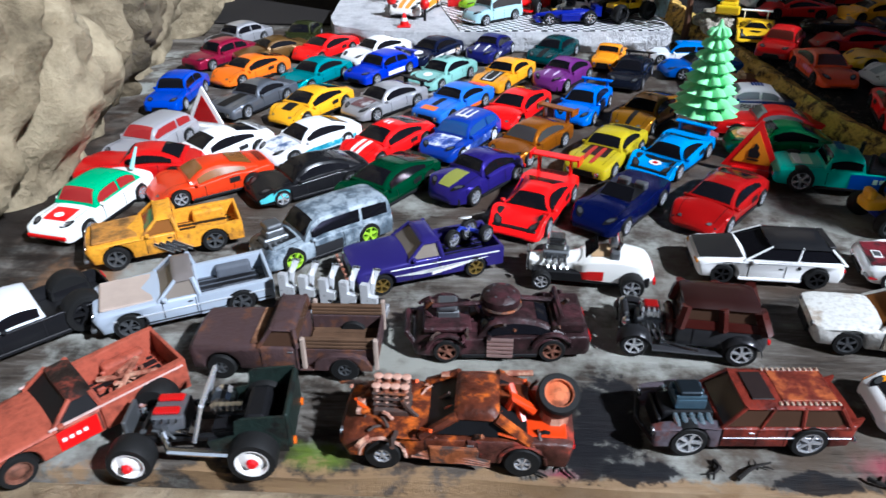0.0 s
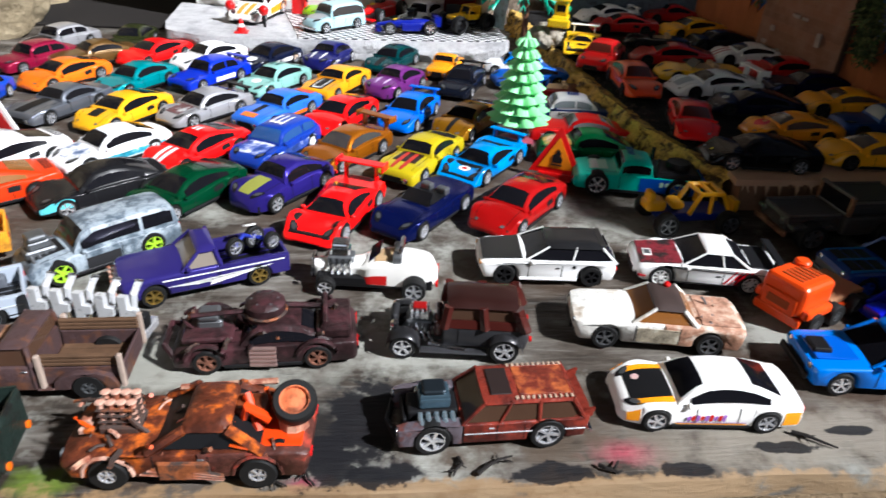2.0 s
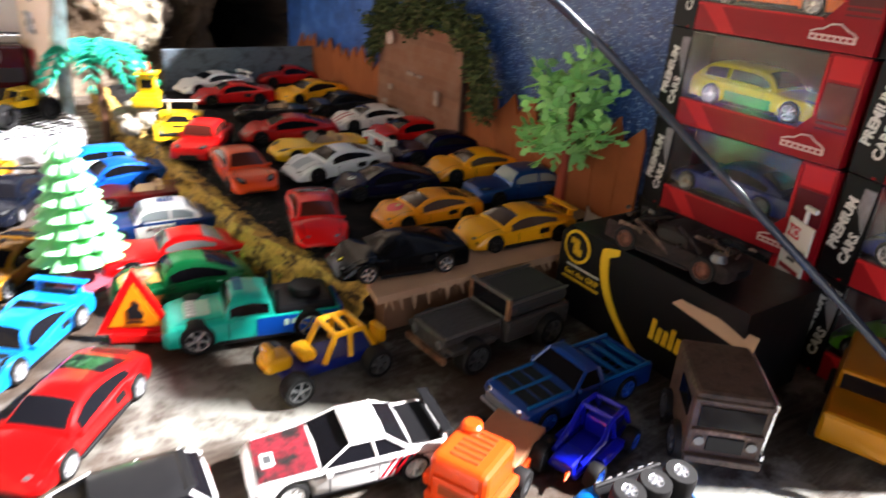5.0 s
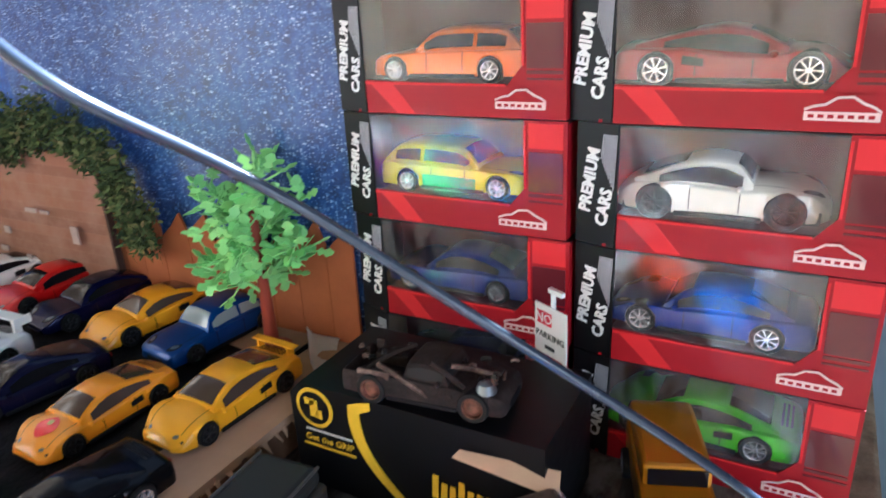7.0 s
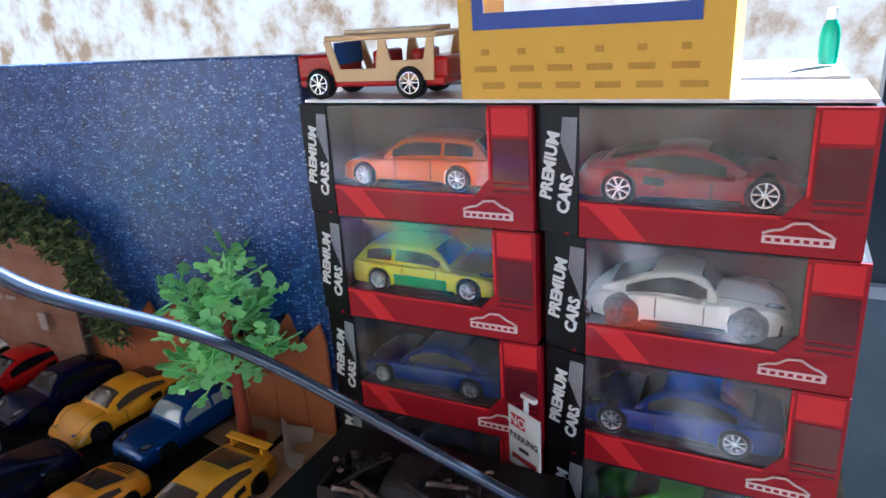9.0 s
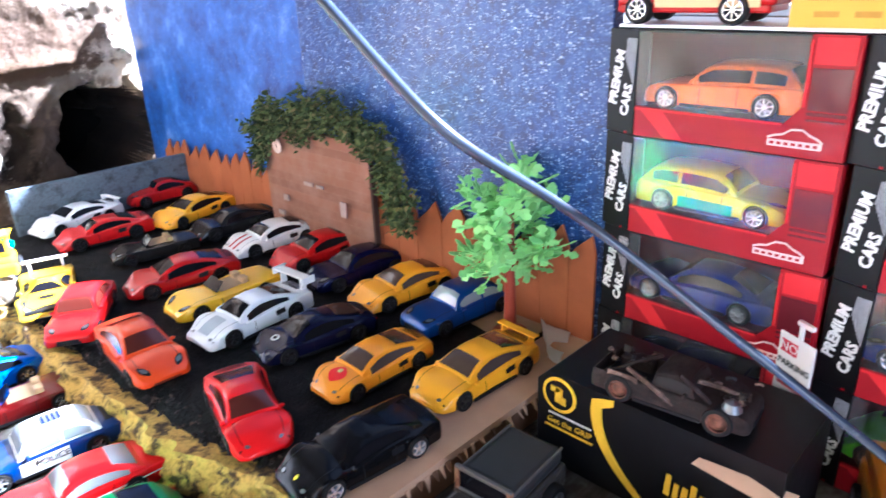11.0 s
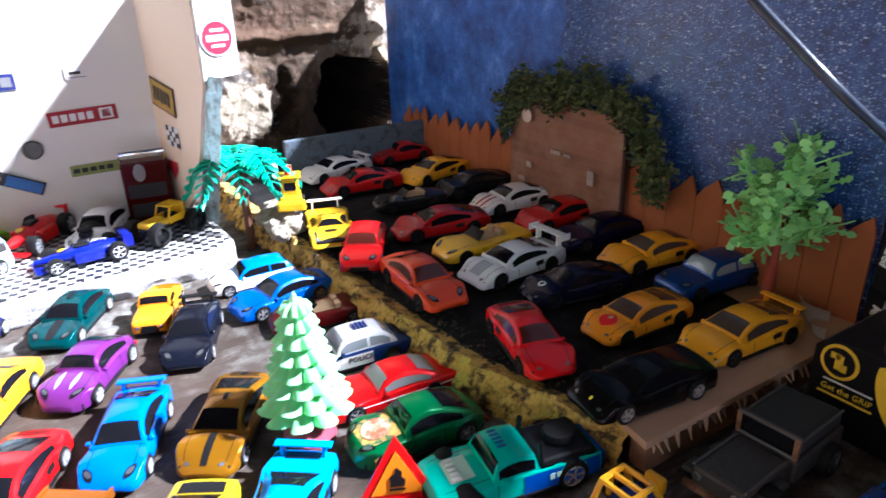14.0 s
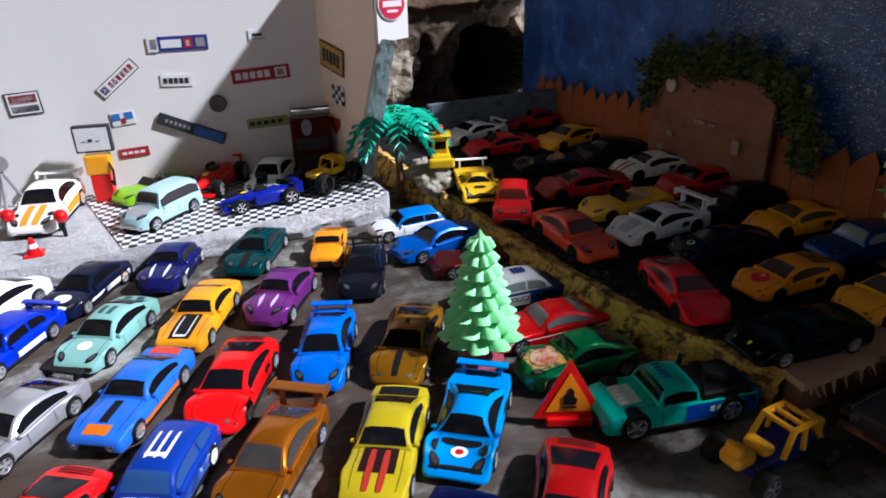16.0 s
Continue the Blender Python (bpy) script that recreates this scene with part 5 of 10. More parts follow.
car("supercar", -0.1391, 0.4546, -129.6, (.86,.86,.86), "glossy white toy supercar with a black windscreen", z=0.0, size=1.06)
car("coupe", -0.0781, 0.4727, -131.1, (.84,.85,.86), "white toy race coupe with blue speckled marks", z=0.0, size=1.06, bonnet=rusty("blue_speck",(.8,.82,.85),(.1,.16,.3),.58,.3),flank=[(.3,.9,.2,.6,rusty("cyan_speck",(.8,.84,.86),(.05,.4,.55),.52,.3))])
car("supercar", -0.0224, 0.4735, -124.8, (.68,.015,.02), "bright red toy supercar with twin white stripes", z=0.0, size=1.06, stripes=[(-.28,-.08,.02,.9,WHITE),(.08,.28,.02,.9,WHITE)])
car("hatch", 0.0300, 0.4840, -118.8, (.035,.06,.28), "blue toy hatchback covered in white marks", z=0.0, size=1.06, flank=[(.15,.85,.2,.7,rusty("white_on_blue",(.75,.78,.85),(.05,.1,.4),.5,.3))],bonnet=rusty("white_on_blue",(.75,.78,.85),(.05,.1,.4),.5,.3),glass=BLUEGLASS, marks=[("roof",.62,k*.42,.12,.07,WHITE,0,.0004,9) for k in (-1,0,1)]+[("roof",.53,0,.018,.5,WHITE,0,.0005,9)], rims=WHITE)
car("coupe", 0.0796, 0.4785, -126.3, (.45,.17,.03), "copper-orange metallic toy race car with a wing", z=0.0, size=1.06, metal=.7,wing=("tall",paint((.4,.15,.03),.7)),glass=SMOKE)
car("muscle", 0.1322, 0.4642, -121.5, (.44,.36,.03), "lime-yellow toy muscle car with red and black bonnet", z=0.0, size=1.06, stripes=[(-.55,.55,.18,.37,plain("hood_black",(.02,.008,.008),.3)),(-.7,.7,.84,.95,BLACK)], marks=[("top",.2,sg*.22,.15,.1,plain("stripe_red",(.4,.03,.02),.35),0,.0005,8) for sg in (1,-1)])
car("racer", 0.1756, 0.4622, -127.8, (0.05,0.26,0.6), "sky-blue toy race car with rear wing and round number spot", z=0.0, size=1.06, wing=("low",paint((0.05,0.26,0.6))),marks=[("top",.17,0,.045,.26,WHITE),("top",.17,0,.022,.13,REDLAMP,0,.0005),("top",.245,0,.03,.62,BLACK,0,.0003,5)])
car("sedan", -0.2142, 0.5753, -89.6, (.02,.1,.5), "bright blue toy saloon car", z=0.0, size=1.06, metal=.3)
car("muscle", -0.1448, 0.5634, -115.7, (.3,.32,.36), "gunmetal silver toy muscle car", z=0.0, size=1.06, metal=.8,stripes=[(-.3,.3,.02,.4,BLACK)])
car("supercar", -0.0937, 0.5497, -117.8, (0.779,0.42,0.01), "bright yellow toy sports car with a black bonnet vent", z=0.0, size=1.06, stripes=[(-.3,.3,.12,.26,BLACK)], marks=[("top",.93,0,.03,.6,BLACK,0,.0004,7)])
car("coupe", -0.0347, 0.5611, -128.7, (.55,.55,.57), "silver toy tuner coupe with dark bonnet patch", z=0.0, size=1.06, metal=.6,stripes=[(-.5,.5,.1,.3,rusty("dark_hood",(.12,.05,.05),(.5,.5,.5),.6,.4))],wing=("low",BLACK))
car("muscle", 0.0225, 0.5615, -122.0, (.09,.19,.6), "blue toy muscle car with orange bonnet and roof marks", z=0.0, size=1.06, stripes=[(-.45,.45,.02,.12,paint((.75,.2,.03))),(-.16,.16,.14,.34,BLACK),(-.6,.6,.88,.97,paint((.75,.1,.03)))],flank=[(.2,.7,.15,.45,paint((.75,.2,.03)))])
car("supercar", 0.0725, 0.5506, -117.1, (.75,.02,.02), "red toy supercar with dark windows", z=0.0, size=1.06)
car("coupe", 0.1281, 0.5616, -113.6, (.06,.17,.6), "bright blue toy coupe with a rear spoiler", z=0.0, size=1.06, wing=("low",paint((.06,.17,.6))))
car("supercar", 0.1749, 0.5444, -124.2, (.34,.17,.015), "gold metallic toy supercar with a black centre stripe", z=0.0, size=1.06, metal=.6,stripes=[(-.12,.12,.02,.95,BLACK)])
car("supercar", -0.1723, 0.6440, -121.0, (.72,.2,.015), "bright orange toy supercar", z=0.0, size=1.06)
car("coupe", -0.1080, 0.6333, -118.5, (.01,.27,.3), "teal metallic toy sports coupe", z=0.0, size=1.06, metal=.4)
car("sedan", -0.0495, 0.6543, -123.5, (.02,.06,.42), "blue toy rally saloon with white and red marks", z=0.0, size=1.06, flank=[(.4,.7,.2,.6,WHITE)],wing=("low",paint((.02,.06,.42))))
car("coupe", 0.0091, 0.6414, -122.0, (.28,.48,.44), "mint-green toy sports coupe with dark roof stripes and a white roundel", z=0.0, size=1.06, stripes=[(-.5,-.15,.3,.95,plain("dark_mint",(.03,.1,.09),.4)),(.15,.5,.3,.95,plain("dark_mint",(.03,.1,.09),.4))],bumper=BLACK, marks=[("top",.2,0,.052,.3,WHITE)])
car("muscle", 0.0653, 0.6390, -116.8, (0.807,0.378,0.01), "yellow toy muscle car with black bonnet stripes", z=0.0, size=1.06, stripes=[(-.45,.45,.04,.36,BLACK)],marks=[("top",.2,.27,.13,.035,WHITE,.1,.0005,8),("top",.2,-.27,.13,.035,WHITE,-.1,.0005,8),("top",.07,0,.012,.28,WHITE,0,.0005,8)])
car("retro", 0.1193, 0.6419, -123.1, (.22,.07,.26), "purple metallic toy hot-rod coupe", z=0.0, size=1.06, metal=.5, marks=[("top",.2,sg*.3,.1,.1,plain("lilac",(.6,.45,.7),.3),sg*.3,.0004,1.2) for sg in (1,-1)])
car("coupe", 0.1827, 0.6528, -111.8, (.01,.012,.02), "black toy coupe with rear wing", z=0.0, size=1.06, wing=("low",BLACK))
car("sedan", -0.2161, 0.6931, -121.2, (.22,.015,.05), "maroon toy saloon car", z=0.0, size=1.06, metal=.3)
car("supercar", -0.1174, 0.7250, -120.0, (.7,.015,.02), "red low toy sports car", z=0.0, size=1.06)
car("coupe", -0.0630, 0.7157, -129.4, (.84,.84,.84), "plain white toy sports coupe", z=0.0, size=1.06)
car("coupe", -0.0053, 0.7185, -121.5, (.015,.02,.05), "dark blue toy saloon with orange and white marks", z=0.0, size=1.06, flank=[(.5,.9,.2,.6,rusty("orange_flash",(.8,.4,.1),(.8,.8,.8),.5,.3))], marks=[("top",.17,0,.06,.4,WHITE),("top",.05,0,.02,.6,WHITE,0,.0005,6),("side",.35,.5,.1,.12,WHITE,.3,.0005,6)])
car("retro", 0.0537, 0.7272, -112.6, (.022,.024,.13), "navy-purple toy hot-rod coupe with white scribbles", z=0.0, size=1.06, metal=.4,flank=[(.15,.9,.3,.6,rusty("white_scribble",(.8,.8,.8),(.022,.024,.13),.5,.3))], marks=[("top",.2,sg*.35,.12,.09,WHITE,sg*.4,.0004,1.2) for sg in (1,-1)]+[("side",.3,.6,.1,.14,WHITE,.6,.0004,1.1)])
car("coupe", 0.1183, 0.7268, -119.2, (.006,.1,.11), "dark teal toy coupe with black stripe", z=0.0, size=1.06, metal=.4,stripes=[(-.2,.2,.02,.9,BLACK)])
car("sedan", -0.2212, 0.7656, -119.4, (.5,.5,.52), "silver and black toy saloon car", z=0.0, size=1.06, metal=.6,bonnet=BLACK)
car("coupe", -0.1534, 0.7777, -91.8, (.06,.07,.03), "dark olive toy coupe", z=0.0, size=1.06, metal=.4)
car("muscle", -0.1704, 0.7103, -137.1, (.12,.07,.03), "dark brown toy muscle car", z=0.0, size=1.06, metal=.3)
car("oldtruck", 0.1720, 0.7065, -112, (0.807,0.353,0.03), "orange-yellow toy hot-rod pickup", z=0.0, size=0.84, bonnet=None)
car("hatch", 0.2440, 0.7200, 178.3, (.8,.82,.84), "white toy hatchback with a blue roof", z=0.0, size=0.94, roof=(.05,.2,.55))
car("coupe", 0.2525, 0.6745, -170.4, (.03,.17,.62), "mid-blue toy sports coupe", z=0.0, size=1.07, metal=.2)
car("roadster", 0.2645, 0.6320, 171.8, (.13,.008,.012), "maroon toy convertible with cream interior", z=0.0, size=0.96, metal=.3)
car("sedan", 0.2610, 0.5730, 174.0, (.012,.04,.14), "black toy police car with a white roof", z=0.0, size=1.03, roof=(.8,.8,.8),stripes=[(-.6,.6,.88,.97,BLACK)],flank=[(.32,.62,.1,.9,WHITE)],extra=police_words, glass=CLEARISH)
car("muscle", 0.2605, 0.5245, 174.9, (.75,.02,.02), "red toy two-door hardtop with white side strip", z=0.0, size=1.03, flank=[(.1,.97,.62,.7,WHITE)],bumper=CHROME,metal=.2, glass=plain("grey_window",(.2,.2,.2),.12,0,.5,0))
car("retro", 0.2550, 0.4830, 176.9, (.006,.17,.06), "dark green toy lead sled with orange flames", z=0.0, size=1.06, metal=.4,bonnet=rusty("flame_hood",(.8,.4,.1),(.02,.15,.07),.5,.3),flank=[(.1,.6,.2,.7,rusty("flame_hood",(.8,.4,.1),(.02,.15,.07),.5,.3))], marks=[("top",.2,0,.1,.5,rusty("pink_cream",(.75,.5,.35),(.6,.15,.08),.5,.4),0,.0006,2.2)])
car("proto", 0.3160, 0.7280, -108, (0.712,0.462,0.03), "yellow toy endurance racer with a white rear wing", z=0.0235, size=1.08, wing=("low",WHITE), marks=[("top",.3,0,.03,.3,BLACK,0,.0004,6)], rims=HUB)
car("sedan", 0.3195, 0.6700, -121.8, (.42,.022,.015), "dark red toy saloon car", z=0.0235, size=1.05, glass=plain("dark_red_window",(.08,.015,.01),.15,0,.3,0), rims=HUB)
car("coupe", 0.3245, 0.5907, -93.5, (.72,.12,.006), "orange-red toy rear-engined coupe", z=0.0235, size=1.09, metal=.1,glass=plain("dark_red_window",(.08,.015,.01),.15,0,.3,0), rims=HUB)
car("supercar", 0.3355, 0.4900, -106.7, (.72,.02,.012), "red toy sports coupe with red-tinted windows", z=0.0235, size=0.99, glass=plain("dark_red_window",(.08,.015,.01),.15,0,.3,0), rims=HUB)
car("wedge", 0.3529, 0.4220, 172.7, (.01,.01,.011), "black toy wedge sports car with chrome wheels", z=0.0235, size=1.03, metal=.2,rims=CHROME, marks=[("top",.07,.05,.016,.07,plain("badge_yellow",(.85,.7,.03),.4))])
car("supercar", 0.4045, 0.4735, 179.2, (.86,.37,.02), "amber-yellow toy sports car with a red bonnet", z=0.0235, size=0.96, glass=plain("brown_smoke",(.075,.05,.038),.12,0,.5),marks=[("top",.17,0,.08,.42,paint((.75,.06,.03)),0,.0004,1.5),("top",.2,0,.02,.1,plain("pale_ink",(.7,.5,.2),.5),0,.0008,4)], rims=HUB)
car("supercar", 0.4370, 0.4260, 177.0, (.9,.45,.015), "yellow-orange toy sports car with an engine cover", z=0.0235, size=1.03, glass=plain("brown_smoke",(.075,.05,.038),.12,0,.5),wing=("low",paint((.9,.45,.015))), rims=HUB)
car("sedan", 0.4870, 0.4835, 173.4, (.015,.06,.2), "dark blue toy saloon car", z=0.0235, size=1.06, metal=.3,glass=CLEARISH, rims=HUB)
car("wedge", 0.4855, 0.5345, 171.9, (.9,.43,.015), "orange-yellow toy wedge coupe", z=0.0235, size=1.08, glass=plain("brown_smoke",(.075,.05,.038),.12,0,.5), rims=HUB)
car("coupe", 0.4844, 0.5844, 171.9, (.012,.014,.06), "navy blue toy coupe", z=0.0235, size=1.09, metal=.3, rims=HUB)
car("supercar", 0.4045, 0.5280, 169.1, (.012,.013,.04), "near-black blue toy sports car with a white crest", z=0.0235, size=1.00, marks=[("top",.17,0,.035,.2,WHITE),("top",.17,0,.02,.11,paint((.012,.013,.04)),0,.0005)], rims=HUB)
car("wedge", 0.3912, 0.5783, -176.7, (.78,.8,.82), "white toy supercar with grey bonnet marks and a high wing", z=0.0235, size=1.09, wing=("tall",WHITE),stripes=[(-.35,.35,.06,.24,plain("grey_mark",(.4,.45,.5),.4))], rims=HUB)
car("roadster", 0.3970, 0.6230, 178.5, (.88,.55,.03), "yellow toy open sports car", z=0.0235, size=1.07, rims=HUB)
car("supercar", 0.3926, 0.6774, 169.1, (.42,.015,.015), "red low toy sports car", z=0.0235, size=1.09, rims=HUB)
car("wedge", 0.4791, 0.6904, 174.7, (.8,.79,.77), "white toy sports car with red stripes", z=0.0235, size=1.09, stripes=[(-.3,-.15,.02,.25,REDLAMP),(.15,.3,.02,.25,REDLAMP)], rims=HUB)
car("supercar", 0.4882, 0.6356, 175.2, (.5,.015,.015), "red toy sports car with black vents", z=0.0235, size=1.09, rims=HUB)
car("wedge", 0.4770, 0.7499, 174.0, (.012,.012,.012), "black low toy sports car", z=0.0235, size=1.09, rims=HUB)
car("supercar", 0.4704, 0.8127, -167.6, (.9,.46,.015), "yellow toy sports car with black windows", z=0.0235, size=1.09, rims=HUB)
car("wedge", 0.3911, 0.8222, 174.5, (.5,.02,.015), "red low toy sports car", z=0.0235, size=1.09, rims=HUB)
car("wedge", 0.3887, 0.8806, -170.3, (.78,.78,.78), "white low toy sports car", z=0.0235, size=1.09, wing=("low",WHITE), rims=HUB)
car("roadster", 0.4047, 0.7496, 169.3, (.03,.03,.03), "black toy convertible with cream cockpit", z=0.0235, size=0.94, rims=HUB)
car("retro", 0.4775, 0.8945, 177.6, (.35,.015,.02), "dark red toy old-timer car", z=0.0235, size=1.02, rims=HUB)
car("drag", -0.0330, 0.8480, -104, (.84,.83,.8), "white toy funny car with orange flame stripes", z=0.0205, size=1.3, stripes=[(-.4,-.1,.02,.38,paint((.85,.35,.02))),(.1,.4,.02,.38,paint((.85,.35,.02)))],flank=[(.4,.95,.2,.7,paint((.85,.35,.02)))], wing=("tall",WHITE),fat=1.15)
car("panelvan", 0.0550, 0.8000, -136, (.45,.62,.66), "pale blue toy delivery wagon with silver bonnet", z=0.0205, size=1.06, bonnet=plain("silver_bonnet",(.5,.53,.55),.3,.6,.3),bumper=CHROME,glass=SMOKE)
car("coupe", -0.0362, 0.9894, -141.3, (.5,.6,.05), "yellow-green toy car with black roof", z=0.0205, size=0.94, roof=(.02,.02,.02))


# ---- cast bodies with open wheel wells and framed windows, for the cars nearest the table's front edge ----
def wells(tops, bottom, axles, r):
    """A side outline: over the top from nose to tail, back along the sill with an arc over each wheel."""
    pts = [(px, pz, 1) for px, pz in tops]
    for ax in sorted(axles):
        for i in range(11):
            a = math.pi * (1 - i / 10)
            z = r * .86 + r * 1.1 * math.sin(a)
            pts.append((ax + r * 1.1 * math.cos(a), max(bottom, z) if 0 < i < 10 else bottom, 0))
    return pts


def hull(name, outline, y0, y1, mat, T, crown=0.0, nip=.045, edge=.0009, label=""):
    """An outline in the car's length and height, drawn across it with rolled edges and nipped corners."""
    n = len(outline)
    area = sum(outline[i][0] * outline[(i + 1) % n][1] - outline[(i + 1) % n][0] * outline[i][1] for i in range(n))
    sg = 1 if area > 0 else -1
    inward = []
    for i in range(n):
        a, b, c = (Vector(outline[k][:2]) for k in (i - 1, i, (i + 1) % n))
        d1, d2 = (b - a), (c - b)
        d1 = d1.normalized() if d1.length > 1e-9 else d2.normalized()
        d2 = d2.normalized() if d2.length > 1e-9 else d1
        m = Vector((-(d1.y + d2.y), d1.x + d2.x)) * sg
        inward.append(m.normalized() if m.length > 1e-6 else Vector((0, 0)))
    fs = (-1, -.975, -.93, -.8, -.5, 0, .5, .8, .93, .975, 1)
    mid, half = (y0 + y1) / 2, (y1 - y0) / 2
    verts, faces = [], []
    for f in fs:
        ins = edge * (1 if abs(f) == 1 else .42 if abs(f) > .95 else .1 if abs(f) > .9 else 0)
        for (px, pz, top), m in zip(outline, inward):
            q = Vector((px, pz)) + m * ins
            verts.append((q.x * (1 - nip * abs(f) ** 6), mid + half * f, q.y + (crown * (1 - f * f) if top else 0)))
    for k in range(len(fs) - 1):
        for i in range(n):
            j = (i + 1) % n
            faces.append((k * n + i, k * n + j, (k + 1) * n + j, (k + 1) * n + i))
    faces.append(tuple(range(n))[::-1])
    faces.append(tuple(range((len(fs) - 1) * n, len(fs) * n)))
    me = mesh_of(name, verts, faces, (mat,), sharp=44)
    bm = bmesh.new()
    bm.from_mesh(me)
    bmesh.ops.recalc_face_normals(bm, faces=bm.faces)
    bm.to_mesh(me)
    bm.free()
    return link(name, me, T, None, label)


def pane(name, corners, mat, T, thick=.0003):
    bm = bmesh.new()
    plate(corners, thick, bm)
    return part(name, bm, mat, T)


def greenhouse(T, c, body, glass, roof=None, posts=(), crown=.0009, rear=True, post=.0009, low=.0):
    """Cab over the belt line: panes between pillars, and a crowned roof. c: screen foot, roof front, roof rear, rear foot, belt and roof heights, half widths at both."""
    x0, x2, x3, x1, z0, z1, w0, w1 = c

    def at(f, h, side):
        """A point on the flank: f from the front pillar (0) to the rear one (1), h from belt to roof."""
        xa, xb = x0 + (x2 - x0) * h, x1 + (x3 - x1) * h
        return Vector((xa + (xb - xa) * f, side * (w0 + (w1 - w0) * h), z0 + (z1 - z0) * h))
    dark = bmesh.new()
    q = .0016
    lo = [dark.verts.new(v) for v in ((x0 - q * 1.6, w0 - q, z0 - .001), (x1 + q * 1.6, w0 - q, z0 - .001), (x1 + q * 1.6, -w0 + q, z0 - .001), (x0 - q * 1.6, -w0 + q, z0 - .001))]
    hi = [dark.verts.new(v) for v in ((x2 - q, w1 - q, z1 - .0006), (x3 + q, w1 - q, z1 - .0006), (x3 + q, -w1 + q, z1 - .0006), (x2 - q, -w1 + q, z1 - .0006))]
    for i in range(4):
        dark.faces.new((lo[i], lo[(i + 1) % 4], hi[(i + 1) % 4], hi[i]))
    dark.faces.new(hi)
    bmesh.ops.recalc_face_normals(dark, faces=dark.faces)
    part("interior", dark, BLACK, T)
    ins = .0005
    pane("windscreen", [(x0 - ins, w0 - .0008, z0), (x0 - ins, -w0 + .0008, z0), (x2 - ins, -w1 + .0006, z1 - .0004), (x2 - ins, w1 - .0006, z1 - .0004)], glass, T)
    if rear:
        pane("rear_window", [(x1 + ins, w0 - .0008, z0 + .0012), (x1 + ins, -w0 + .0008, z0 + .0012), (x3 + ins, -w1 + .0006, z1 - .0004), (x3 + ins, w1 - .0006, z1 - .0004)], glass, T)
    cuts = [0.0] + list(posts) + [1.0]
    for s in (1, -1):
        for a, b in zip(cuts, cuts[1:]):
            pane("side_window", [at(a, low, s) - Vector((0, s * .0005, 0)), at(b, low, s) - Vector((0, s * .0005, 0)), at(b, .97, s) - Vector((0, s * .0005, 0)), at(a, .97, s) - Vector((0, s * .0005, 0))], glass, T)
        for i, f in enumerate(cuts):
            k = post * (1.25 if i == len(cuts) - 1 else 1)
            part("pillar", rod([at(f, -.06, s), at(f, 1.0, s)], k, 6), body, T, smooth=True)
        if low > .05:
            pane("window_sill", [at(0, -.05, s), at(1, -.05, s), at(1, low, s), at(0, low, s)], body, T, .0006 * s)
    nx, ny = 9, 11
    verts, faces = [], []
    for layer in (0, 1):
        for i in range(nx):
            u = -1 + 2 * i / (nx - 1)
            for j in range(ny):
                v = -1 + 2 * j / (ny - 1)
                px = (x2 + x3) / 2 - u * ((x2 - x3) / 2 + .0009) * (1 - .05 * v ** 6)
                z = z1 - .0004 + (crown + .0008) * (1 - .62 * v ** 4 - .38 * v ** 12) * (1 - .6 * u ** 6) if layer == 0 else z1 - .0006
                verts.append((px, v * (w1 + .0009), z))
    for i in range(nx - 1):
        for j in range(ny - 1):
            a = i * ny + j
            faces += [(a, a + 1, a + ny + 1, a + ny), tuple(nx * ny + k for k in (a, a + ny, a + ny + 1, a + 1))]
    rim = [i * ny for i in range(nx)] + [(nx - 1) * ny + j for j in range(1, ny)] + [i * ny + ny - 1 for i in range(nx - 2, -1, -1)] + [j for j in range(ny - 2, 0, -1)]
    for a, b in zip(rim, rim[1:] + rim[:1]):
        faces.append((a, b, b + nx * ny, a + nx * ny))
    me = mesh_of("roof", verts, faces, (roof or body,), sharp=50)
    link("roof", me, T)


def trim(T, W, tops, bottom, seams, body, lamps=CHROME, tail=REDLAMP, grille=BLACK, mirror=None, handle=BLACK):
    """Seams, handles, lamps and grille of a cast body."""
    xn, zn = max(tops)[0], sorted(tops, reverse=True)[0][1]
    xt = min(tops)[0]
    belt = sorted(z for _, z in tops)[len(tops) // 2]
    for s in (1, -1):
        for i, xx in enumerate(seams):
            part("door_seam", block(xx - .00018, xx + .00018, s * W - .0003, s * W + .00012, bottom + .0012, belt - .0006), BLACK, T)
            if i % 2:
                part("door_handle", block(xx + .0012, xx + .0034, s * W - .0002, s * W + .0003, belt - .0026, belt - .0018, .0002, 1), handle, T)
        if lamps:
            part("headlight", lathe([(.0016, 0), (.0018, .0007), (.001, .0011)], 12), lamps, T, m=pose(xn - .0016, s * W * .66, zn - .0012, 0, 90, 0), smooth=True)
        if tail:
            part("tail_light", block(xt - .0002, xt + .0012, s * W * .66 - .002, s * W * .66 + .002, belt - .0042, belt - .0024, .0003, 1), tail, T)
        if mirror:
            part("mirror", block(mirror - .0011, mirror + .0011, s * W * 1.02 - .0011, s * W * 1.02 + .0011, belt + .0002, belt + .0021, .0006, 2), body, T)
    if grille:
        part("grille", block(xn - .0016, xn - .0002, -W * .5, W * .5, bottom + .0008, zn - .0018, .0003, 1), grille, T)
    part("base", block(xt + .004, xn - .004, -W * .72, W * .72, bottom * .55, bottom + .003, .0005, 1), BLACK, T, "dark underside")


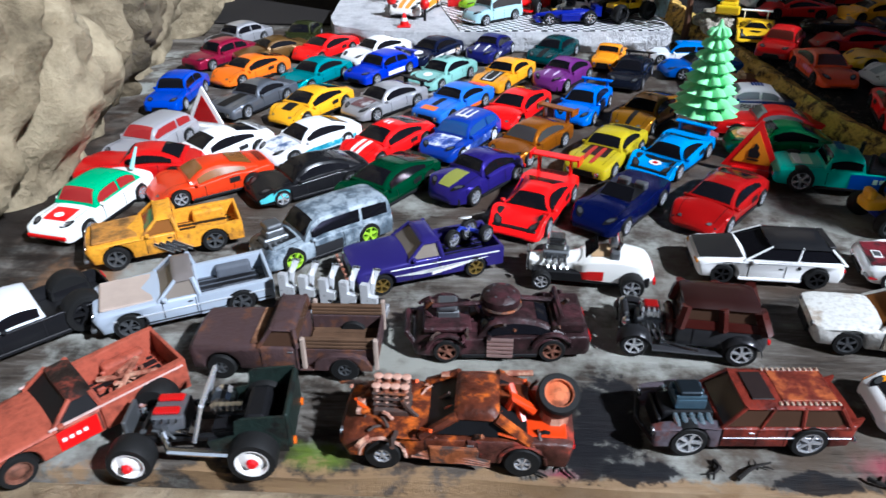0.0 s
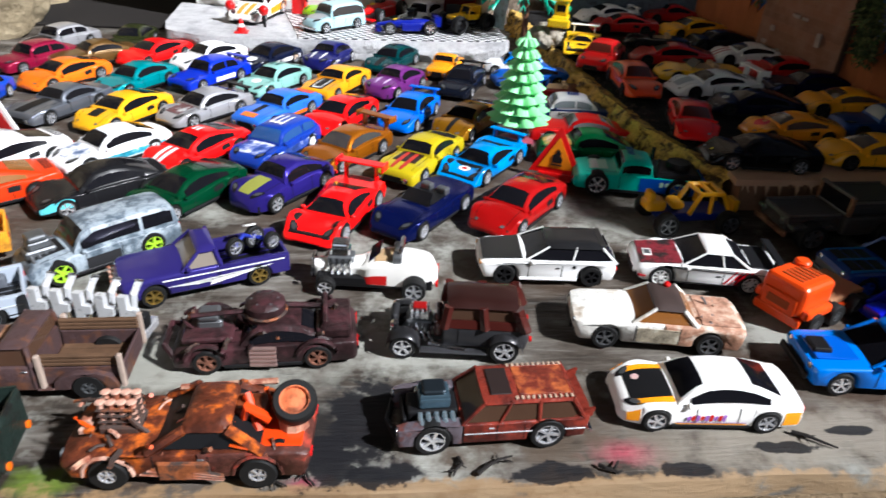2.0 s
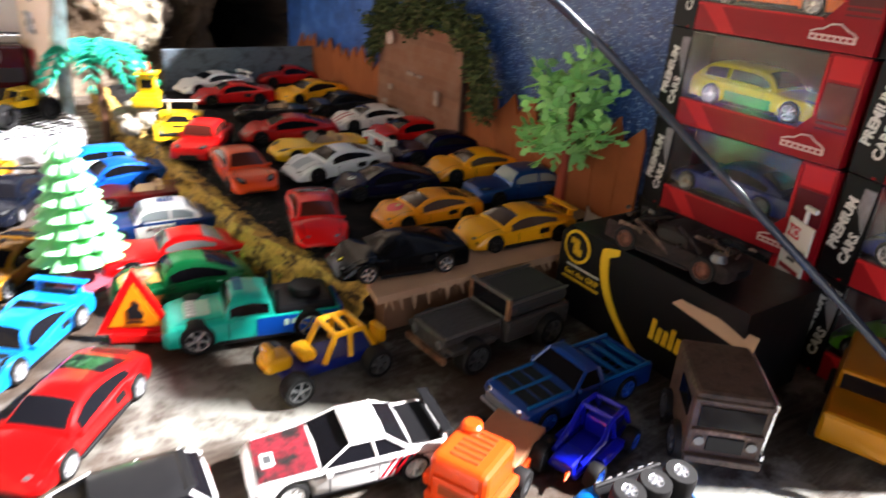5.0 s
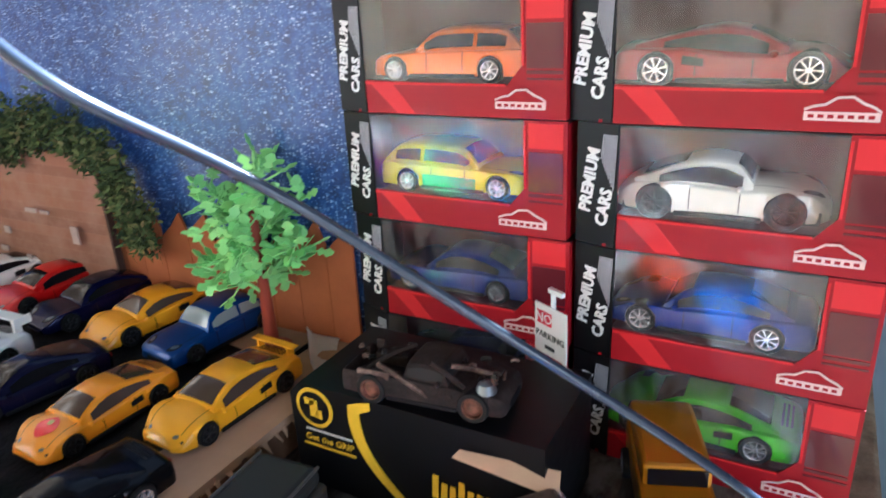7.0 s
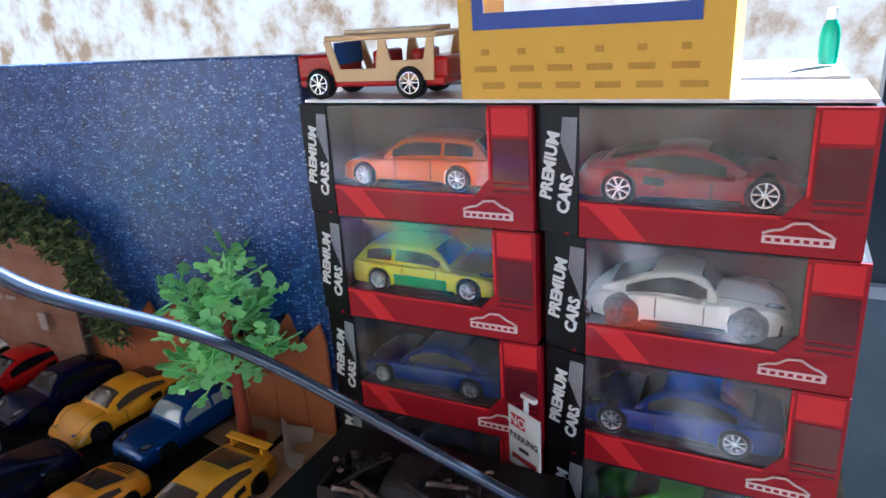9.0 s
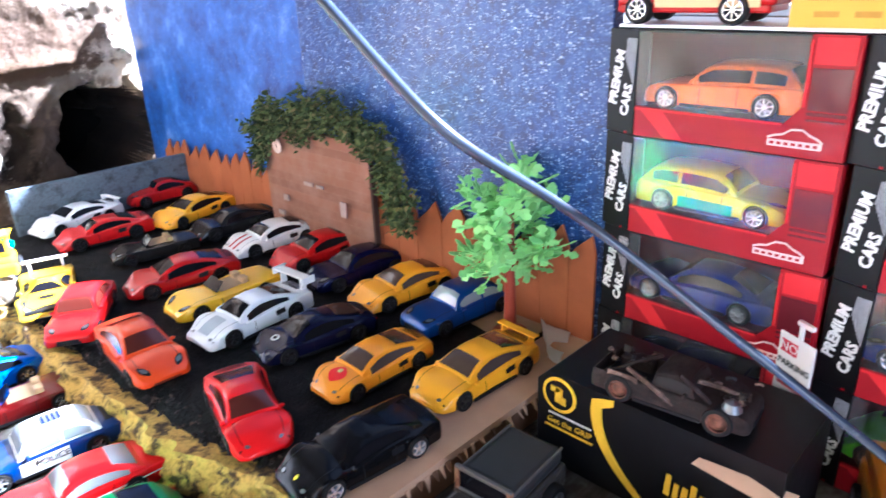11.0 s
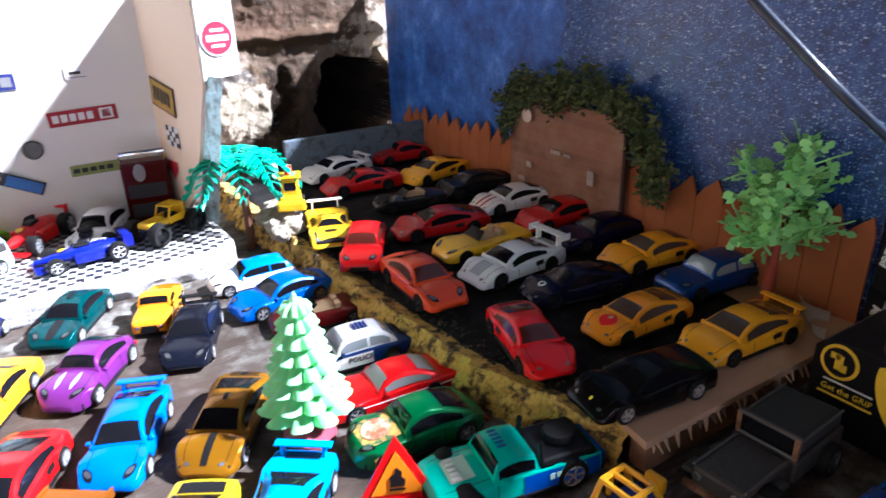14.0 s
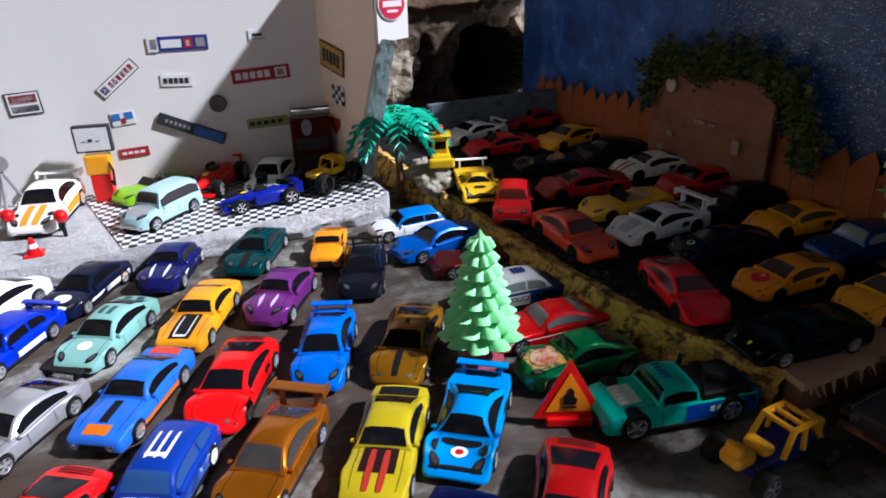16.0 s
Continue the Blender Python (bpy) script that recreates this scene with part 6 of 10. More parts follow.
def wheels_at(T, axles, W, r, w=.0064, rim="five", mat=None, out=.0004, rear=1.0):
    for i, ax in enumerate(axles):
        rr = r * (rear if i else 1)
        for s in (1, -1):
            add_wheel(T, ax, s * (W - w / 2 + out), rr, rr, w, rim, mat)
        part("axle", rod([(ax, -W + w * .6, rr), (ax, W - w * .6, rr)], .001, 6), STEEL, T)


def cast_thing(name, x, y, turn, size, label):
    return thing(name, pose(x, y, 0, 0, 0, turn) @ Matrix.Diagonal((size, size, size, 1)), label, "toy car", "toy cars")


def scatter(T, name, mats, n, box, seed, size=(.0006, .0016)):
    """Small bolted-on bits inside a box."""
    rnd = random.Random(seed)
    x0, x1, y0, y1, z0, z1 = box
    for i in range(n):
        c = Vector((rnd.uniform(x0, x1), rnd.uniform(y0, y1), rnd.uniform(z0, z1)))
        a, b, h = (rnd.uniform(*size) for _ in range(3))
        if i % 3:
            d = Vector((rnd.gauss(0, 1), rnd.gauss(0, 1), rnd.gauss(0, .6))).normalized() * rnd.uniform(.002, .005)
            part(name, rod([c, c + d * .5 + Vector((0, 0, .0007)), c + d], a * .55, 6), mats[i % len(mats)], T, smooth=True)
        else:
            part(name, block(c.x - a, c.x + a, c.y - b, c.y + b, c.z - h, c.z + h, .0003, 1), mats[i % len(mats)], T)


def rust_wagon():
    T = cast_thing("toy_wagon", .1412, .2110, 182.5, .93, "rust-red toy station wagon with a large steel-blue blower engine")
    red = rusty("wagon_rust", (.21, .03, .018), (.1, .018, .013), .58, .3)
    grey = rusty("fender_primer", (.1, .085, .1), (.13, .04, .03), .6, .32)
    W = .0136
    rear = [(.0125, .0143), (-.02, .0145), (-.034, .0148), (-.0395, .0166), (-.0393, .0105), (-.038, .0052)]
    out = wells(rear, .0046, (-.0222,), .0072) + [(.0125, .0046, 0)]
    hull("body", out, -W, W, red, T, .0004, .02)
    front = [(.0378, .0085), (.0375, .0122), (.034, .0134), (.0125, .0142)]
    for s in (1, -1):
        o = wells(front, .0046, (.0238,), .0072)
        o = [p for p in o[:4]] + [(.0125, .0046, 0)] + o[4:] + [(.0372, .0046, 0)]
        hull("fender", o, min(s * W, s * .0086), max(s * W, s * .0086), grey, T, 0, .03, label="grey primered front fender")
    greenhouse(T, (.0118, .0035, -.0315, -.0365, .0146, .0228, .0128, .0108), red, plain("brown_window", (.06, .032, .02), .15, 0, .5), red, (.3, .62), .0008, post=.0008)
    part("open_roof", block(-.0075, .001, -.0078, .0078, .0238, .0242, .0002, 1), plain("brown_roof", (.02, .012, .011), .5), T)
    part("roof_rust", block(-.031, -.01, -.0085, .0085, .0238, .0241, .0003, 1), rusty("orange_rust", (.4, .1, .03), (.16, .028, .016), .52, .45), T)
    for i in range(11):
        for s in (1, -1):
            part("roof_rib", block(-.0315 + i * .0022, -.0304 + i * .0022, s * .0097 - .0009, s * .0097 + .0009, .0233, .0241, .0002, 1), plain("pale_rib", (.42, .3, .22), .4), T)
    trim(T, W, [(.0378, .0122), (.0125, .0143), (-.0393, .0148)], .0046, (.0118, -.0015, -.0125), red, None, REDLAMP, None, None, RIMS)
    for s in (1, -1):
        part("chrome_strip", block(-.0375, .0115, s * W - .0002, s * W + .0003, .0092, .0099, .0002, 1), RIMS, T)
        pane("tail_fin", [(-.031, s * .0125, .0146), (-.0398, s * .0125, .0146), (-.0405, s * .0125, .0188)], red, T, .0012 * -s)
        part("headlight", lathe([(.0019, 0), (.0021, .0008), (.0012, .0013)], 14), CHROME, T, m=pose(.037, s * .0108, .0105, 0, 90, 0), smooth=True)
    blue = plain("steel_blue", (.13, .21, .27), .3, .8)
    part("engine", block(.013, .033, -.006, .006, .0055, .0155, .001), BLACK, T)
    part("blower", block(.016, .0285, -.0052, .0052, .0155, .0205, .0012), blue, T)
    for k in range(3):
        part("blower_rib", rod([(.0165, -.0035 + k * .0035, .0207), (.028, -.0035 + k * .0035, .0207)], .0012, 8), blue, T, smooth=True)
    part("air_scoop", block(.0178, .0272, -.0042, .0042, .0213, .0238, .0012, 3), plain("dark_steel", (.03, .04, .05), .3, .7), T)
    for i in range(5):
        for s in (1, -1):
            part("header", rod([(.0155 + i * .0032, s * .006, .0145), (.0155 + i * .0032, s * .0092, .0142), (.0145 + i * .0032, s * .0118, .0122)], .0011, 7), plain("pale_blue_metal", (.4, .5, .56), .25, .8), T, smooth=True)
    part("radiator", block(.0335, .0352, -.0075, .0075, .0055, .0135, .0005, 1), BLACK, T)
    part("front_bar", rod([(.0372, -.0125, .0068), (.0405, 0, .0064), (.0372, .0125, .0068)], .0012, 6), BLACK, T)
    part("bumper", block(-.0412, -.0392, -.0128, .0128, .0058, .0078, .0007), CHROME, T)
    wheels_at(T, (.0238, -.0222), W, .0073, .0074, "five", CHROME, .0006)


def brown_truck():
    T = cast_thing("toy_pickup", -.0355, .2442, 181, 1.0, "dark brown matt toy pickup with a wooden bed rail")
    m = rusty("brown_matt", (.06, .036, .037), (.13, .055, .03), .63, .5)
    tan = rusty("tan_rust", (.28, .15, .08), (.16, .07, .035))
    wood = plain("dark_wood", (.1, .055, .03), .7, vary=.4)
    W = .0143
    tops = [(.038, .0085), (.0385, .0135), (.0365, .0158), (.0085, .0168), (-.0072, .0166)]
    o = wells(tops, .0052, (.0252,), .0066)
    o = o[:5] + [(-.0072, .0052, 0)] + o[5:] + [(.0375, .0052, 0)]
    hull("body", o, -W, W, m, T, .0007, .03)
    greenhouse(T, (.0086, .0032, -.0056, -.0068, .0168, .0243, .0136, .0118), m, plain("brown_window", (.06, .032, .02), .15, 0, .5), m, (), .0009)
    part("cowl_rust", block(.0086, .0125, -.0122, .0122, .0166, .0176, .0004, 1), tan, T)
    part("bed_floor", block(-.0378, -.0078, -.0112, .0112, .0062, .0078), wood, T)
    for i in range(6):
        part("plank", block(-.0375, -.0085, -.0105 + i * .0036, -.0073 + i * .0036, .0078, .0086, .0002, 1), wood, T)
    part("bed_end", block(-.0388, -.0376, -.0118, .0118, .006, .0152, .0004, 1), m, T)
    for s in (1, -1):
        part("bed_side", block(-.0382, -.0078, s * .0115 - .0007, s * .0115 + .0007, .0062, .0148, .0004, 1), m, T)
        for k in range(3):
            part("bed_rail", block(-.0382, -.0078, s * .0116 - .0009, s * .0116 + .0009, .0152 + k * .0017, .0167 + k * .0017, .0003, 1), wood, T)
        for xx in (-.0385, -.0092):
            part("rail_post", block(xx - .0009, xx + .0009, s * .0134 - .0011, s * .0134 + .0011, .006, .0212, .0003, 1), plain("pale_post", (.36, .28, .23), .6), T)
        fender = [(-.0135, .0092), (-.0165, .0118), (-.022, .0132), (-.029, .0132), (-.034, .0115), (-.0365, .0078)]
        o = wells(fender, .0056, (-.0255,), .006)
        o = o[:6] + [(-.0368, .0056, 0)] + o[6:] + [(-.0132, .0056, 0)]
        hull("fender", o, min(s * .0116, s * .0148), max(s * .0116, s * .0148), m, T, 0, 0)
        part("running_board", block(-.0132, -.007, s * .013 - .0018, s * .013 + .0018, .0052, .0062, .0003, 1), m, T)
    trim(T, W, [(.0385, .0135), (.0085, .0168), (-.0072, .0166)], .0052, (.0082, -.0062), m, STEEL, None, BLACK, None, STEEL)
    wheels_at(T, (.0252, -.0255), W, .006, .0056, "small", STEEL)


def burnt_fastback():
    T = cast_thing("toy_muscle_car", .0367, .2008, 178.6, 1.05, "orange and rust-burnt toy rat-rod muscle car carrying a spare wheel")
    m = rusty("flame_orange", (.6, .13, .015), (.12, .03, .014), .47, .36)
    scorched = rusty("scorched_red", (.36, .05, .03), (.09, .03, .022), .5, .4)
    burnt = rusty("charred_metal", (.05, .035, .03), (.3, .09, .03), .6, .6)
    W = .0142
    tops = [(.0375, .0062), (.0392, .0098), (.0378, .0122), (.034, .0131), (.0105, .0145), (-.004, .0146)]
    o = wells(tops, .0044, (.0238,), .0068)
    o = o[:6] + [(-.004, .0044, 0)] + o[6:] + [(.0368, .0044, 0)]
    hull("body", o, -W, W, m, T, .0007, .05)
    tops = [(-.004, .0146), (-.02, .015), (-.037, .0148), (-.0392, .0135), (-.039, .0085)]
    o = wells(tops, .0044, (-.0225,), .0068)
    o = o[:5] + [(-.0378, .0044, 0)] + o[5:] + [(-.004, .0044, 0)]
    hull("quarter_panel", o, -W, W, scorched, T, .0005, .035, label="scorched red rear quarter")
    greenhouse(T, (.0105, -.0005, -.0135, -.024, .0147, .0218, .013, .0106), m, BLACK, m, (), .0026, post=.0016, low=.08)
    trim(T, W, [(.0392, .0122), (.0105, .0145), (-.0392, .0148)], .0044, (.0095, -.0075), m, STEEL, REDLAMP, BLACK, None, STEEL)
    spare_on_back(T, None)
    copper = rusty("copper_stack", (.55, .33, .25), (.34, .12, .07), .55, .35)
    part("engine", block(.0155, .0285, -.0048, .0048, .0135, .0172, .0008, 1), burnt, T)
    for i in range(4):
        for s in (1, -1):
            part("intake_pipe", rod([(.0172 + i * .0032, s * .0024, .0168), (.0172 + i * .0032, s * .0024, .0255)], .0012, 8), copper, T, smooth=True)
            part("stack_lip", lathe([(.0013, 0), (.0017, .0006), (.0013, .0009)], 9), copper, T, m=pose(.0172 + i * .0032, s * .0024, .0252), smooth=True)
    for i in range(3):
        part("stack_band", block(.0158, .0282, -.0042, .0042, .0182 + i * .0024, .0189 + i * .0024, .0002, 1), burnt, T)
    for s in (1, -1):
        part("door_plate", block(-.0075, .0085, s * W - .0002, s * W + .0004, .0052, .0118, .0003, 1), burnt, T)
        part("fender_lip", rod([(.0238 + .0078 * math.cos(a), s * W, .0058 + .0078 * math.sin(a)) for a in span(0, math.pi, 9)], .0007, 6), copper, T, smooth=True)
        part("fender_lip", rod([(-.0225 + .0078 * math.cos(a), s * W, .0058 + .0078 * math.sin(a)) for a in span(0, math.pi, 9)], .0007, 6), scorched, T, smooth=True)
        for i in range(6):
            part("side_pipe", rod([(.014 - i * .0012, s * W, .0062 + i * .0008), (-.012, s * (W + .0012), .0048 + i * .0004)], .0005, 5), (copper, burnt)[i % 2], T, smooth=True)
    scatter(T, "scrap", (burnt, copper, m, BLACK), 40, (-.036, .037, -.0125, .0125, .0142, .0175), 8)
    for i in range(8):
        part("wood_splinter", rod([(.037 - i * .0022, -.0115 + i * .0006, .0145 + i * .0004), (.043 - i * .0026, -.0125 + i * .0006, .0125 + i * .0006)], .0006, 5), burnt, T)
    wheels_at(T, (.0238, -.0225), W, .0062, .0066, "small", CHROME, .0008)


def hot_rod_sedan():
    T = cast_thing("toy_hot_rod", .1352, .2640, 174, .95, "brown and black toy hot-rod sedan with chrome engine")
    brown = plain("deep_brown_red", (.065, .013, .01), .25, .1, .6, .15, 60)
    primer = plain("dark_primer", (.02, .02, .022), .38, .1, .1)
    gun = plain("gun_grey", (.06, .06, .065), .32, .5, .3, .15, 80)
    out = [(.0065, .0165, 1), (-.028, .0172, 1), (-.0322, .0155, 1), (-.0335, .0105, 1), (-.0325, .0062, 0), (.0065, .0062, 0)]
    hull("body", out, -.0116, .0116, gun, T, .0003, .04)
    greenhouse(T, (.0058, .0042, -.0262, -.0308, .0168, .0272, .0113, .0101), brown, plain("brown_window", (.06, .032, .02), .15, 0, .5), plain("sooty_brown", (.026, .009, .0075), .3, .1, .4, .2, 80), (.5,), .0016, post=.0024, low=.36)
    part("cowl", block(.0062, .0105, -.0092, .0092, .0085, .0172, .0022, 3), brown, T)
    part("frame_rail", block(-.032, .031, .0042, .006, .0052, .0072, .0003, 1), BLACK, T)
    part("frame_rail", block(-.032, .031, -.006, -.0042, .0052, .0072, .0003, 1), BLACK, T)
    part("engine", block(.0115, .0235, -.0045, .0045, .0072, .0142, .001), STEEL, T)
    part("blower", block(.0128, .0222, -.0038, .0038, .0142, .0186, .0009), CHROME, T)
    for i in range(4):
        part("blower_rib", block(.0132 + i * .0024, .0142 + i * .0024, -.0041, .0041, .0145, .0192, .0002, 1), RIMS, T)
    part("scoop", block(.0142, .0205, -.0026, .0026, .0192, .0206, .0006, 2), paint((.22, .015, .015)), T)
    part("radiator_shell", block(.027, .0302, -.0058, .0058, .0058, .0178, .0016, 3), primer, T)
    for i in range(6):
        part("grille_bar", block(.0301, .0305, -.0046 + i * .0018, -.004 + i * .0018, .0072, .0162), CHROME, T)
    for s in (1, -1):
        for i in range(4):
            part("header", rod([(.0128 + i * .0028, s * .0045, .0122), (.0128 + i * .0028, s * .0082, .0112), (.0112 + i * .0028, s * .0098, .0072)], .0009, 7), CHROME, T, smooth=True)
        part("side_pipe", rod([(.0125, s * .0102, .0066), (-.004, s * .0128, .0046)], .0013, 8), CHROME, T, smooth=True)
        part("headlight", lathe([(.0024, 0), (.0026, .0016), (.0014, .003)], 14), CHROME, T, m=pose(.0272, s * .0078, .0142, 0, 90, 0), smooth=True)
        for ax, r, a0, a1 in ((.0242, .0079, 10, 175), (-.0218, .0088, 20, 180)):
            arc = [Vector((ax + r * math.cos(radians(a)), 0, .0062 + r * math.sin(radians(a)))) for a in span(a0, a1, 13)]
            b = bmesh.new()
            prev = None
            for p in arc:
                cur = [b.verts.new((p.x, s * yy, p.z - dz)) for yy, dz in ((.0088, .0002), (.0118, 0), (.0146, .0004), (.0158, .0016))]
                if prev:
                    for k in range(3):
                        b.faces.new((prev[k], prev[k + 1], cur[k + 1], cur[k]))
                prev = cur
            bmesh.ops.solidify(b, geom=b.faces, thickness=.0006)
            bmesh.ops.recalc_face_normals(b, faces=b.faces)
            part("mudguard", b, gun, T, smooth=True)
        part("running_board", block(-.014, .0165, s * .0132 - .0022, s * .0132 + .0022, .0042, .0052, .0004, 1), gun, T)
        part("door_seam", block(-.0008, -.0004, s * .0116 - .0002, s * .0116 + .0002, .0075, .0165), BLACK, T)
        part("tail_light", lathe([(.0014, 0), (.0014, .0012)], 10), REDLAMP, T, m=pose(-.0332, s * .0085, .0102, 0, -90, 0))
    wheels_at(T, (.0242, -.0218), .0148, .0062, .0062, "five", CHROME, .0004, 1.1)


def white_hatch():
    T = cast_thing("toy_hatchback", .1889, .3245, 176.5, 1.02, "white toy hatchback with black bonnet and roof top")
    m = paint((.85, .85, .84))
    dark = plain("bonnet_black", (.012, .012, .013), .32, 0, .4)
    W = .0143
    tops = [(.0345, .006), (.0358, .0088), (.0348, .0112), (.031, .0124), (.0125, .0136), (-.012, .0141), (-.033, .0146), (-.0345, .013), (-.0352, .0075)]
    o = wells(tops, .0038, (.0225, -.022), .006)
    o = o[:9] + [(-.034, .0038, 0)] + o[9:] + [(.0335, .0038, 0)]
    hull("body", o, -W, W, m, T, .0007, .06)
    b = bmesh.new()
    plate([(.0335, -.0105, .01275), (.0335, .0105, .01275), (.0135, .0118, .0144), (.0135, -.0118, .0144)], .0004, b)
    part("bonnet", b, dark, T)
    greenhouse(T, (.0125, .0005, -.0262, -.0335, .0139, .0206, .0136, .0107), m, GLASS, dark, (.52,), .0007, post=.0005, low=.06)
    trim(T, W, tops, .0038, (.0105, -.0065), m, None, REDLAMP, BLACK, .0088)
    for s in (1, -1):
        part("headlight", block(.0318, .0352, s * .0096 - .0026, s * .0096 + .0026, .0098, .0114, .0006, 2), AMBERLAMP, T)
        part("fuel_cap", lathe([(.0009, 0), (.0009, .0003)], 10), BLACK, T, m=pose(-.0125, s * W, .0112, -90 * s, 0, 0))
        part("sill", block(-.0145, .015, s * W - .0004, s * W + .0008, .0034, .0048, .0003, 1), m, T)
    part("roof_lip", block(-.0285, -.0252, -.0098, .0098, .0208, .0215, .0003, 1), dark, T)
    wheels_at(T, (.0225, -.022), W, .0056, .0058, "five", BLACK)


def drift_coupe():
    T = cast_thing("toy_sports_coupe", .2725, .3188, 169.9, 1.03, "white toy drift coupe with dark red bonnet and red marks")
    m = paint((.8, .8, .79))
    wine = rusty("dark_red_hood", (.2, .02, .03), (.02, .02, .02), .55, .3)
    W = .0147
    tops = [(.034, .0055), (.0362, .0082), (.0352, .0102), (.0318, .0114), (.0118, .0131), (-.012, .0137), (-.0335, .0138), (-.036, .0128), (-.0365, .0082)]
    o = wells(tops, .0034, (.0225, -.0222), .0062)
    o = o[:9] + [(-.0355, .0034, 0)] + o[9:] + [(.033, .0034, 0)]
    hull("body", o, -W, W, m, T, .0007, .08)
    b = bmesh.new()
    plate([(.0328, -.0112, .0117), (.0328, .0112, .0117), (.0125, .0122, .0138), (.0125, -.0122, .0138)], .0004, b)
    part("bonnet", b, wine, T)
    part("bonnet_patch", block(.0262, .0305, -.002, .0048, .0125, .0129), WHITE, T)
    part("bonnet_number_bar", block(.0268, .0299, -.0008, .0036, .0129, .0131), STEEL, T)
    greenhouse(T, (.0122, .0005, -.0108, -.0212, .0136, .0202, .0135, .0103), m, GLASS, m, (.6,), .0009, post=.0005)
    part("rear_deck", block(-.0345, -.0215, -.0118, .0118, .0136, .0145, .0005, 1), BLACK, T)
    part("spoiler", block(-.0368, -.0325, -.0138, .0138, .0178, .0187, .0004, 2), BLACK, T)
    trim(T, W, tops, .0034, (.0095, -.0082), m, WHITE, REDLAMP, BLACK, .0098)
    wine_print = paint((.45, .02, .05))
    for s in (1, -1):
        part("spoiler_post", block(-.0352, -.0332, s * .0092 - .0005, s * .0092 + .0005, .0142, .018), BLACK, T)
        for i in range(4):
            b = bmesh.new()
            x0 = -.0085 - i * .0026
            plate([(x0, s * (W + .0001), .0052), (x0 - .0012, s * (W + .0001), .0052), (x0 - .0062, s * (W + .0001), .0128), (x0 - .0052, s * (W + .0001), .0128)], .0003 * -s, b)
            part("claw_mark", b, wine_print, T)
        part("side_line", block(-.034, .015, s * W - .0002, s * W + .0003, .0118, .0121), BLACK, T)
        part("side_line", block(-.0145, .0155, s * W - .0002, s * W + .0004, .0042, .0047), BLACK, T)
        part("front_line", block(.03, .0335, s * .0136 - .0003, s * .0136 + .0012, .0058, .0066), wine_print, T)
    wheels_at(T, (.0225, -.0222), W, .006, .006, "ten", WHITE)


def peeled_beater():
    T = cast_thing("toy_muscle_car", .2275, .2685, 171, 1.0, "white and rust-peeled toy beater car")
    white = rusty("chalk_white", (.74, .73, .68), (.5, .42, .33), .64, .55)
    peel = rusty("beater", (.66, .6, .5), (.42, .22, .14), .53, .6)
    W = .0146
    tops = [(.037, .0066), (.0388, .0098), (.0378, .0122), (.034, .0132), (.0118, .0144), (-.002, .0146)]
    o = wells(tops, .0042, (.0235,), .0064)
    o = o[:6] + [(-.002, .0042, 0)] + o[6:] + [(.0362, .0042, 0)]
    hull("body", o, -W, W, white, T, .0008, .05)
    tops = [(-.002, .0146), (-.022, .0148), (-.0365, .0146), (-.039, .0132), (-.0388, .0082)]
    o = wells(tops, .0042, (-.0232,), .0064)
    o = o[:5] + [(-.0375, .0042, 0)] + o[5:] + [(-.002, .0042, 0)]
    hull("quarter_panel", o, -W, W, peel, T, .0007, .04, label="rust-peeled rear half")
    greenhouse(T, (.0115, .0022, -.0098, -.0162, .0147, .0212, .0132, .0108), white, AMBER, plain("umber_roof", (.05, .034, .03), .55, 0, 0, .3, 120), (), .0009, post=.0008)
    part("boot_lid", block(-.0362, -.0185, -.0118, .0118, .0148, .0157, .0006, 2), rusty("boot_rust", (.62, .45, .34), (.45, .24, .16), .5, .6), T)
    part("roof_lamp", lathe([(.0014, 0), (.0016, .0012), (.0009, .0022)], 12), paint((.6, .05, .04)), T, m=pose(-.0055, -.0075, .0222), smooth=True)
    trim(T, W, [(.0388, .0122), (.0118, .0144), (-.039, .0148)], .0042, (.0105, -.0092), white, STEEL, REDLAMP, BLACK)
    for s in (1, -1):
        part("door_rust", block(-.0088, .0098, s * W - .0002, s * W + .0003, .0055, .0128), rusty("door_peel", (.6, .58, .48), (.38, .33, .24), .52, .6), T)
    scatter(T, "rust_flake", (peel, STEEL), 10, (-.036, -.018, -.011, .011, .0152, .016), 4, (.0004, .001))
    wheels_at(T, (.0235, -.0232), W, .006, .006, "five", STEEL)


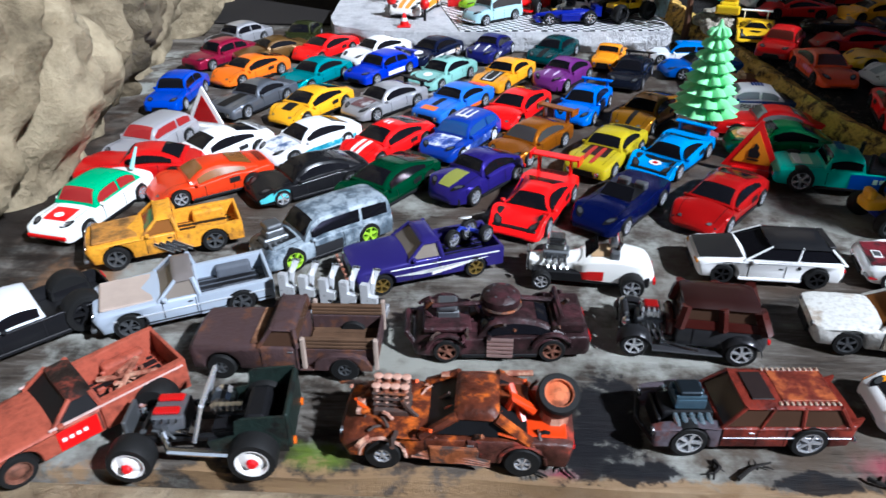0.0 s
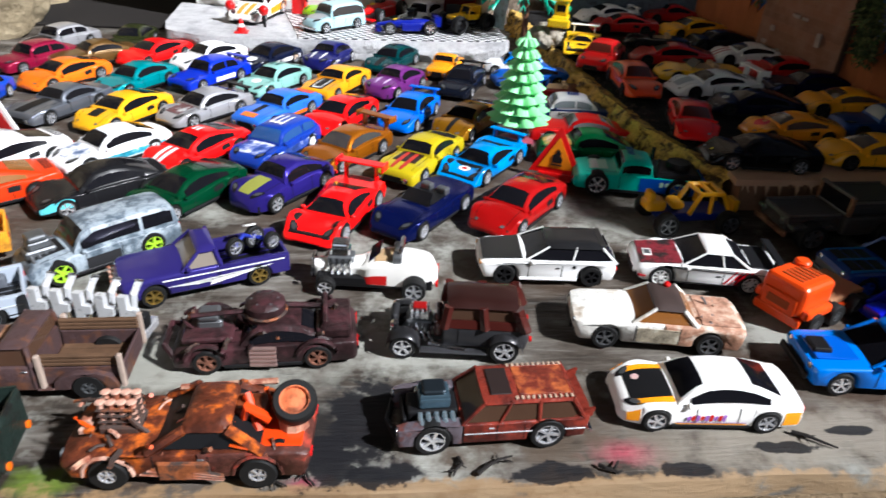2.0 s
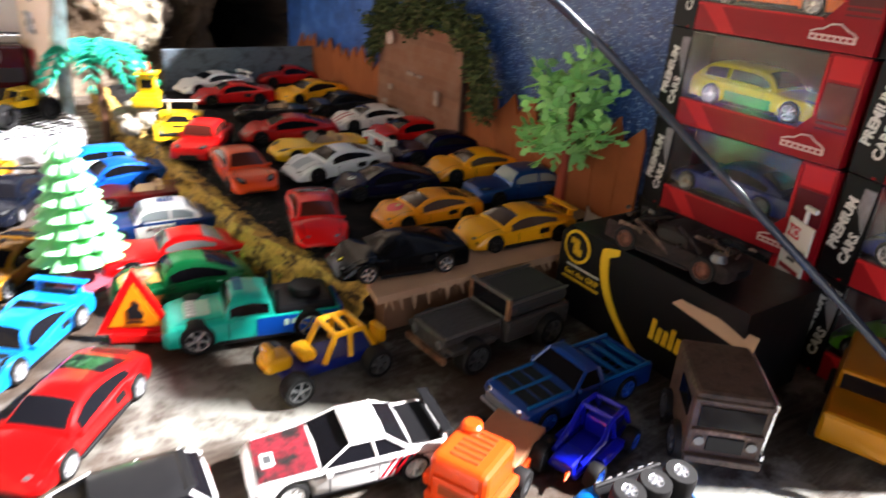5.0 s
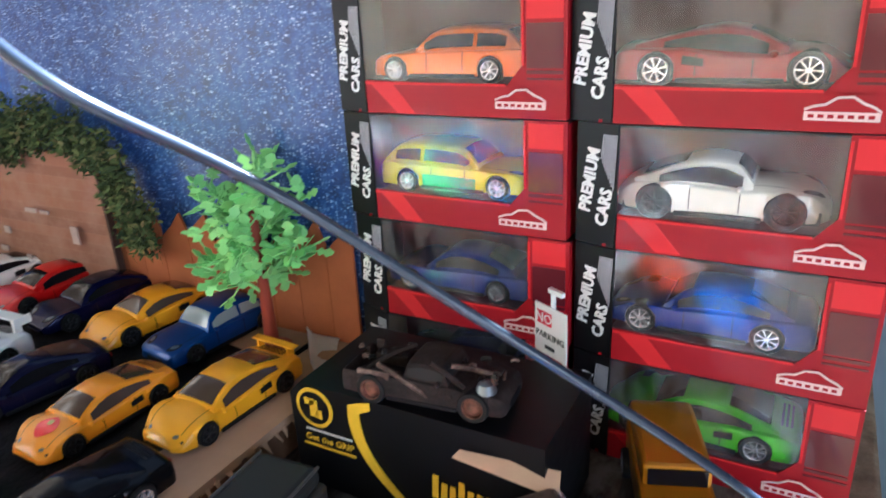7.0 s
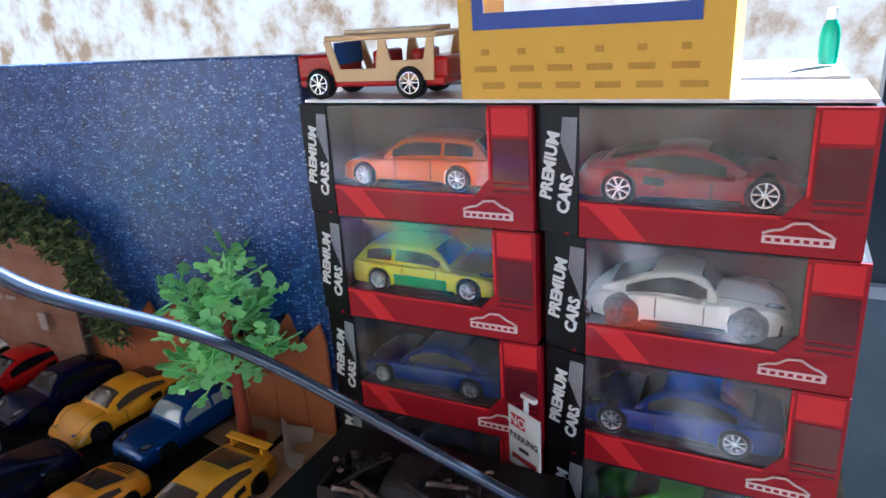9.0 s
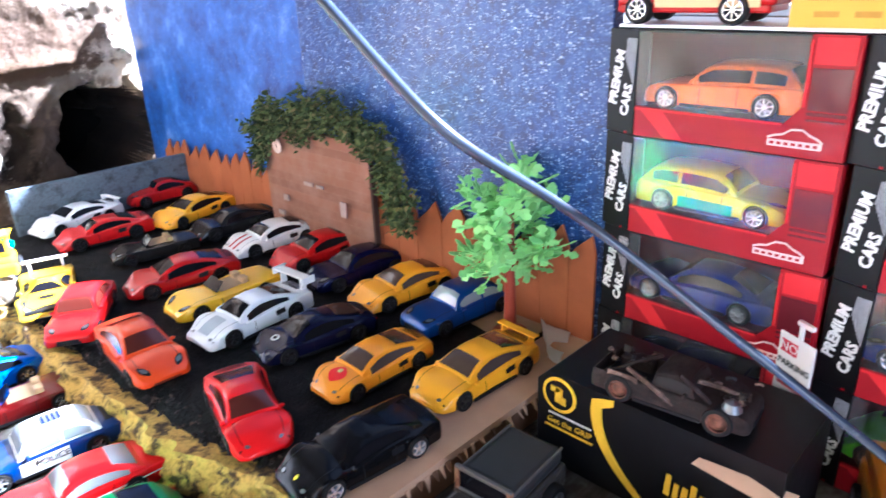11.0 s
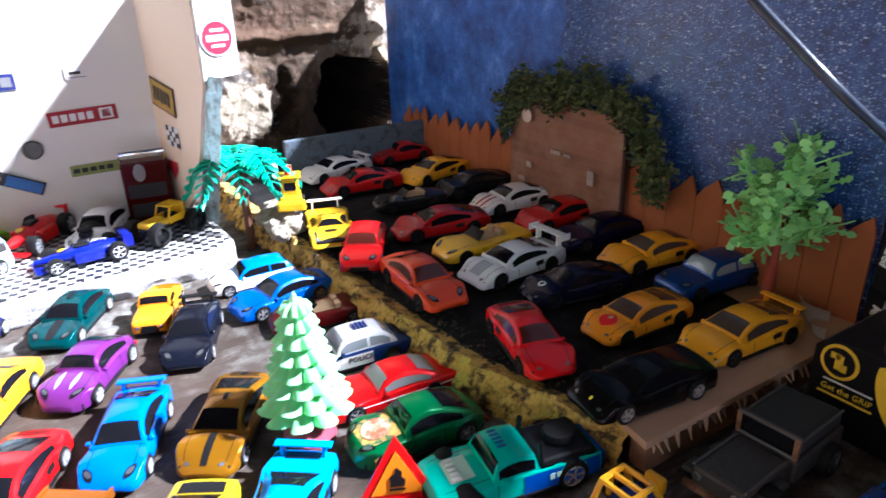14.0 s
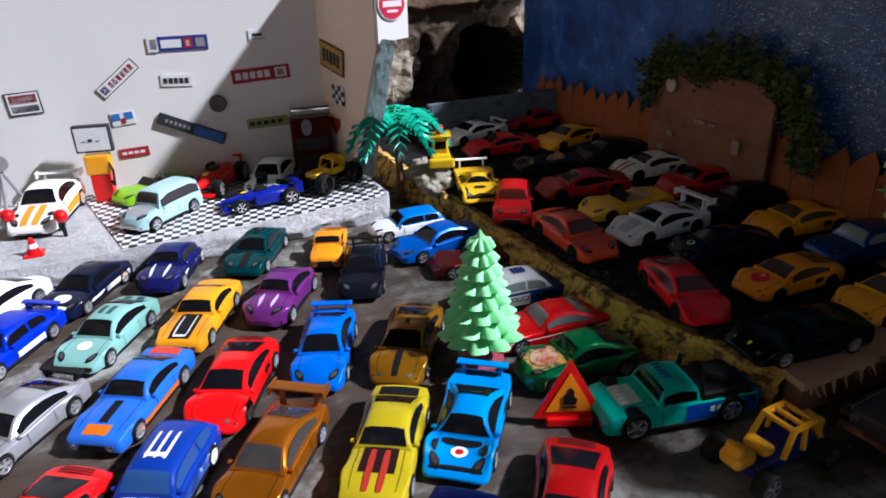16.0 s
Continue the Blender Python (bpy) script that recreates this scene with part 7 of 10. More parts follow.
def blue_van():
    T = cast_thing("toy_van", .3192, .2352, 173.4, .98, "light blue toy delivery van with spare tyres on its roof")
    m = paint((.02, .2, .62))
    deep = paint((.015, .12, .45))
    W = .0148
    tops = [(.037, .0072), (.0382, .0105), (.0372, .0128), (.0335, .0136), (.0125, .0146), (.0035, .0148)]
    o = wells(tops, .0042, (.024,), .0062)
    o = o[:6] + [(.0035, .0042, 0)] + o[6:] + [(.036, .0042, 0)]
    hull("body", o, -W, W, m, T, .0007, .05)
    tops = [(.0035, .0148), (.0005, .0208), (-.004, .0238), (-.036, .0242), (-.0385, .0225), (-.039, .0095)]
    o = wells(tops, .0042, (-.0235,), .0062)
    o = o[:6] + [(-.038, .0042, 0)] + o[6:] + [(.0035, .0042, 0)]
    hull("van_body", o, -W, W, m, T, .0009, .03, .0014)
    pane("windscreen", [(.0128, .0128, .0151), (.0128, -.0128, .0151), (.0008, -.0112, .0222), (.0008, .0112, .0222)], GLASS, T, .0012)
    for s in (1, -1):
        pane("side_window", [(.0105, s * (W - .0012), .015), (-.0065, s * (W + .0002), .015), (-.0065, s * (W + .0002), .0212), (.0025, s * (W - .0012), .0212)], GLASS, T, .0004 * -s)
        part("pillar", rod([(.0126, s * .0132, .0146), (.0012, s * .0122, .0226)], .0009, 6), m, T)
        part("side_shade", block(-.037, -.012, s * W - .0002, s * W + .0003, .0062, .0092), deep, T)
        for i in range(8):
            part("lettering_bar", block(-.0335 + i * .003, -.0313 + i * .003, s * W - .0001, s * W + .0004, .0168, .0184 + .0004 * (i % 3)), WHITE, T)
            part("lettering_bar", block(-.0345 + i * .0028, -.0325 + i * .0028, s * W - .0001, s * W + .0004, .0142, .0158), WHITE, T)
        for i in range(4):
            part("printed_bar", block(.0012 - i * .0026, .0028 - i * .0026, s * W - .0001, s * W + .0004, .0072 + .0006 * (i % 2), .0102), (WHITE, REDLAMP, BLACK, WHITE)[i], T)
        part("roof_rail", block(-.036, -.0065, s * .0118 - .0007, s * .0118 + .0007, .025, .0268, .0004, 1), BLACK, T)
        for i in range(6):
            part("rail_lamp", block(-.0335 + i * .0046, -.0312 + i * .0046, s * .0125, s * .013, .0255, .0264), RIMS, T)
    part("bonnet", block(.0155, .0345, -.0085, .0085, .0143, .0152, .0005, 2), deep, T)
    part("front_bar", block(.0378, .0398, -.0125, .0125, .0058, .0092, .0008), BLACK, T)
    part("engine_scoop", block(.0262, .0345, -.005, .005, .0148, .0172, .0008), BLACK, T)
    part("rack", block(-.036, -.006, -.0112, .0112, .0249, .0256, .0003, 1), BLACK, T)
    trim(T, W, [(.0382, .0128), (.0125, .0146), (-.039, .0148)], .0042, (.0095, -.0085), m, CHROME, REDLAMP, BLACK, .0098)
    for xx in (-.0085, -.0195, -.0305):
        w = add_wheel(T, xx, .001, .0306, .0056, .0102, "small", CHROME, "loose tyre with a bright hub")
        w.rotation_euler = (radians(84), 0, radians(12))
    wheels_at(T, (.024, -.0235), W, .0058, .006, "five", CHROME)


def cast_pickup(x, y, turn, size, label, body, hood=None, glass=None, roof=None, W=.0146, r=.0062, rims=None, rim="five", bed_top=.0148, bed_from=-.0055, cab=(.0105, .0025, -.0045, -.0062), fat=.0062, sides=(), extra=None, bed_mat=None):
    """An open-bed pickup: cab in front, double walls round the bed."""
    T = cast_thing("toy_pickup", x, y, turn, size, label)
    tops = [(.0372, .0078), (.0385, .0112), (.0372, .0136), (.0335, .0144), (cab[0], .0154), (bed_from, .0154)]
    o = wells(tops, .0048, (.0245,), r)
    o = o[:6] + [(bed_from, .0048, 0)] + o[6:] + [(.0362, .0048, 0)]
    hull("body", o, -W, W, body, T, .0007, .045)
    for s in (1, -1):
        tops = [(bed_from, bed_top - .0004), (-.02, bed_top), (-.0385, bed_top + .0002)]
        o = wells(tops, .0048, (-.0235,), r)
        o = o[:3] + [(-.0385, .0048, 0)] + o[3:] + [(bed_from, .0048, 0)]
        hull("bed_side", o, min(s * W, s * (W - .0026)), max(s * W, s * (W - .0026)), body, T, 0, 0, .0005)
        part("wheel_tub", block(-.0235 - r * 1.25, -.0235 + r * 1.25, s * (W - .0048) - .0024, s * (W - .0048) + .0024, .0072, r * 2.05, .0014, 2), bed_mat or body, T)
        for x0, x1, z0, z1, mm in sides:
            part("side_flash", block(x0, x1, s * W - .0002, s * W + .0003, z0, z1), mm, T)
    part("tailgate", block(-.0388, -.0372, -W + .0006, W - .0006, .0055, bed_top, .0005, 2), body, T)
    part("bed_floor", block(-.0374, bed_from, -W + .002, W - .002, .0058, .0074), bed_mat or body, T)
    for i in range(5):
        part("bed_rib", block(-.0365, bed_from - .001, -.0085 + i * .0042, -.0077 + i * .0042, .0074, .0079), bed_mat or body, T)
    part("bed_front", block(bed_from - .0012, bed_from + .0004, -W + .001, W - .001, .0058, .0154, .0003, 1), body, T)
    greenhouse(T, (*cab, .0156, .0228, W - .0008, W - .0034), body, glass or GLASS, roof, (), .0009, post=.0009)
    if hood:
        part("bonnet", block(cab[0] + .002, .0345, -W * .8, W * .8, .0148, .0158, .0008, 2), hood, T)
    trim(T, W, [(.0385, .0136), (.0105, .0154), (-.0388, .0152)], .0048, (cab[0] - .001, bed_from + .0012), body, CHROME, REDLAMP, BLACK, cab[0] - .0022)
    part("bumper", block(.0372, .0396, -W * .9, W * .9, .0058, .0078, .0007), STEEL, T)
    wheels_at(T, (.0245, -.0235), W, r * .95, fat, rim, rims)
    if extra:
        extra(T, None)
    return T


def zigzag(T, sh):
    """White lightning flash on the flank, tube guard and a bike in the bed."""
    bike_load(T, sh)
    for s in (1, -1):
        b = bmesh.new()
        y = s * .0147
        plate([(.018, y, .0092), (.004, y, .0078), (.0045, y, .0095), (-.03, y, .0108), (-.0005, y, .0062), (-.001, y, .0079)], .0003 * -s, b)
        part("lightning_flash", b, WHITE, T)
        part("pin_stripe", block(-.036, .02, y - .0002, y + .0003, .0124, .0128), WHITE, T)
    for i in range(6):
        part("guard_bar", rod([(.039, -.0115 + i * .0046, .0062), (.0405, -.0115 + i * .0046, .0112)], .0008, 6), rusty("copper_stack", (.55, .33, .25), (.34, .12, .07), .55, .35), T)


def brick_bed(T, sh):
    bed_engine(T, sh)
    bright = paint((.6, .03, .03))
    for s in (1, -1):
        part("bright_door", block(-.0035, .0105, s * .0152 - .0002, s * .0152 + .0004, .006, .0142), bright, T)
        part("scrape", block(-.037, .012, s * .0152 - .0002, s * .0152 + .0005, .0162, .0168), plain("scraped_pale", (.6, .42, .38), .5, vary=.3), T)
        for i in range(4):
            part("printed_bar", block(.0005 + i * .0024, .002 + i * .0024, s * .0152 + s * .0003, s * .0152 + s * .0006, .0098, .0112), WHITE, T)
    scatter(T, "rust_bit", (RUST, rusty("brick_worn", (.36, .08, .045), (.22, .05, .03), .62, .55)), 16, (-.034, -.01, -.009, .009, .008, .012), 21)


rust_wagon()
brown_truck()
burnt_fastback()
hot_rod_sedan()
white_hatch()
racer_orange, racer_ink = paint((.85, .38, .03)), plain("violet_ink", (.3, .12, .45), .4)
car("coupe", .2305, .2195, 176.5, (.86, .85, .83), "white toy sports coupe with black bonnet and orange sides", size=1.0, bonnet=BLACK, rims=RIMS,
    flank=[(.035, .1, .25, .98, racer_orange), (.3, .68, .03, .17, racer_orange), (.3, .68, .2, .24, racer_ink), (.88, .97, .1, .75, racer_orange)],
    stripes=[(sg * .7 - .1, sg * .7 + .1, .09, .29, racer_orange) for sg in (1, -1)],
    marks=[("side", .36 + .024 * i, .5, .009, .12 + .03 * (i % 3), (racer_ink, REDLAMP)[i % 2], .3, .0005, 5) for i in range(9)] + [("top", .13, -.3, .022, .12, plain("pale_badge", (.6, .4, .38), .4), 0, .0006)])
drift_coupe()
peeled_beater()
blue_van()
BRICK = rusty("brick_worn", (.36, .08, .045), (.22, .05, .03), .62, .55)
cast_pickup(-.1062, .2005, -131.6, 1.0, "brick-red worn toy pickup truck with a bright red door", BRICK, None, BLACK, rusty("sooty_roof", (.2, .04, .025), (.02, .012, .01), .5, .5), .0152, .0068, rusty("rust_rim", (.2, .08, .05), (.12, .05, .03)), "dish", .0182, extra=brick_bed, fat=.007)
cast_pickup(-.0937, .2772, -153.8, 1.02, "silver-grey toy compact pickup with a tan bonnet", paint((.5, .55, .62), .2), plain("tan_bonnet", (.45, .36, .3), .4, 0, .4), plain("tan_window", (.2, .17, .14), .12, 0, .5, 0), plain("taupe_roof", (.16, .14, .13), .4, 0, .3), rims=STEEL, r=.0066, fat=.0068, sides=((-.037, .03, .0102, .0108, plain("silver_line", (.7, .72, .75), .3, .5)), (-.037, .03, .0062, .0066, BLACK)), bed_mat=plain("bed_grey", (.1, .11, .13), .5))
cast_pickup(.0148, .3161, -157.2, 1.02, "purple-blue toy lowrider pickup with white flashes", paint((.045, .038, .16), .3), None, plain("tan_window", (.2, .17, .14), .12, 0, .5, 0), None, rims=GOLD, r=.0058, bed_top=.0145, extra=zigzag)
cast_pickup(-.1257, .3327, -153.5, 1.02, "yellow-orange toy pickup with engine pipes", rusty("yellow_worn", (.75, .33, .02), (.35, .15, .03), .64, .4), rusty("worn_hood", (.5, .22, .04), (.2, .1, .03), .52, .5), AMBER, None, rims=STEEL, r=.0068, fat=.007, extra=side_pipes)


# ---- raised deck with asphalt top ----
def deck_material():
    m, nt, b = material("painted_asphalt")
    n, n2 = noise_tex(nt, 60, 8, .7), noise_tex(nt, 420, 4, .6)
    c = ramp(nt, n, ((.4, (.006, .006, .007)), (.6, (.018, .017, .016)), (.75, (.06, .05, .04))))
    nt.links.new(c, b.inputs["Base Color"])
    b.inputs["Roughness"].default_value, b.inputs["Specular IOR Level"].default_value = .85, .15
    bumped(nt, b, n2, .8, .002)
    return m


OCHRE = rusty("ochre_stone", (.66, .42, .09), (.1, .065, .03), .58, .85)
KRAFT = plain("beige_card", (.56, .36, .23), .8, vary=.14, scale=60)
DECK_TOP = .0235
EDGE = [(.333, .408), (.319, .45), (.306, .497), (.301, .545), (.298, .59), (.296, .64), (.294, .681), (.289, .75), (.285, .811), (.285, .94)]


def edge_x(y):
    return float(np.interp(y, [p[1] for p in EDGE], [p[0] for p in EDGE]))


def build_deck():
    D = thing("raised_deck", Matrix(), "raised black asphalt deck with ochre stone flank and beige card front", "platform")
    ny, nx = 80, 36
    verts, faces = [], []
    for j in range(ny + 1):
        y = .409 + (.945 - .409) * j / ny
        for i in range(nx + 1):
            s = (i / nx) ** 1.5
            x0 = edge_x(y) + .003 + .003 * noise.noise(Vector((y * 60, 1, 2)))
            x = x0 + (.514 - x0) * s
            edge = math.exp(-(x - x0) / .012)
            z = DECK_TOP - .0012 + .0016 * noise.fractal(Vector((x * 70, y * 70, 1)), 1, 2, 4) * (.4 + edge) - .004 * edge ** 2
            verts.append((x, y, z))
    w = nx + 1
    for j in range(ny):
        for i in range(nx):
            faces.append((j * w + i, j * w + i + 1, (j + 1) * w + i + 1, (j + 1) * w + i))
    link("asphalt", mesh_of("asphalt", verts, faces, (deck_material(),), sharp=60), D)
    # brown and black grit along the edge
    rnd = random.Random(8)
    b = bmesh.new()
    for i in range(420):
        y = rnd.uniform(.41, .8)
        x = edge_x(y) + .004 + abs(rnd.gauss(0, .011))
        r = rnd.uniform(.0005, .0016)
        q = bmesh.ops.create_icosphere(b, subdivisions=1, radius=r, matrix=pose(x, y, DECK_TOP - .0018 + r * .3 - .003 * math.exp(-(x - edge_x(y)) / .01), rnd.uniform(0, 90), rnd.uniform(0, 90), 0))["verts"]
        for v in q:
            v.co += Vector((rnd.gauss(0, .25), rnd.gauss(0, .25), rnd.gauss(0, .2))) * r
    part("grit", b, rusty("grit_brown", (.09, .055, .035), (.02, .015, .012), .5, .7), D)
    # ragged ochre flank
    verts, faces = [], []
    rows, cols = 10, 150
    for r in range(rows + 1):
        for c in range(cols + 1):
            y = .407 + (.945 - .407) * c / cols
            f = r / rows
            h = .004 * noise.fractal(Vector((y * 55, f * 3, 5)), .9, 2, 5) + (.003 if noise.noise(Vector((y * 38, f * 2.2, 9))) > .1 else 0)
            z = (DECK_TOP - .001 + .002 * noise.noise(Vector((y * 80, 3, 3)))) * (1 - f)
            verts.append((edge_x(y) - .004 - .007 * f - h, y, z))
    w = cols + 1
    for c in range(cols + 1):
        y = .407 + (.945 - .407) * c / cols
        verts.append((edge_x(y) + .008, y, DECK_TOP - .004))
    for r in range(rows):
        for c in range(cols):
            faces.append((r * w + c, (r + 1) * w + c, (r + 1) * w + c + 1, r * w + c + 1))
    k = (rows + 1) * w
    for c in range(cols):
        faces.append((k + c, c, c + 1, k + c + 1))
    link("stone_flank", mesh_of("stone_flank", verts, faces, (OCHRE,), sharp=40), D, label="ochre and black chipped stone flank")
    # card front: lip, face and hanging fringe
    lip = bmesh.new()
    plate([(.326, .394, .0197), (.512, .394, .0197), (.512, .426, .0197), (.332, .429, .0197)], .0042, lip)
    part("front_lip", lip, KRAFT, D)
    part("front_face", block(.333, .512, .399, .409, 0, .0195), plain("kraft_face", (.26, .14, .08), .85, vary=.2, scale=60), D)
    part("core", block(.34, .512, .41, .94, 0, .018), plain("brown_card", (.17, .09, .05), .85), D)
    x = .33
    while x < .508:
        w_, l_ = random.uniform(.0012, .0034), random.uniform(.003, .0075)
        b = bmesh.new()
        y0 = .3935
        pts = [(x, y0, (.021)), (x + w_, y0, (.021)), (x + w_ * .9, y0 - .001, (.021) - l_ * .45), (x + w_ * random.uniform(.2, .7), y0 - random.uniform(.001, .004), (.021) - l_)]
        plate(pts, .0007, b)
        part("torn_fringe", b, plain("brown_card", (.17, .09, .05), .85) if random.random() < .4 else KRAFT, D)
        x += w_ * random.uniform(1.6, 3.4)
    return D


build_deck()
b = bmesh.new()
plate([(.476, .43, .0241), (.5095, .43, .0241), (.5095, .515, .0243), (.484, .478, .0243)], .0005, b)
tagged(part("card_strip", b, plain("dull_brown_card", (.33, .22, .14), .85, vary=.3, scale=40)), "dull brown card strip under the leafy tree", "card")
# white curl of card whose colour stands in for sun on the deck corner
b = bmesh.new()
prev = None
for k in range(9):
    f = k / 8
    x, y, z = .4775 + .032 * f, .4035 + .021 * f, .0243 + .002 * math.sin(9 * f)
    cur = [b.verts.new((x + dx * (.3 + .7 * f), y + dy * (.4 + .6 * f), z + dz)) for dx, dy, dz in ((.003, -.009, 0), (0, 0, .0005), (-.0025, .006, .0022), (-.003, .0095, .006))]
    if prev:
        for q in range(3):
            b.faces.new((prev[q], cur[q], cur[q + 1], prev[q + 1]))
    prev = cur
bmesh.ops.solidify(b, geom=b.faces, thickness=.0005)
bmesh.ops.recalc_face_normals(b, faces=b.faces)
tagged(part("sun_patch_card", b, plain("sun_patch_white", (.9, .89, .87), .5, vary=.04), smooth=True), "curled white card standing in for the sunlit patch on the deck's front corner", "card")

# ---- card fence, ruined house front and moss along the blue panel ----
FENCE = plain("orange_brown_card", (.33, .1, .035), .85, vary=.22, scale=50)


def fence():
    F = thing("picket_fence", Matrix(), "orange-brown jagged card fence standing before the blue panel", "fence")
    y = .4
    while y < .935:
        w = random.uniform(.017, .024)
        h = (.066 if y < .6 else .059) + .004 * noise.noise(Vector((y * 9, 0, 0))) + random.uniform(-.003, .003)
        if y > .8:
            h -= .004
        b = bmesh.new()
        plate([(.5105, y, DECK_TOP - .002), (.5105, y + w, DECK_TOP - .002), (.5105, y + w, DECK_TOP + h - random.uniform(.012, .018)), (.5105, y + w * random.uniform(.55, .8), DECK_TOP + h - random.uniform(.008, .011)), (.5105, y + w * random.uniform(.12, .3), DECK_TOP + h), (.5105, y, DECK_TOP + h - random.uniform(.009, .014))], .0018, b)
        part("picket", b, FENCE, F)
        y += w + .0004
    return F


fence()


def brick_material():
    m, nt, b = material("dusty_brick_card")
    tc = nt.nodes.new("ShaderNodeTexCoord")
    mp = nt.nodes.new("ShaderNodeMapping")
    mp.inputs["Rotation"].default_value = (radians(90), 0, radians(90))
    br = nt.nodes.new("ShaderNodeTexBrick")
    nt.links.new(tc.outputs["Object"], mp.inputs[0])
    nt.links.new(mp.outputs[0], br.inputs[0])
    br.inputs["Color1"].default_value, br.inputs["Color2"].default_value, br.inputs["Mortar"].default_value = (.25, .105, .06, 1), (.2, .085, .05, 1), (.27, .135, .085, 1)
    br.inputs["Scale"].default_value, br.inputs["Mortar Size"].default_value = 110, .02
    br.inputs["Brick Width"].default_value, br.inputs["Row Height"].default_value = .8, .5
    n = noise_tex(nt, 45, 7, .65)
    nt.links.new(mixed(nt, ramp(nt, n, ((.42, (0, 0, 0)), (.66, (.7, .7, .7)))), br.outputs[0], (.3, .165, .115)), b.inputs["Base Color"])
    b.inputs["Roughness"].default_value = .9
    return m


def house_front():
    H = thing("house_front", pose(0, .003, -.0103), "dusty brick-printed card house front with a white round sign", "model house")
    b = bmesh.new()
    plate([(.5035, .583, .03), (.5035, .722, .03), (.5035, .722, .129), (.5035, .70, .131), (.5035, .61, .1285), (.5035, .592, .1265), (.5035, .583, .115)], .004, b)
    part("wall", b, brick_material(), H)
    b = bmesh.new()
    plate([(.5034, .5805, .03), (.5034, .5828, .03), (.5034, .5828, .115), (.5034, .5805, .113)], .0045, b)
    part("corner_post", b, plain("dark_brown", (.05, .025, .018), .8), H)
    part("round_sign", lathe([(.0062, 0), (.0062, .0006), (.005, .0009)], 20), plain("pale_sign", (.6, .45, .38), .6), H, m=pose(.4995, .6945, .1135, 0, -90, 0))
    for y, z, w, h in ((.655, .088, .012, .003), (.64, .088, .009, .0025), (.69, .07, .007, .005), (.612, .075, .007, .012), (.672, .052, .006, .003), (.63, .05, .008, .006), (.70, .055, .008, .004)):
        part("faded_notice", block(.4988, .4996, y - w / 2, y + w / 2, z - h / 2, z + h / 2), plain("faded_notice", (.36, .27, .24), .8, vary=.3), H)
    return H


house_front()


def moss_material():
    m, nt, b = material("dry_moss")
    oi = nt.nodes.new("ShaderNodeNewGeometry")
    c = ramp(nt, oi.outputs["Random Per Island"], ((0, (.025, .04, .01)), (.5, (.07, .1, .025)), (.85, (.13, .15, .04)), (1, (.19, .15, .06))))
    nt.links.new(c, b.inputs["Base Color"])
    b.inputs["Roughness"].default_value = .9
    return m


def moss():
    """A tangle of small fronds over the house's roofline and down its side."""
    verts, faces = [], []
    rnd = random.Random(5)
    line = [(.724, .1), (.723, .12), (.713, .139), (.69, .1405), (.66, .142), (.63, .1455), (.6, .149), (.583, .144), (.57, .135), (.561, .122), (.554, .109), (.549, .096), (.545, .082)]
    clumps = [(rnd.random() * (len(line) - 1), rnd.gauss(0, .006), rnd.gauss(-.003, .0075), rnd.gauss(0, .002)) for _ in range(230)]
    for n in range(9200):
        s, cy, cz, cx = clumps[n % 230]
        i = int(s)
        f = s - i
        y = line[i][0] + (line[i + 1][0] - line[i][0]) * f + cy + rnd.gauss(0, .003)
        z = line[i][1] + (line[i + 1][1] - line[i][1]) * f + cz + rnd.gauss(0, .003)
        x = .499 + cx + rnd.gauss(0, .0022)
        L, w = rnd.uniform(.002, .0048), rnd.uniform(.0007, .0015)
        d = Vector((rnd.gauss(-.4, .6), rnd.gauss(0, 1), rnd.gauss(-.1, 1))).normalized()
        e = d.orthogonal().normalized()
        p = Vector((x, y + .003, z - .0103))
        k = len(verts)
        verts += [p - e * w, p + e * w, p + d * L + e * w * .6, p + d * L * 1.25, p + d * L - e * w * .6]
        faces.append((k, k + 1, k + 2, k + 3, k + 4))
    return tagged(link("moss", mesh_of("moss", verts, faces, (moss_material(),), smooth=False)), "dark green dry moss over the house front", "moss", kind="stuff")


moss()
slab("back_board", .343, .514, .898, .904, DECK_TOP - .006, .065, rusty("blue_grey_board", (.1, .13, .16), (.06, .07, .08), .62, .7), .001, kind="", label="blue-grey painted board behind the parked cars", category="board")


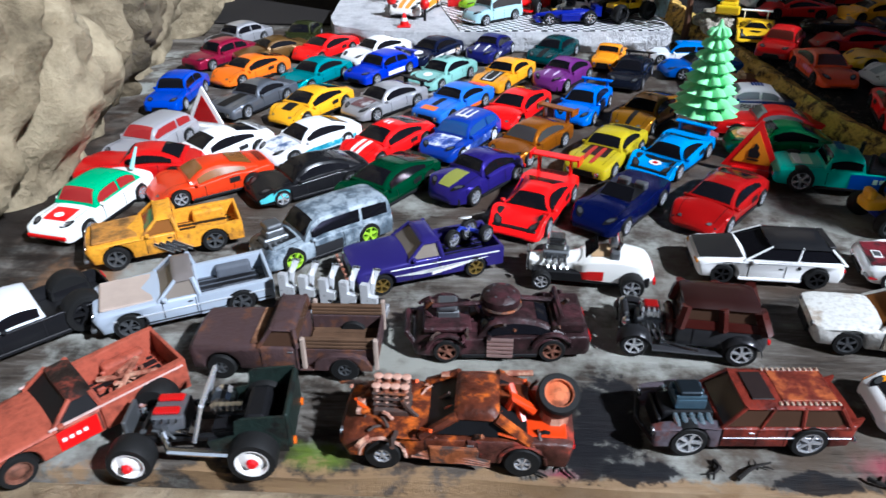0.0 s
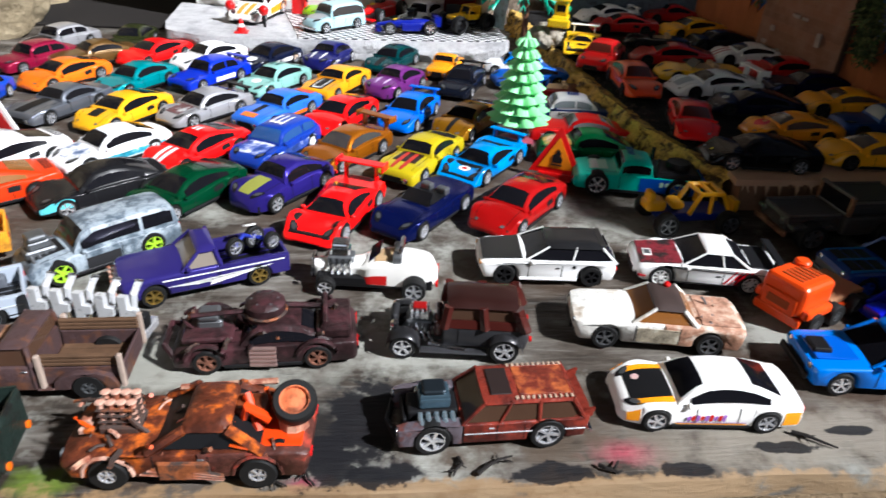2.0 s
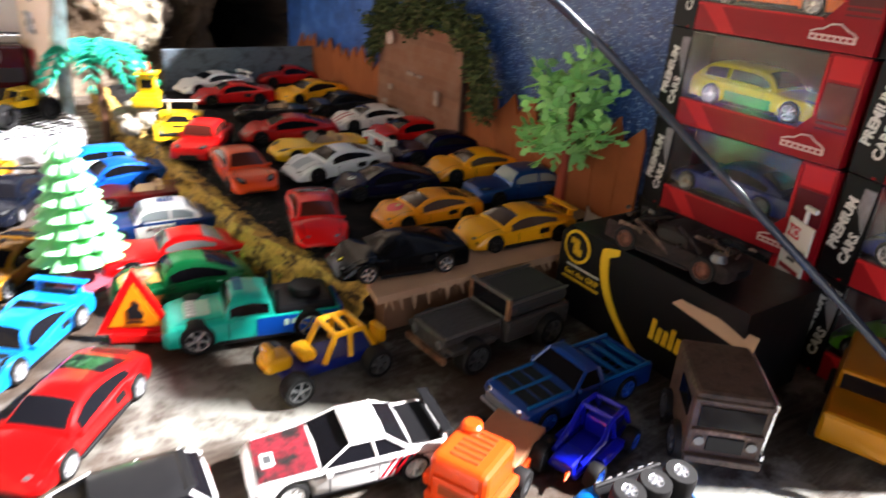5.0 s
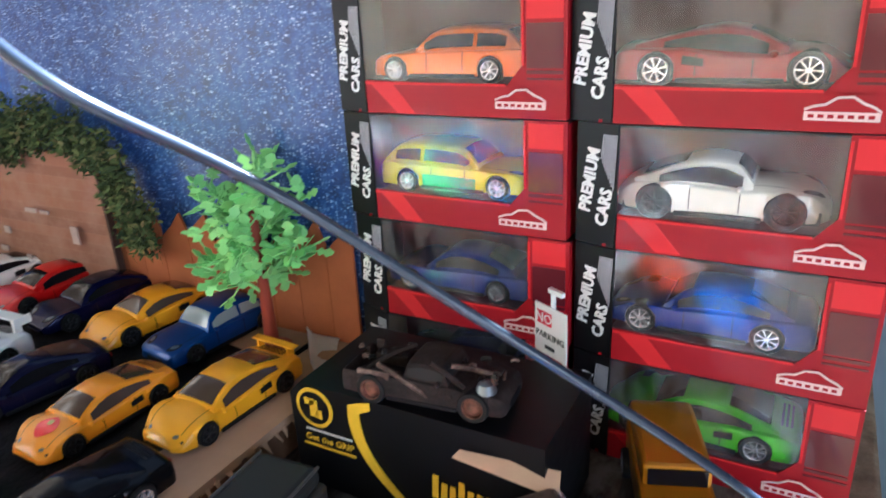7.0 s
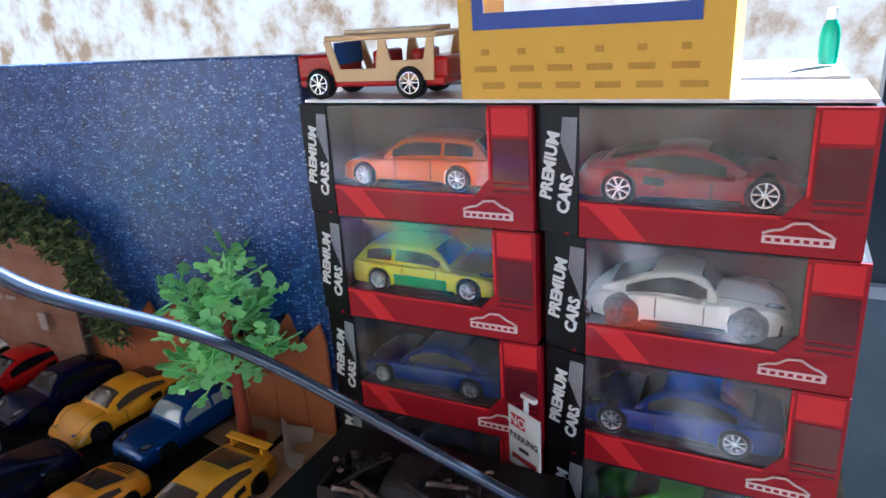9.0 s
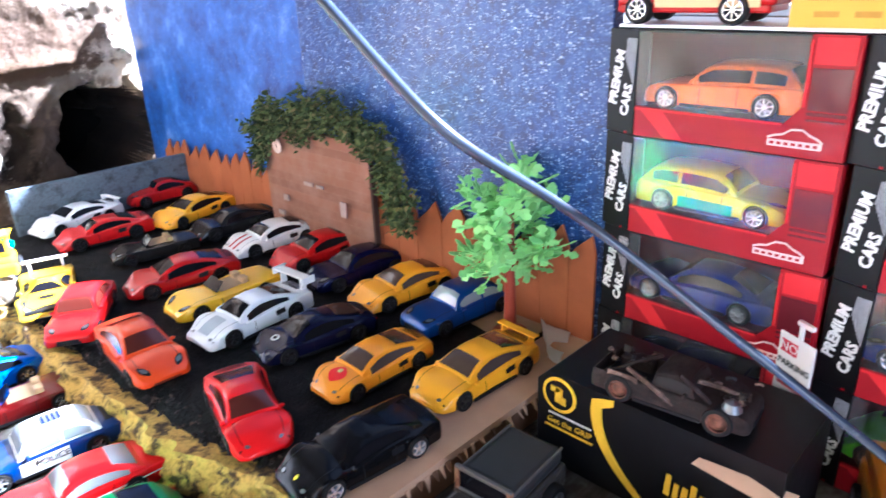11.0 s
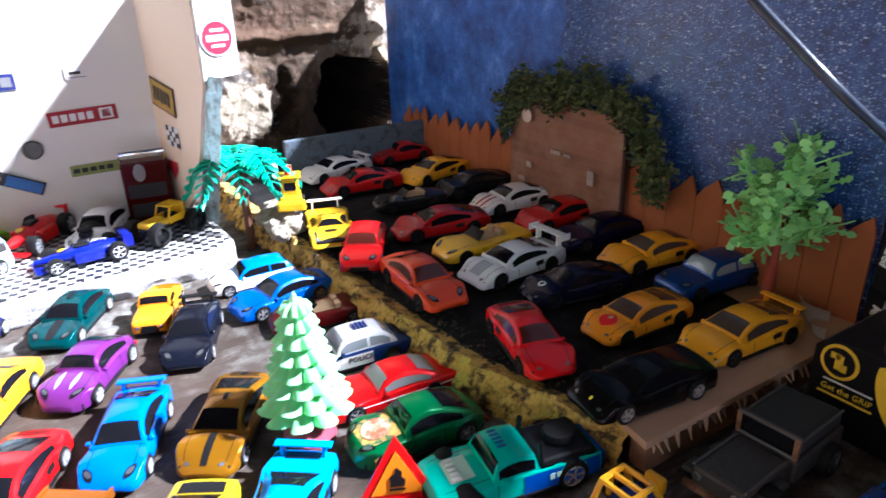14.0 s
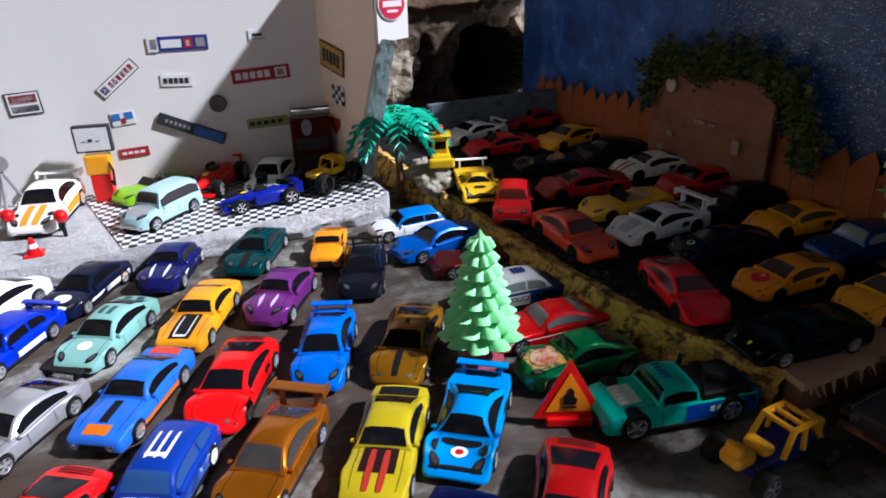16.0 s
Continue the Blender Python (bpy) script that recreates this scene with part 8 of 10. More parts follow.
# ---- plastic trees ----
def leaf_tree(x, y, z):
    T = thing("model_tree", pose(x, y, z), "light green plastic model tree on a red-brown trunk", "model tree")
    trunk = plain("red_brown_plastic", (.3, .055, .03), .45)
    part("trunk", rod([(0, 0, 0), (.0008, .0005, .02), (0, 0, .055), (.001, 0, .085)], .0042, 10, taper=.5), trunk, T, smooth=True)
    part("foot", lathe([(.011, 0), (.011, .002), (.006, .004)], 14), trunk, T)
    rnd = random.Random(3)
    green = plain("light_green_plastic", (.32, .68, .22), .42, vary=.18, scale=90)
    for k in range(15):
        a = k * 2.399
        lift = .042 + .0062 * (k % 9) + rnd.uniform(-.003, .003)
        reach = .0265 * math.sqrt(max(.12, 1 - ((lift - .062) / .04) ** 2)) + rnd.uniform(-.002, .004)
        b = bmesh.new()
        tip = Vector((reach * math.cos(a), reach * math.sin(a), lift + .012))
        foot = Vector((0, 0, lift - .006))
        rod([foot, foot.lerp(tip, .55) + Vector((0, 0, .003)), tip], .0011, 5, b, taper=.5)
        for j in range(26):
            f = rnd.uniform(.25, 1.08)
            p = foot.lerp(tip, f) + Vector((rnd.gauss(0, .0045), rnd.gauss(0, .0045), rnd.gauss(0, .005)))
            q = foot.lerp(tip, max(0, f - .12))
            d = (p - q).normalized()
            e = d.cross(Vector((rnd.gauss(0, .5), rnd.gauss(0, .5), 1))).normalized()
            L, w = rnd.uniform(.0058, .0086), rnd.uniform(.0021, .003)
            # a lobed leaflet
            pts = [p - d * L * .3 - e * w * .35, p - d * L * .1 - e * w * 1.2, p + d * L * .15 - e * w * .5, p + d * L * .45 - e * w * 1.3, p + d * L * .85 - e * w * .4,
                   p + d * L * .85 + e * w * .4, p + d * L * .45 + e * w * 1.3, p + d * L * .15 + e * w * .5, p - d * L * .1 + e * w * 1.2, p - d * L * .3 + e * w * .35]
            nn = d.cross(e).normalized() * .0004
            vs = [b.verts.new(c) for c in pts]
            ws = [b.verts.new(c + nn) for c in pts]
            b.faces.new(vs)
            b.faces.new(ws[::-1])
            for i in range(10):
                b.faces.new((vs[i], ws[i], ws[(i + 1) % 10], vs[(i + 1) % 10]))
            if j % 3 == 0:
                rod([q, p], .0006, 4, b)
        bmesh.ops.recalc_face_normals(b, faces=b.faces)
        part("branch", b, green, T)
    return T


leaf_tree(.489, .444, DECK_TOP)


def pine(x, y):
    T = thing("model_pine", pose(x, y, 0) @ Matrix.Diagonal((1.12, 1.12, .9, 1)), "light green plastic pine tree on a pink-brown foot", "model tree")
    green = plain("mint_plastic", (.28, .76, .34), .4, vary=.12, scale=90)
    part("foot", lathe([(.0125, 0), (.0125, .003), (.006, .006), (.003, .012)], 16), plain("dusky_pink_plastic", (.33, .07, .1), .4), T, smooth=True)
    part("trunk", rod([(0, 0, .01), (0, 0, .085)], .0026, 8, taper=.3), green, T)
    tiers, n = 8, 72
    for t in range(tiers):
        z = .02 + .0088 * t
        R = .0222 * (1 - t / tiers * .74)
        b = bmesh.new()
        top, bot = b.verts.new((0, 0, z + .0095)), b.verts.new((0, 0, z))
        rings = [[], [], [], []]
        for k in range(n):
            a = 2 * math.pi * k / n
            lobe = abs(math.cos(4.5 * a + t * 1.3)) ** .6
            r = R * (.62 + .4 * lobe) * (1 + .06 * noise.noise(Vector((math.cos(a) * 3, math.sin(a) * 3, t))))
            tip = z + .0035 * lobe - .0012
            for ring, fr, zz in zip(rings, (.36, .74, 1.0, .8), (z + .0072, z + .0048 + .0012 * lobe, tip, tip - .0021)):
                ring.append(b.verts.new((r * fr * math.cos(a), r * fr * math.sin(a), zz)))
        for k in range(n):
            q = (k + 1) % n
            b.faces.new((top, rings[0][k], rings[0][q]))
            for lo, hi in zip(rings, rings[1:]):
                b.faces.new((lo[k], hi[k], hi[q], lo[q]))
            b.faces.new((rings[3][k], bot, rings[3][q]))
        bmesh.ops.recalc_face_normals(b, faces=b.faces)
        part("tier", b, green, T, smooth=True)
    part("tip", lathe([(.0042, 0), (.003, .004), (.0003, .011)], 9), green, T, m=pose(0, 0, .0835))
    return T


pine(.21, .517)


def palm(x, y, z):
    T = thing("model_palm", pose(x, y, z) @ Matrix.Diagonal((1, 1, .82, 1)), "turquoise plastic palm tree with a brown trunk", "model tree")
    b = bmesh.new()
    rod([(0, 0, 0), (.001, -.001, .03), (0, 0, .06), (-.003, 0, .095)], .0042, 9, b, taper=.7)
    part("trunk", b, plain("brown_plastic", (.13, .06, .035), .5), T, smooth=True)
    green = plain("turquoise_plastic", (.02, .42, .27), .35, vary=.15, scale=90)
    for k in range(9):
        a = k * math.pi / 4.5 + .3
        b = bmesh.new()
        L = .034 + .006 * (k % 3)
        for i in range(13):
            f = i / 12
            r, zz = L * f, .095 + .024 * math.sin(math.pi * f * .8) - .036 * f * f
            c = Vector((math.cos(a) * r - .003, math.sin(a) * r, zz))
            e = Vector((-math.sin(a), math.cos(a), 0))
            d = Vector((math.cos(a), math.sin(a), 0))
            w = .0165 * math.sin(math.pi * (.14 + .8 * f))
            for sg in (1, -1):
                pts = [c - d * .0024, c + d * .0028, c + e * sg * w * .7 + d * .0072 - Vector((0, 0, .0035)), c + e * sg * w + d * .0066 - Vector((0, 0, .0085)), c + e * sg * w * .7 + d * .0018 - Vector((0, 0, .0035))]
                plate(pts, .0007, b)
            if i:
                rod([prev, c], .0011, 5, b)
            prev = c
        part("frond", b, green, T)
    return T


palm(.267, .795, 0)

# pale rocks and a yellow toy on the deck's back corner
for k in range(9):
    px, py = .281 + .004 * math.sin(k * 2.1) + .01 * (k % 3), .748 + .0075 * k
    b = bmesh.new()
    bmesh.ops.create_icosphere(b, subdivisions=3, radius=.0085 + .003 * ((k * 7) % 3) / 2)
    for v in b.verts:
        v.co *= 1 + .35 * noise.noise(v.co * 190 + Vector((k, 0, 0)))
        v.co.z *= .8
    o = part("rock", b, limestone("pale_rock", (.68, .63, .53), (.5, .45, .36), (.2, .17, .13), 60) if k == 0 else MATS["pale_rock"], None, m=pose(px, py, .026))
    if k == 0:
        MATS["pale_rock"] = o.data.materials[0]
    tagged(o, "pale cream lump of stone on the deck's corner", "rock", "rocks")


def yellow_loader(x, y, z):
    T = thing("toy_loader", pose(x, y, z, 0, 0, -110), "yellow toy loader with a red lamp on top", "toy vehicle")
    ye = paint((.7, .5, .02))
    part("body", block(-.012, .012, -.009, .009, .003, .014, .002), ye, T)
    part("cab", block(-.008, .005, -.0075, .0075, .014, .028, .002), ye, T)
    part("window", block(.0048, .0055, -.005, .005, .018, .025), GLASS, T)
    part("shovel", block(.012, .019, -.012, .012, .003, .012, .002), ye, T)
    part("canopy", block(-.011, .008, -.01, .01, .029, .031, .001), ye, T)
    part("lamp", lathe([(.0032, .031), (.0034, .036), (.0026, .039)], 12), paint((.6, .02, .02)), T)
    for xx in (-.007, .007):
        for sg in (1, -1):
            add_wheel(T, xx, sg * .0095, .005, .005, .004, "dish", STEEL)


yellow_loader(.303, .778, .0345)


# ---- workshop corner with checkered floor ----
CARD = plain("white_card", (.74, .73, .7), .6, vary=.03, scale=20)


def checker():
    m, nt, b = material("checkered_paper")
    tc = nt.nodes.new("ShaderNodeTexCoord")
    mp = nt.nodes.new("ShaderNodeMapping")
    mp.inputs["Rotation"].default_value = (0, 0, radians(9))
    ck = nt.nodes.new("ShaderNodeTexChecker")
    ck.inputs["Scale"].default_value = 165
    ck.inputs["Color1"].default_value, ck.inputs["Color2"].default_value = (.75, .75, .75, 1), (.012, .014, .018, 1)
    nt.links.new(tc.outputs["Object"], mp.inputs[0])
    nt.links.new(mp.outputs[0], ck.inputs[0])
    n = noise_tex(nt, 40, 5)
    nt.links.new(mixed(nt, ramp(nt, n, ((.55, (0, 0, 0)), (.75, (.12, .12, .12)))), ck.outputs[0], (.5, .5, .48)), b.inputs["Base Color"])
    b.inputs["Roughness"].default_value = .4
    return m


def workshop():
    G = thing("workshop_base", Matrix(), "white stone-faced platform with a black and white checkered floor", "platform")
    FOAM = limestone("white_foam_stone", (.72, .72, .72), (.6, .6, .61), (.33, .33, .35), 40)
    MATS["white_foam_stone"] = FOAM
    # front edge runs from the left end to the wing, bowed outwards
    front = [(-.127, .81), (-.117, .772), (-.082, .751), (-.03, .742), (.03, .744), (.09, .747), (.16, .752), (.223, .757), (.242, .762), (.247, .772)]
    back = [(.243, .872), (-.135, .918)]
    verts, faces = [], []
    n = 120
    xs = np.interp(np.linspace(0, 1, n + 1), np.linspace(0, 1, len(front)), [p[0] for p in front])
    ys = np.interp(np.linspace(0, 1, n + 1), np.linspace(0, 1, len(front)), [p[1] for p in front])
    rows = 8
    for r in range(rows + 1):
        for i in range(n + 1):
            f = r / rows
            h = .0035 * noise.fractal(Vector((xs[i] * 60, f * 2.5, 2)), 1, 2, 4) * min(1, 3 * f)
            verts.append((xs[i], ys[i] - h - .003 * math.sin(math.pi * f), .0205 * (1 - f)))
    w = n + 1
    for r in range(rows):
        for i in range(n):
            faces.append((r * w + i, (r + 1) * w + i, (r + 1) * w + i + 1, r * w + i + 1))
    k = len(verts)
    verts += [(*p, .0205) for p in back]
    faces.append(tuple(range(w)) + (k, k + 1))
    link("stone_edge", mesh_of("stone_edge", verts, faces, (FOAM,), sharp=40), G)
    b = bmesh.new()
    plate([(.022, .7465, .0207), (.16, .7545, .0207), (.221, .7595, .0207), (.239, .764, .0207), (.244, .774, .0207), (.236, .866, .0207), (-.01, .896, .0207)], .0009, b)
    part("checkered_floor", b, checker(), G)
    # walls
    slabs = bmesh.new()
    plate([(-.115, .915, .021), (.227, .868, .021), (.227, .868, .31), (-.115, .915, .31)], .004, slabs)
    tagged(part("wall_workshop", slabs, CARD), "white card workshop wall with small colour stickers", "panel", kind="structure")
    # white side wall, with the warm bounced light tinted into its colour
    b = bmesh.new()
    plate([(.2225, .8665, .0217), (.2265, .846, .0217), (.2345, .80, .061), (.2405, .764, .134), (.242, .756, .15), (.242, .756, .216), (.2225, .8665, .216)], .0035, b)
    tagged(part("wall_workshop_wing", b, plain("warm_lit_card", (.8, .66, .52), .6, vary=.04, scale=20)), "white card side wall with a torn lower edge", "panel", kind="structure")
    return G


workshop()
# torn grey-blue foam strip down the wing's front edge
b = bmesh.new()
prev = None
for i in range(30):
    f = i / 29
    y = .760 + .068 * f ** 1.3
    z = .158 - .135 * f
    w = .026 - .009 * f + .004 * noise.noise(Vector((f * 8, 0, 0)))
    cur = [b.verts.new((.247 - .002 * math.sin(f * 3), y - w, z + .004 * noise.noise(Vector((f * 14, 1, 0))))), b.verts.new((.2365, y + .008, z)), b.verts.new((.2375, y + .006, z + .002))]
    if prev:
        for a in range(2):
            b.faces.new((prev[a], prev[a + 1], cur[a + 1], cur[a]))
    prev = cur
bmesh.ops.solidify(b, geom=b.faces, thickness=.0012)
tagged(part("foam_strip", b, rusty("grey_blue_foam", (.46, .58, .6), (.3, .34, .33), .58, .45), smooth=True), "torn grey-blue foam strip on the workshop's side wall", "foam strip")

# stickers on the workshop wall: plain shapes in their colours
WALL_A, WALL_B = Vector((-.115, .915, 0)), Vector((.227, .868, 0))
WALL_DIR = (WALL_B - WALL_A).normalized()
WALL_TURN = math.degrees(math.atan2(WALL_DIR.y, WALL_DIR.x))
INK = {"navy": plain("ink_navy", (.03, .04, .2), .4), "red": plain("ink_red", (.33, .02, .03), .4), "white": plain("ink_white", (.72, .72, .72), .45, vary=.02), "grey": plain("ink_grey", (.25, .25, .26), .5),
       "dark": plain("ink_dark", (.03, .03, .035), .5), "gold": plain("ink_gold", (.42, .26, .05), .5), "green": plain("ink_green", (.28, .33, .1), .5), "blue": plain("ink_blue", (.05, .17, .5), .4), "yellow": plain("ink_yellow", (.75, .5, .03), .5)}


def sticker(t, s, w, h, tilt, ground, marks, label):
    """A flat sticker; s: distance along the wall, t: height; marks: (x0, x1, y0, y1, ink) in fractions."""
    p = WALL_A + WALL_DIR * s
    S = thing("sticker", pose(p.x, p.y - .0046, t - .0142, 0, 0, WALL_TURN) @ pose(0, 0, 0, 90, 0, 0) @ pose(0, 0, 0, 0, 0, tilt), label, "sticker", "stickers on the workshop wall")
    part("backing", block(-w / 2, w / 2, -h / 2, h / 2, -.0003, .0003), INK[ground], S)
    for x0, x1, y0, y1, ink in marks:
        part("printed_mark", block(w * (x0 - .5), w * (x1 - .5), h * (y0 - .5), h * (y1 - .5), .0003, .0006), INK[ink], S)
    return S


def bars(x0, x1, y0, y1, n, ink, gap=.25):
    d = (x1 - x0) / n
    return [(x0 + i * d, x0 + (i + 1 - gap) * d, y0, y1, ink) for i in range(n)]


sticker(.166, .2135, .051, .0125, 0, "navy", [(0, .17, 0, 1, "white"), (.04, .15, .15, .85, "grey"), (.22, .56, .22, .78, "white"), (.6, .74, .15, .85, "red"), (.64, .7, .3, .7, "white"), (.8, .95, .2, .8, "grey")], "navy oblong sticker with white and red marks")
sticker(.139, .158, .042, .011, 38, "dark", [(.02, .98, .06, .94, "white"), (.06, .22, .2, .8, "navy"), *bars(.28, .94, .25, .75, 6, "red")], "slanted white sticker with red marks and dark border")
sticker(.134, .207, .027, .0105, -3, "white", [*bars(.08, .92, .25, .7, 5, "dark")], "white sticker with dark green marks")
sticker(.134, .2815, .053, .0125, 3, "red", [*bars(.06, .68, .25, .75, 5, "white"), (.74, .94, .14, .86, "white"), (.78, .9, .25, .75, "red")], "red oblong sticker with white marks")
sticker(.169, .2835, .017, .0095, 0, "white", [(.08, .92, .12, .2, "grey"), (.2, .7, .4, .65, "dark")], "small white sticker with a grey mark")
sticker(.124, .080, .027, .0195, 3, "dark", [(.04, .96, .05, .95, "white"), (.1, .9, .5, .88, "red"), (.2, .8, .62, .78, "white"), (.1, .9, .12, .4, "dark")], "white sticker with a red oval and dark band")
sticker(.104, .1555, .02, .012, 5, "white", [(.05, .4, .4, .9, "blue"), (.4, .6, .1, .5, "red"), (.6, .95, .4, .9, "blue")], "white sticker with a blue and red mark")
sticker(.072, .159, .026, .0085, 3, "red", [*bars(.1, .9, .35, .65, 4, "white")], "small red sticker with white marks")
sticker(.0885, .282, .039, .0095, 2, "green", [*bars(.06, .9, .3, .7, 5, "dark")], "olive sticker with dark marks")
p = WALL_A + WALL_DIR * .239
tagged(part("wall_disc", lathe([(.0078, 0), (.008, .0012), (.0065, .0022), (.005, .0018)], 22), plain("dull_steel", (.12, .12, .12), .4, .8), m=pose(p.x, p.y - .0046, .096, 0, 0, WALL_TURN) @ pose(0, 0, 0, 90, 0, 0), smooth=True), "dull grey metal disc on the white wall", "disc")
# a leaning dark strip
p = WALL_A + WALL_DIR * .2125
L = thing("dark_strip", pose(p.x, p.y - .006, .075, 0, 0, WALL_TURN) @ pose(0, 0, 0, 90, 0, 0) @ pose(0, 0, 0, 0, 0, -25), "dark blue printed strip fixed aslant to the white wall", "strip")
part("strip", block(-.0305, .0305, -.0055, .0055, -.0008, .0008, .0004), INK["dark"], L)
part("printed_mark", block(.002, .029, -.0045, .0045, .0008, .0011), INK["blue"], L)
for i in range(6):
    part("printed_mark", block(-.024 + i * .004, -.0215 + i * .004, -.0015, .0015, .0008, .0011), INK["grey"], L)

WING_A, WING_B = Vector((.2225, .8665, 0)), Vector((.2455, .735, 0))
WING_DIR = (WING_B - WING_A).normalized()
WING_TURN = math.degrees(math.atan2(WING_DIR.y, WING_DIR.x))


def wing_pose(s, z, off=.0043):
    p = WING_A + WING_DIR * s + Vector((WING_DIR.y, -WING_DIR.x, 0)) * off
    return pose(p.x, p.y, z - .0125, 0, 0, WING_TURN) @ pose(0, 0, 0, 90, 0, 0)


S = thing("gold_sticker", wing_pose(.029, .146) @ pose(0, 0, 0, 0, 0, -8), "gold and black badge sticker on the side wall", "sticker", "stickers on the side wall")
part("backing", block(-.024, .024, -.012, .012, -.0003, .0003), INK["dark"], S)
part("printed_mark", block(-.022, .022, -.0105, .0105, .0003, .0006), INK["gold"], S)
for i in range(5):
    part("printed_mark", block(-.017 + i * .007, -.012 + i * .007, -.006 + .001 * (i % 2), .006, .0006, .0009), INK["dark"], S)
S = thing("checkered_sticker", wing_pose(.036, .113), "small black and white checkered sticker on the side wall", "sticker", "stickers on the side wall")
for i in range(4):
    for j in range(4):
        part("square", block(-.012 + i * .006, -.006 + i * .006, -.0085 + j * .0043, -.0042 + j * .0043, -.0002, .0003), INK["dark" if (i + j) % 2 else "white"], S)
S = thing("red_shield", wing_pose(.024, .083), "dark red shield sticker on the side wall", "sticker", "stickers on the side wall")
b = bmesh.new()
plate([(-.01, .007, 0), (-.01, 0, 0), (0, -.009, 0), (.01, 0, 0), (.01, .007, 0)], .0004, b)
part("shield", b, INK["red"], S)
b = bmesh.new()
plate([(.2385, .752, .1545), (.2665, .757, .157), (.2665, .757, .235), (.2385, .752, .235)], .003, b)
tagged(part("wall_workshop_end", b, CARD), "narrow white card panel closing the side wall", "panel", kind="structure")
S = thing("no_entry_sign", pose(.2525, .7508, .184, 0, 0, 10) @ pose(0, 0, 0, 90, 0, 0), "red and white round no-entry sign on the card panel", "sign")
part("disc", lathe([(.0128, 0), (.0128, .0005)], 28), INK["white"], S)
part("ring", lathe([(.0115, .0005), (.0115, .0009)], 28), plain("sign_red", (.55, .03, .06), .4), S)
part("bar", block(-.0085, .0085, -.0022, .0022, .0009, .0012), INK["white"], S)
for yy in (.0055, -.0055):
    part("printed_mark", block(-.005, .005, yy - .001, yy + .001, .0009, .0012), INK["white"], S)


# petrol pump, posts, cone, tripod
def pump(x, y, z):
    T = thing("petrol_pump", pose(x, y, z, 0, 0, -12), "toy petrol pump with a yellow body and framed dial board", "petrol pump")
    part("base", block(-.0085, .0085, -.006, .006, 0, .026, .0015), paint((.65, .05, .02)), T)
    part("cabinet", block(-.0105, .0105, -.0065, .0065, .026, .044, .0015), paint((.8, .4, .02)), T)
    part("board_frame", block(-.0155, .0155, -.0035, .0035, .046, .07, .001), INK["dark"], T)
    part("board", block(-.0135, .0135, -.0042, -.0035, .048, .068), plain("dial_white", (.7, .72, .72), .3), T)
    for i in range(3):
        part("dial_mark", block(-.009 + i * .006, -.006 + i * .006, -.0046, -.0042, .056, .0565 + .002 * (i % 2)), INK["dark"], T)
    part("hose", rod([(.009, -.005, .038), (.0125, -.008, .03), (.0115, -.008, .016), (.0085, -.006, .02)], .0011, 6), BLACK, T, smooth=True)


pump(.012, .874, .0205)


def post(x, y, z):
    T = thing("red_post", pose(x, y, z), "black toy post with a red ball on top", "post", "posts")
    part("pole", rod([(0, 0, 0), (0, 0, .014)], .0016, 8), BLACK, T)
    b = bmesh.new()
    bmesh.ops.create_uvsphere(b, u_segments=14, v_segments=9, radius=.0055)
    part("ball", b, paint((.6, .02, .03)), T, smooth=True, m=pose(0, 0, .0175))


post(-.058, .818, .0205)
post(-.019, .797, .0205)
T = thing("traffic_cone", pose(-.039, .768, .0205), "red and white toy traffic cone", "cone")
part("foot", block(-.007, .007, -.007, .007, 0, .0015, .0006), paint((.65, .05, .02)), T)
part("cone", lathe([(.0052, .0015), (.0038, .006)], 14), paint((.65, .05, .02)), T, smooth=True)
part("band", lathe([(.0038, .006), (.0028, .0095)], 14), WHITE, T, smooth=True)
part("tip", lathe([(.0028, .0095), (.0012, .014)], 14), paint((.65, .05, .02)), T, smooth=True)
T = thing("tripod_lamp", pose(-.066, .89, .0205), "grey toy tripod with a round head", "tripod")
for a in (20, 140, 260):
    part("leg", rod([(.014 * math.cos(radians(a)), .014 * math.sin(radians(a)), 0), (0, 0, .036)], .0015, 6), INK["grey"], T)
part("head", lathe([(.0075, -.003), (.008, 0), (.0075, .003)], 18), INK["grey"], T, m=pose(0, 0, .043, 90, 0, 0), smooth=True)
T = thing("engine_hoist", pose(.2, .852, .0217, 0, 0, -8) @ Matrix.Diagonal((1.1, 1, 1.72, 1)), "dark red toy tool cart in the workshop corner", "tool cart")
part("cabinet", block(-.017, .017, -.01, .01, .002, .034, .0015), paint((.1, .006, .01)), T)
part("drawer", block(-.014, .014, -.0106, -.01, .006, .013), INK["dark"], T)
part("drawer", block(-.014, .014, -.0106, -.01, .016, .023), INK["dark"], T)
part("dial", lathe([(.0045, 0), (.0045, .001)], 14), INK["grey"], T, m=pose(-.004, -.0102, .029, 90, 0, 0))
part("handle", rod([(-.016, -.012, .036), (-.016, -.016, .04), (.016, -.016, .04), (.016, -.012, .036)], .0011, 6), CHROME, T)


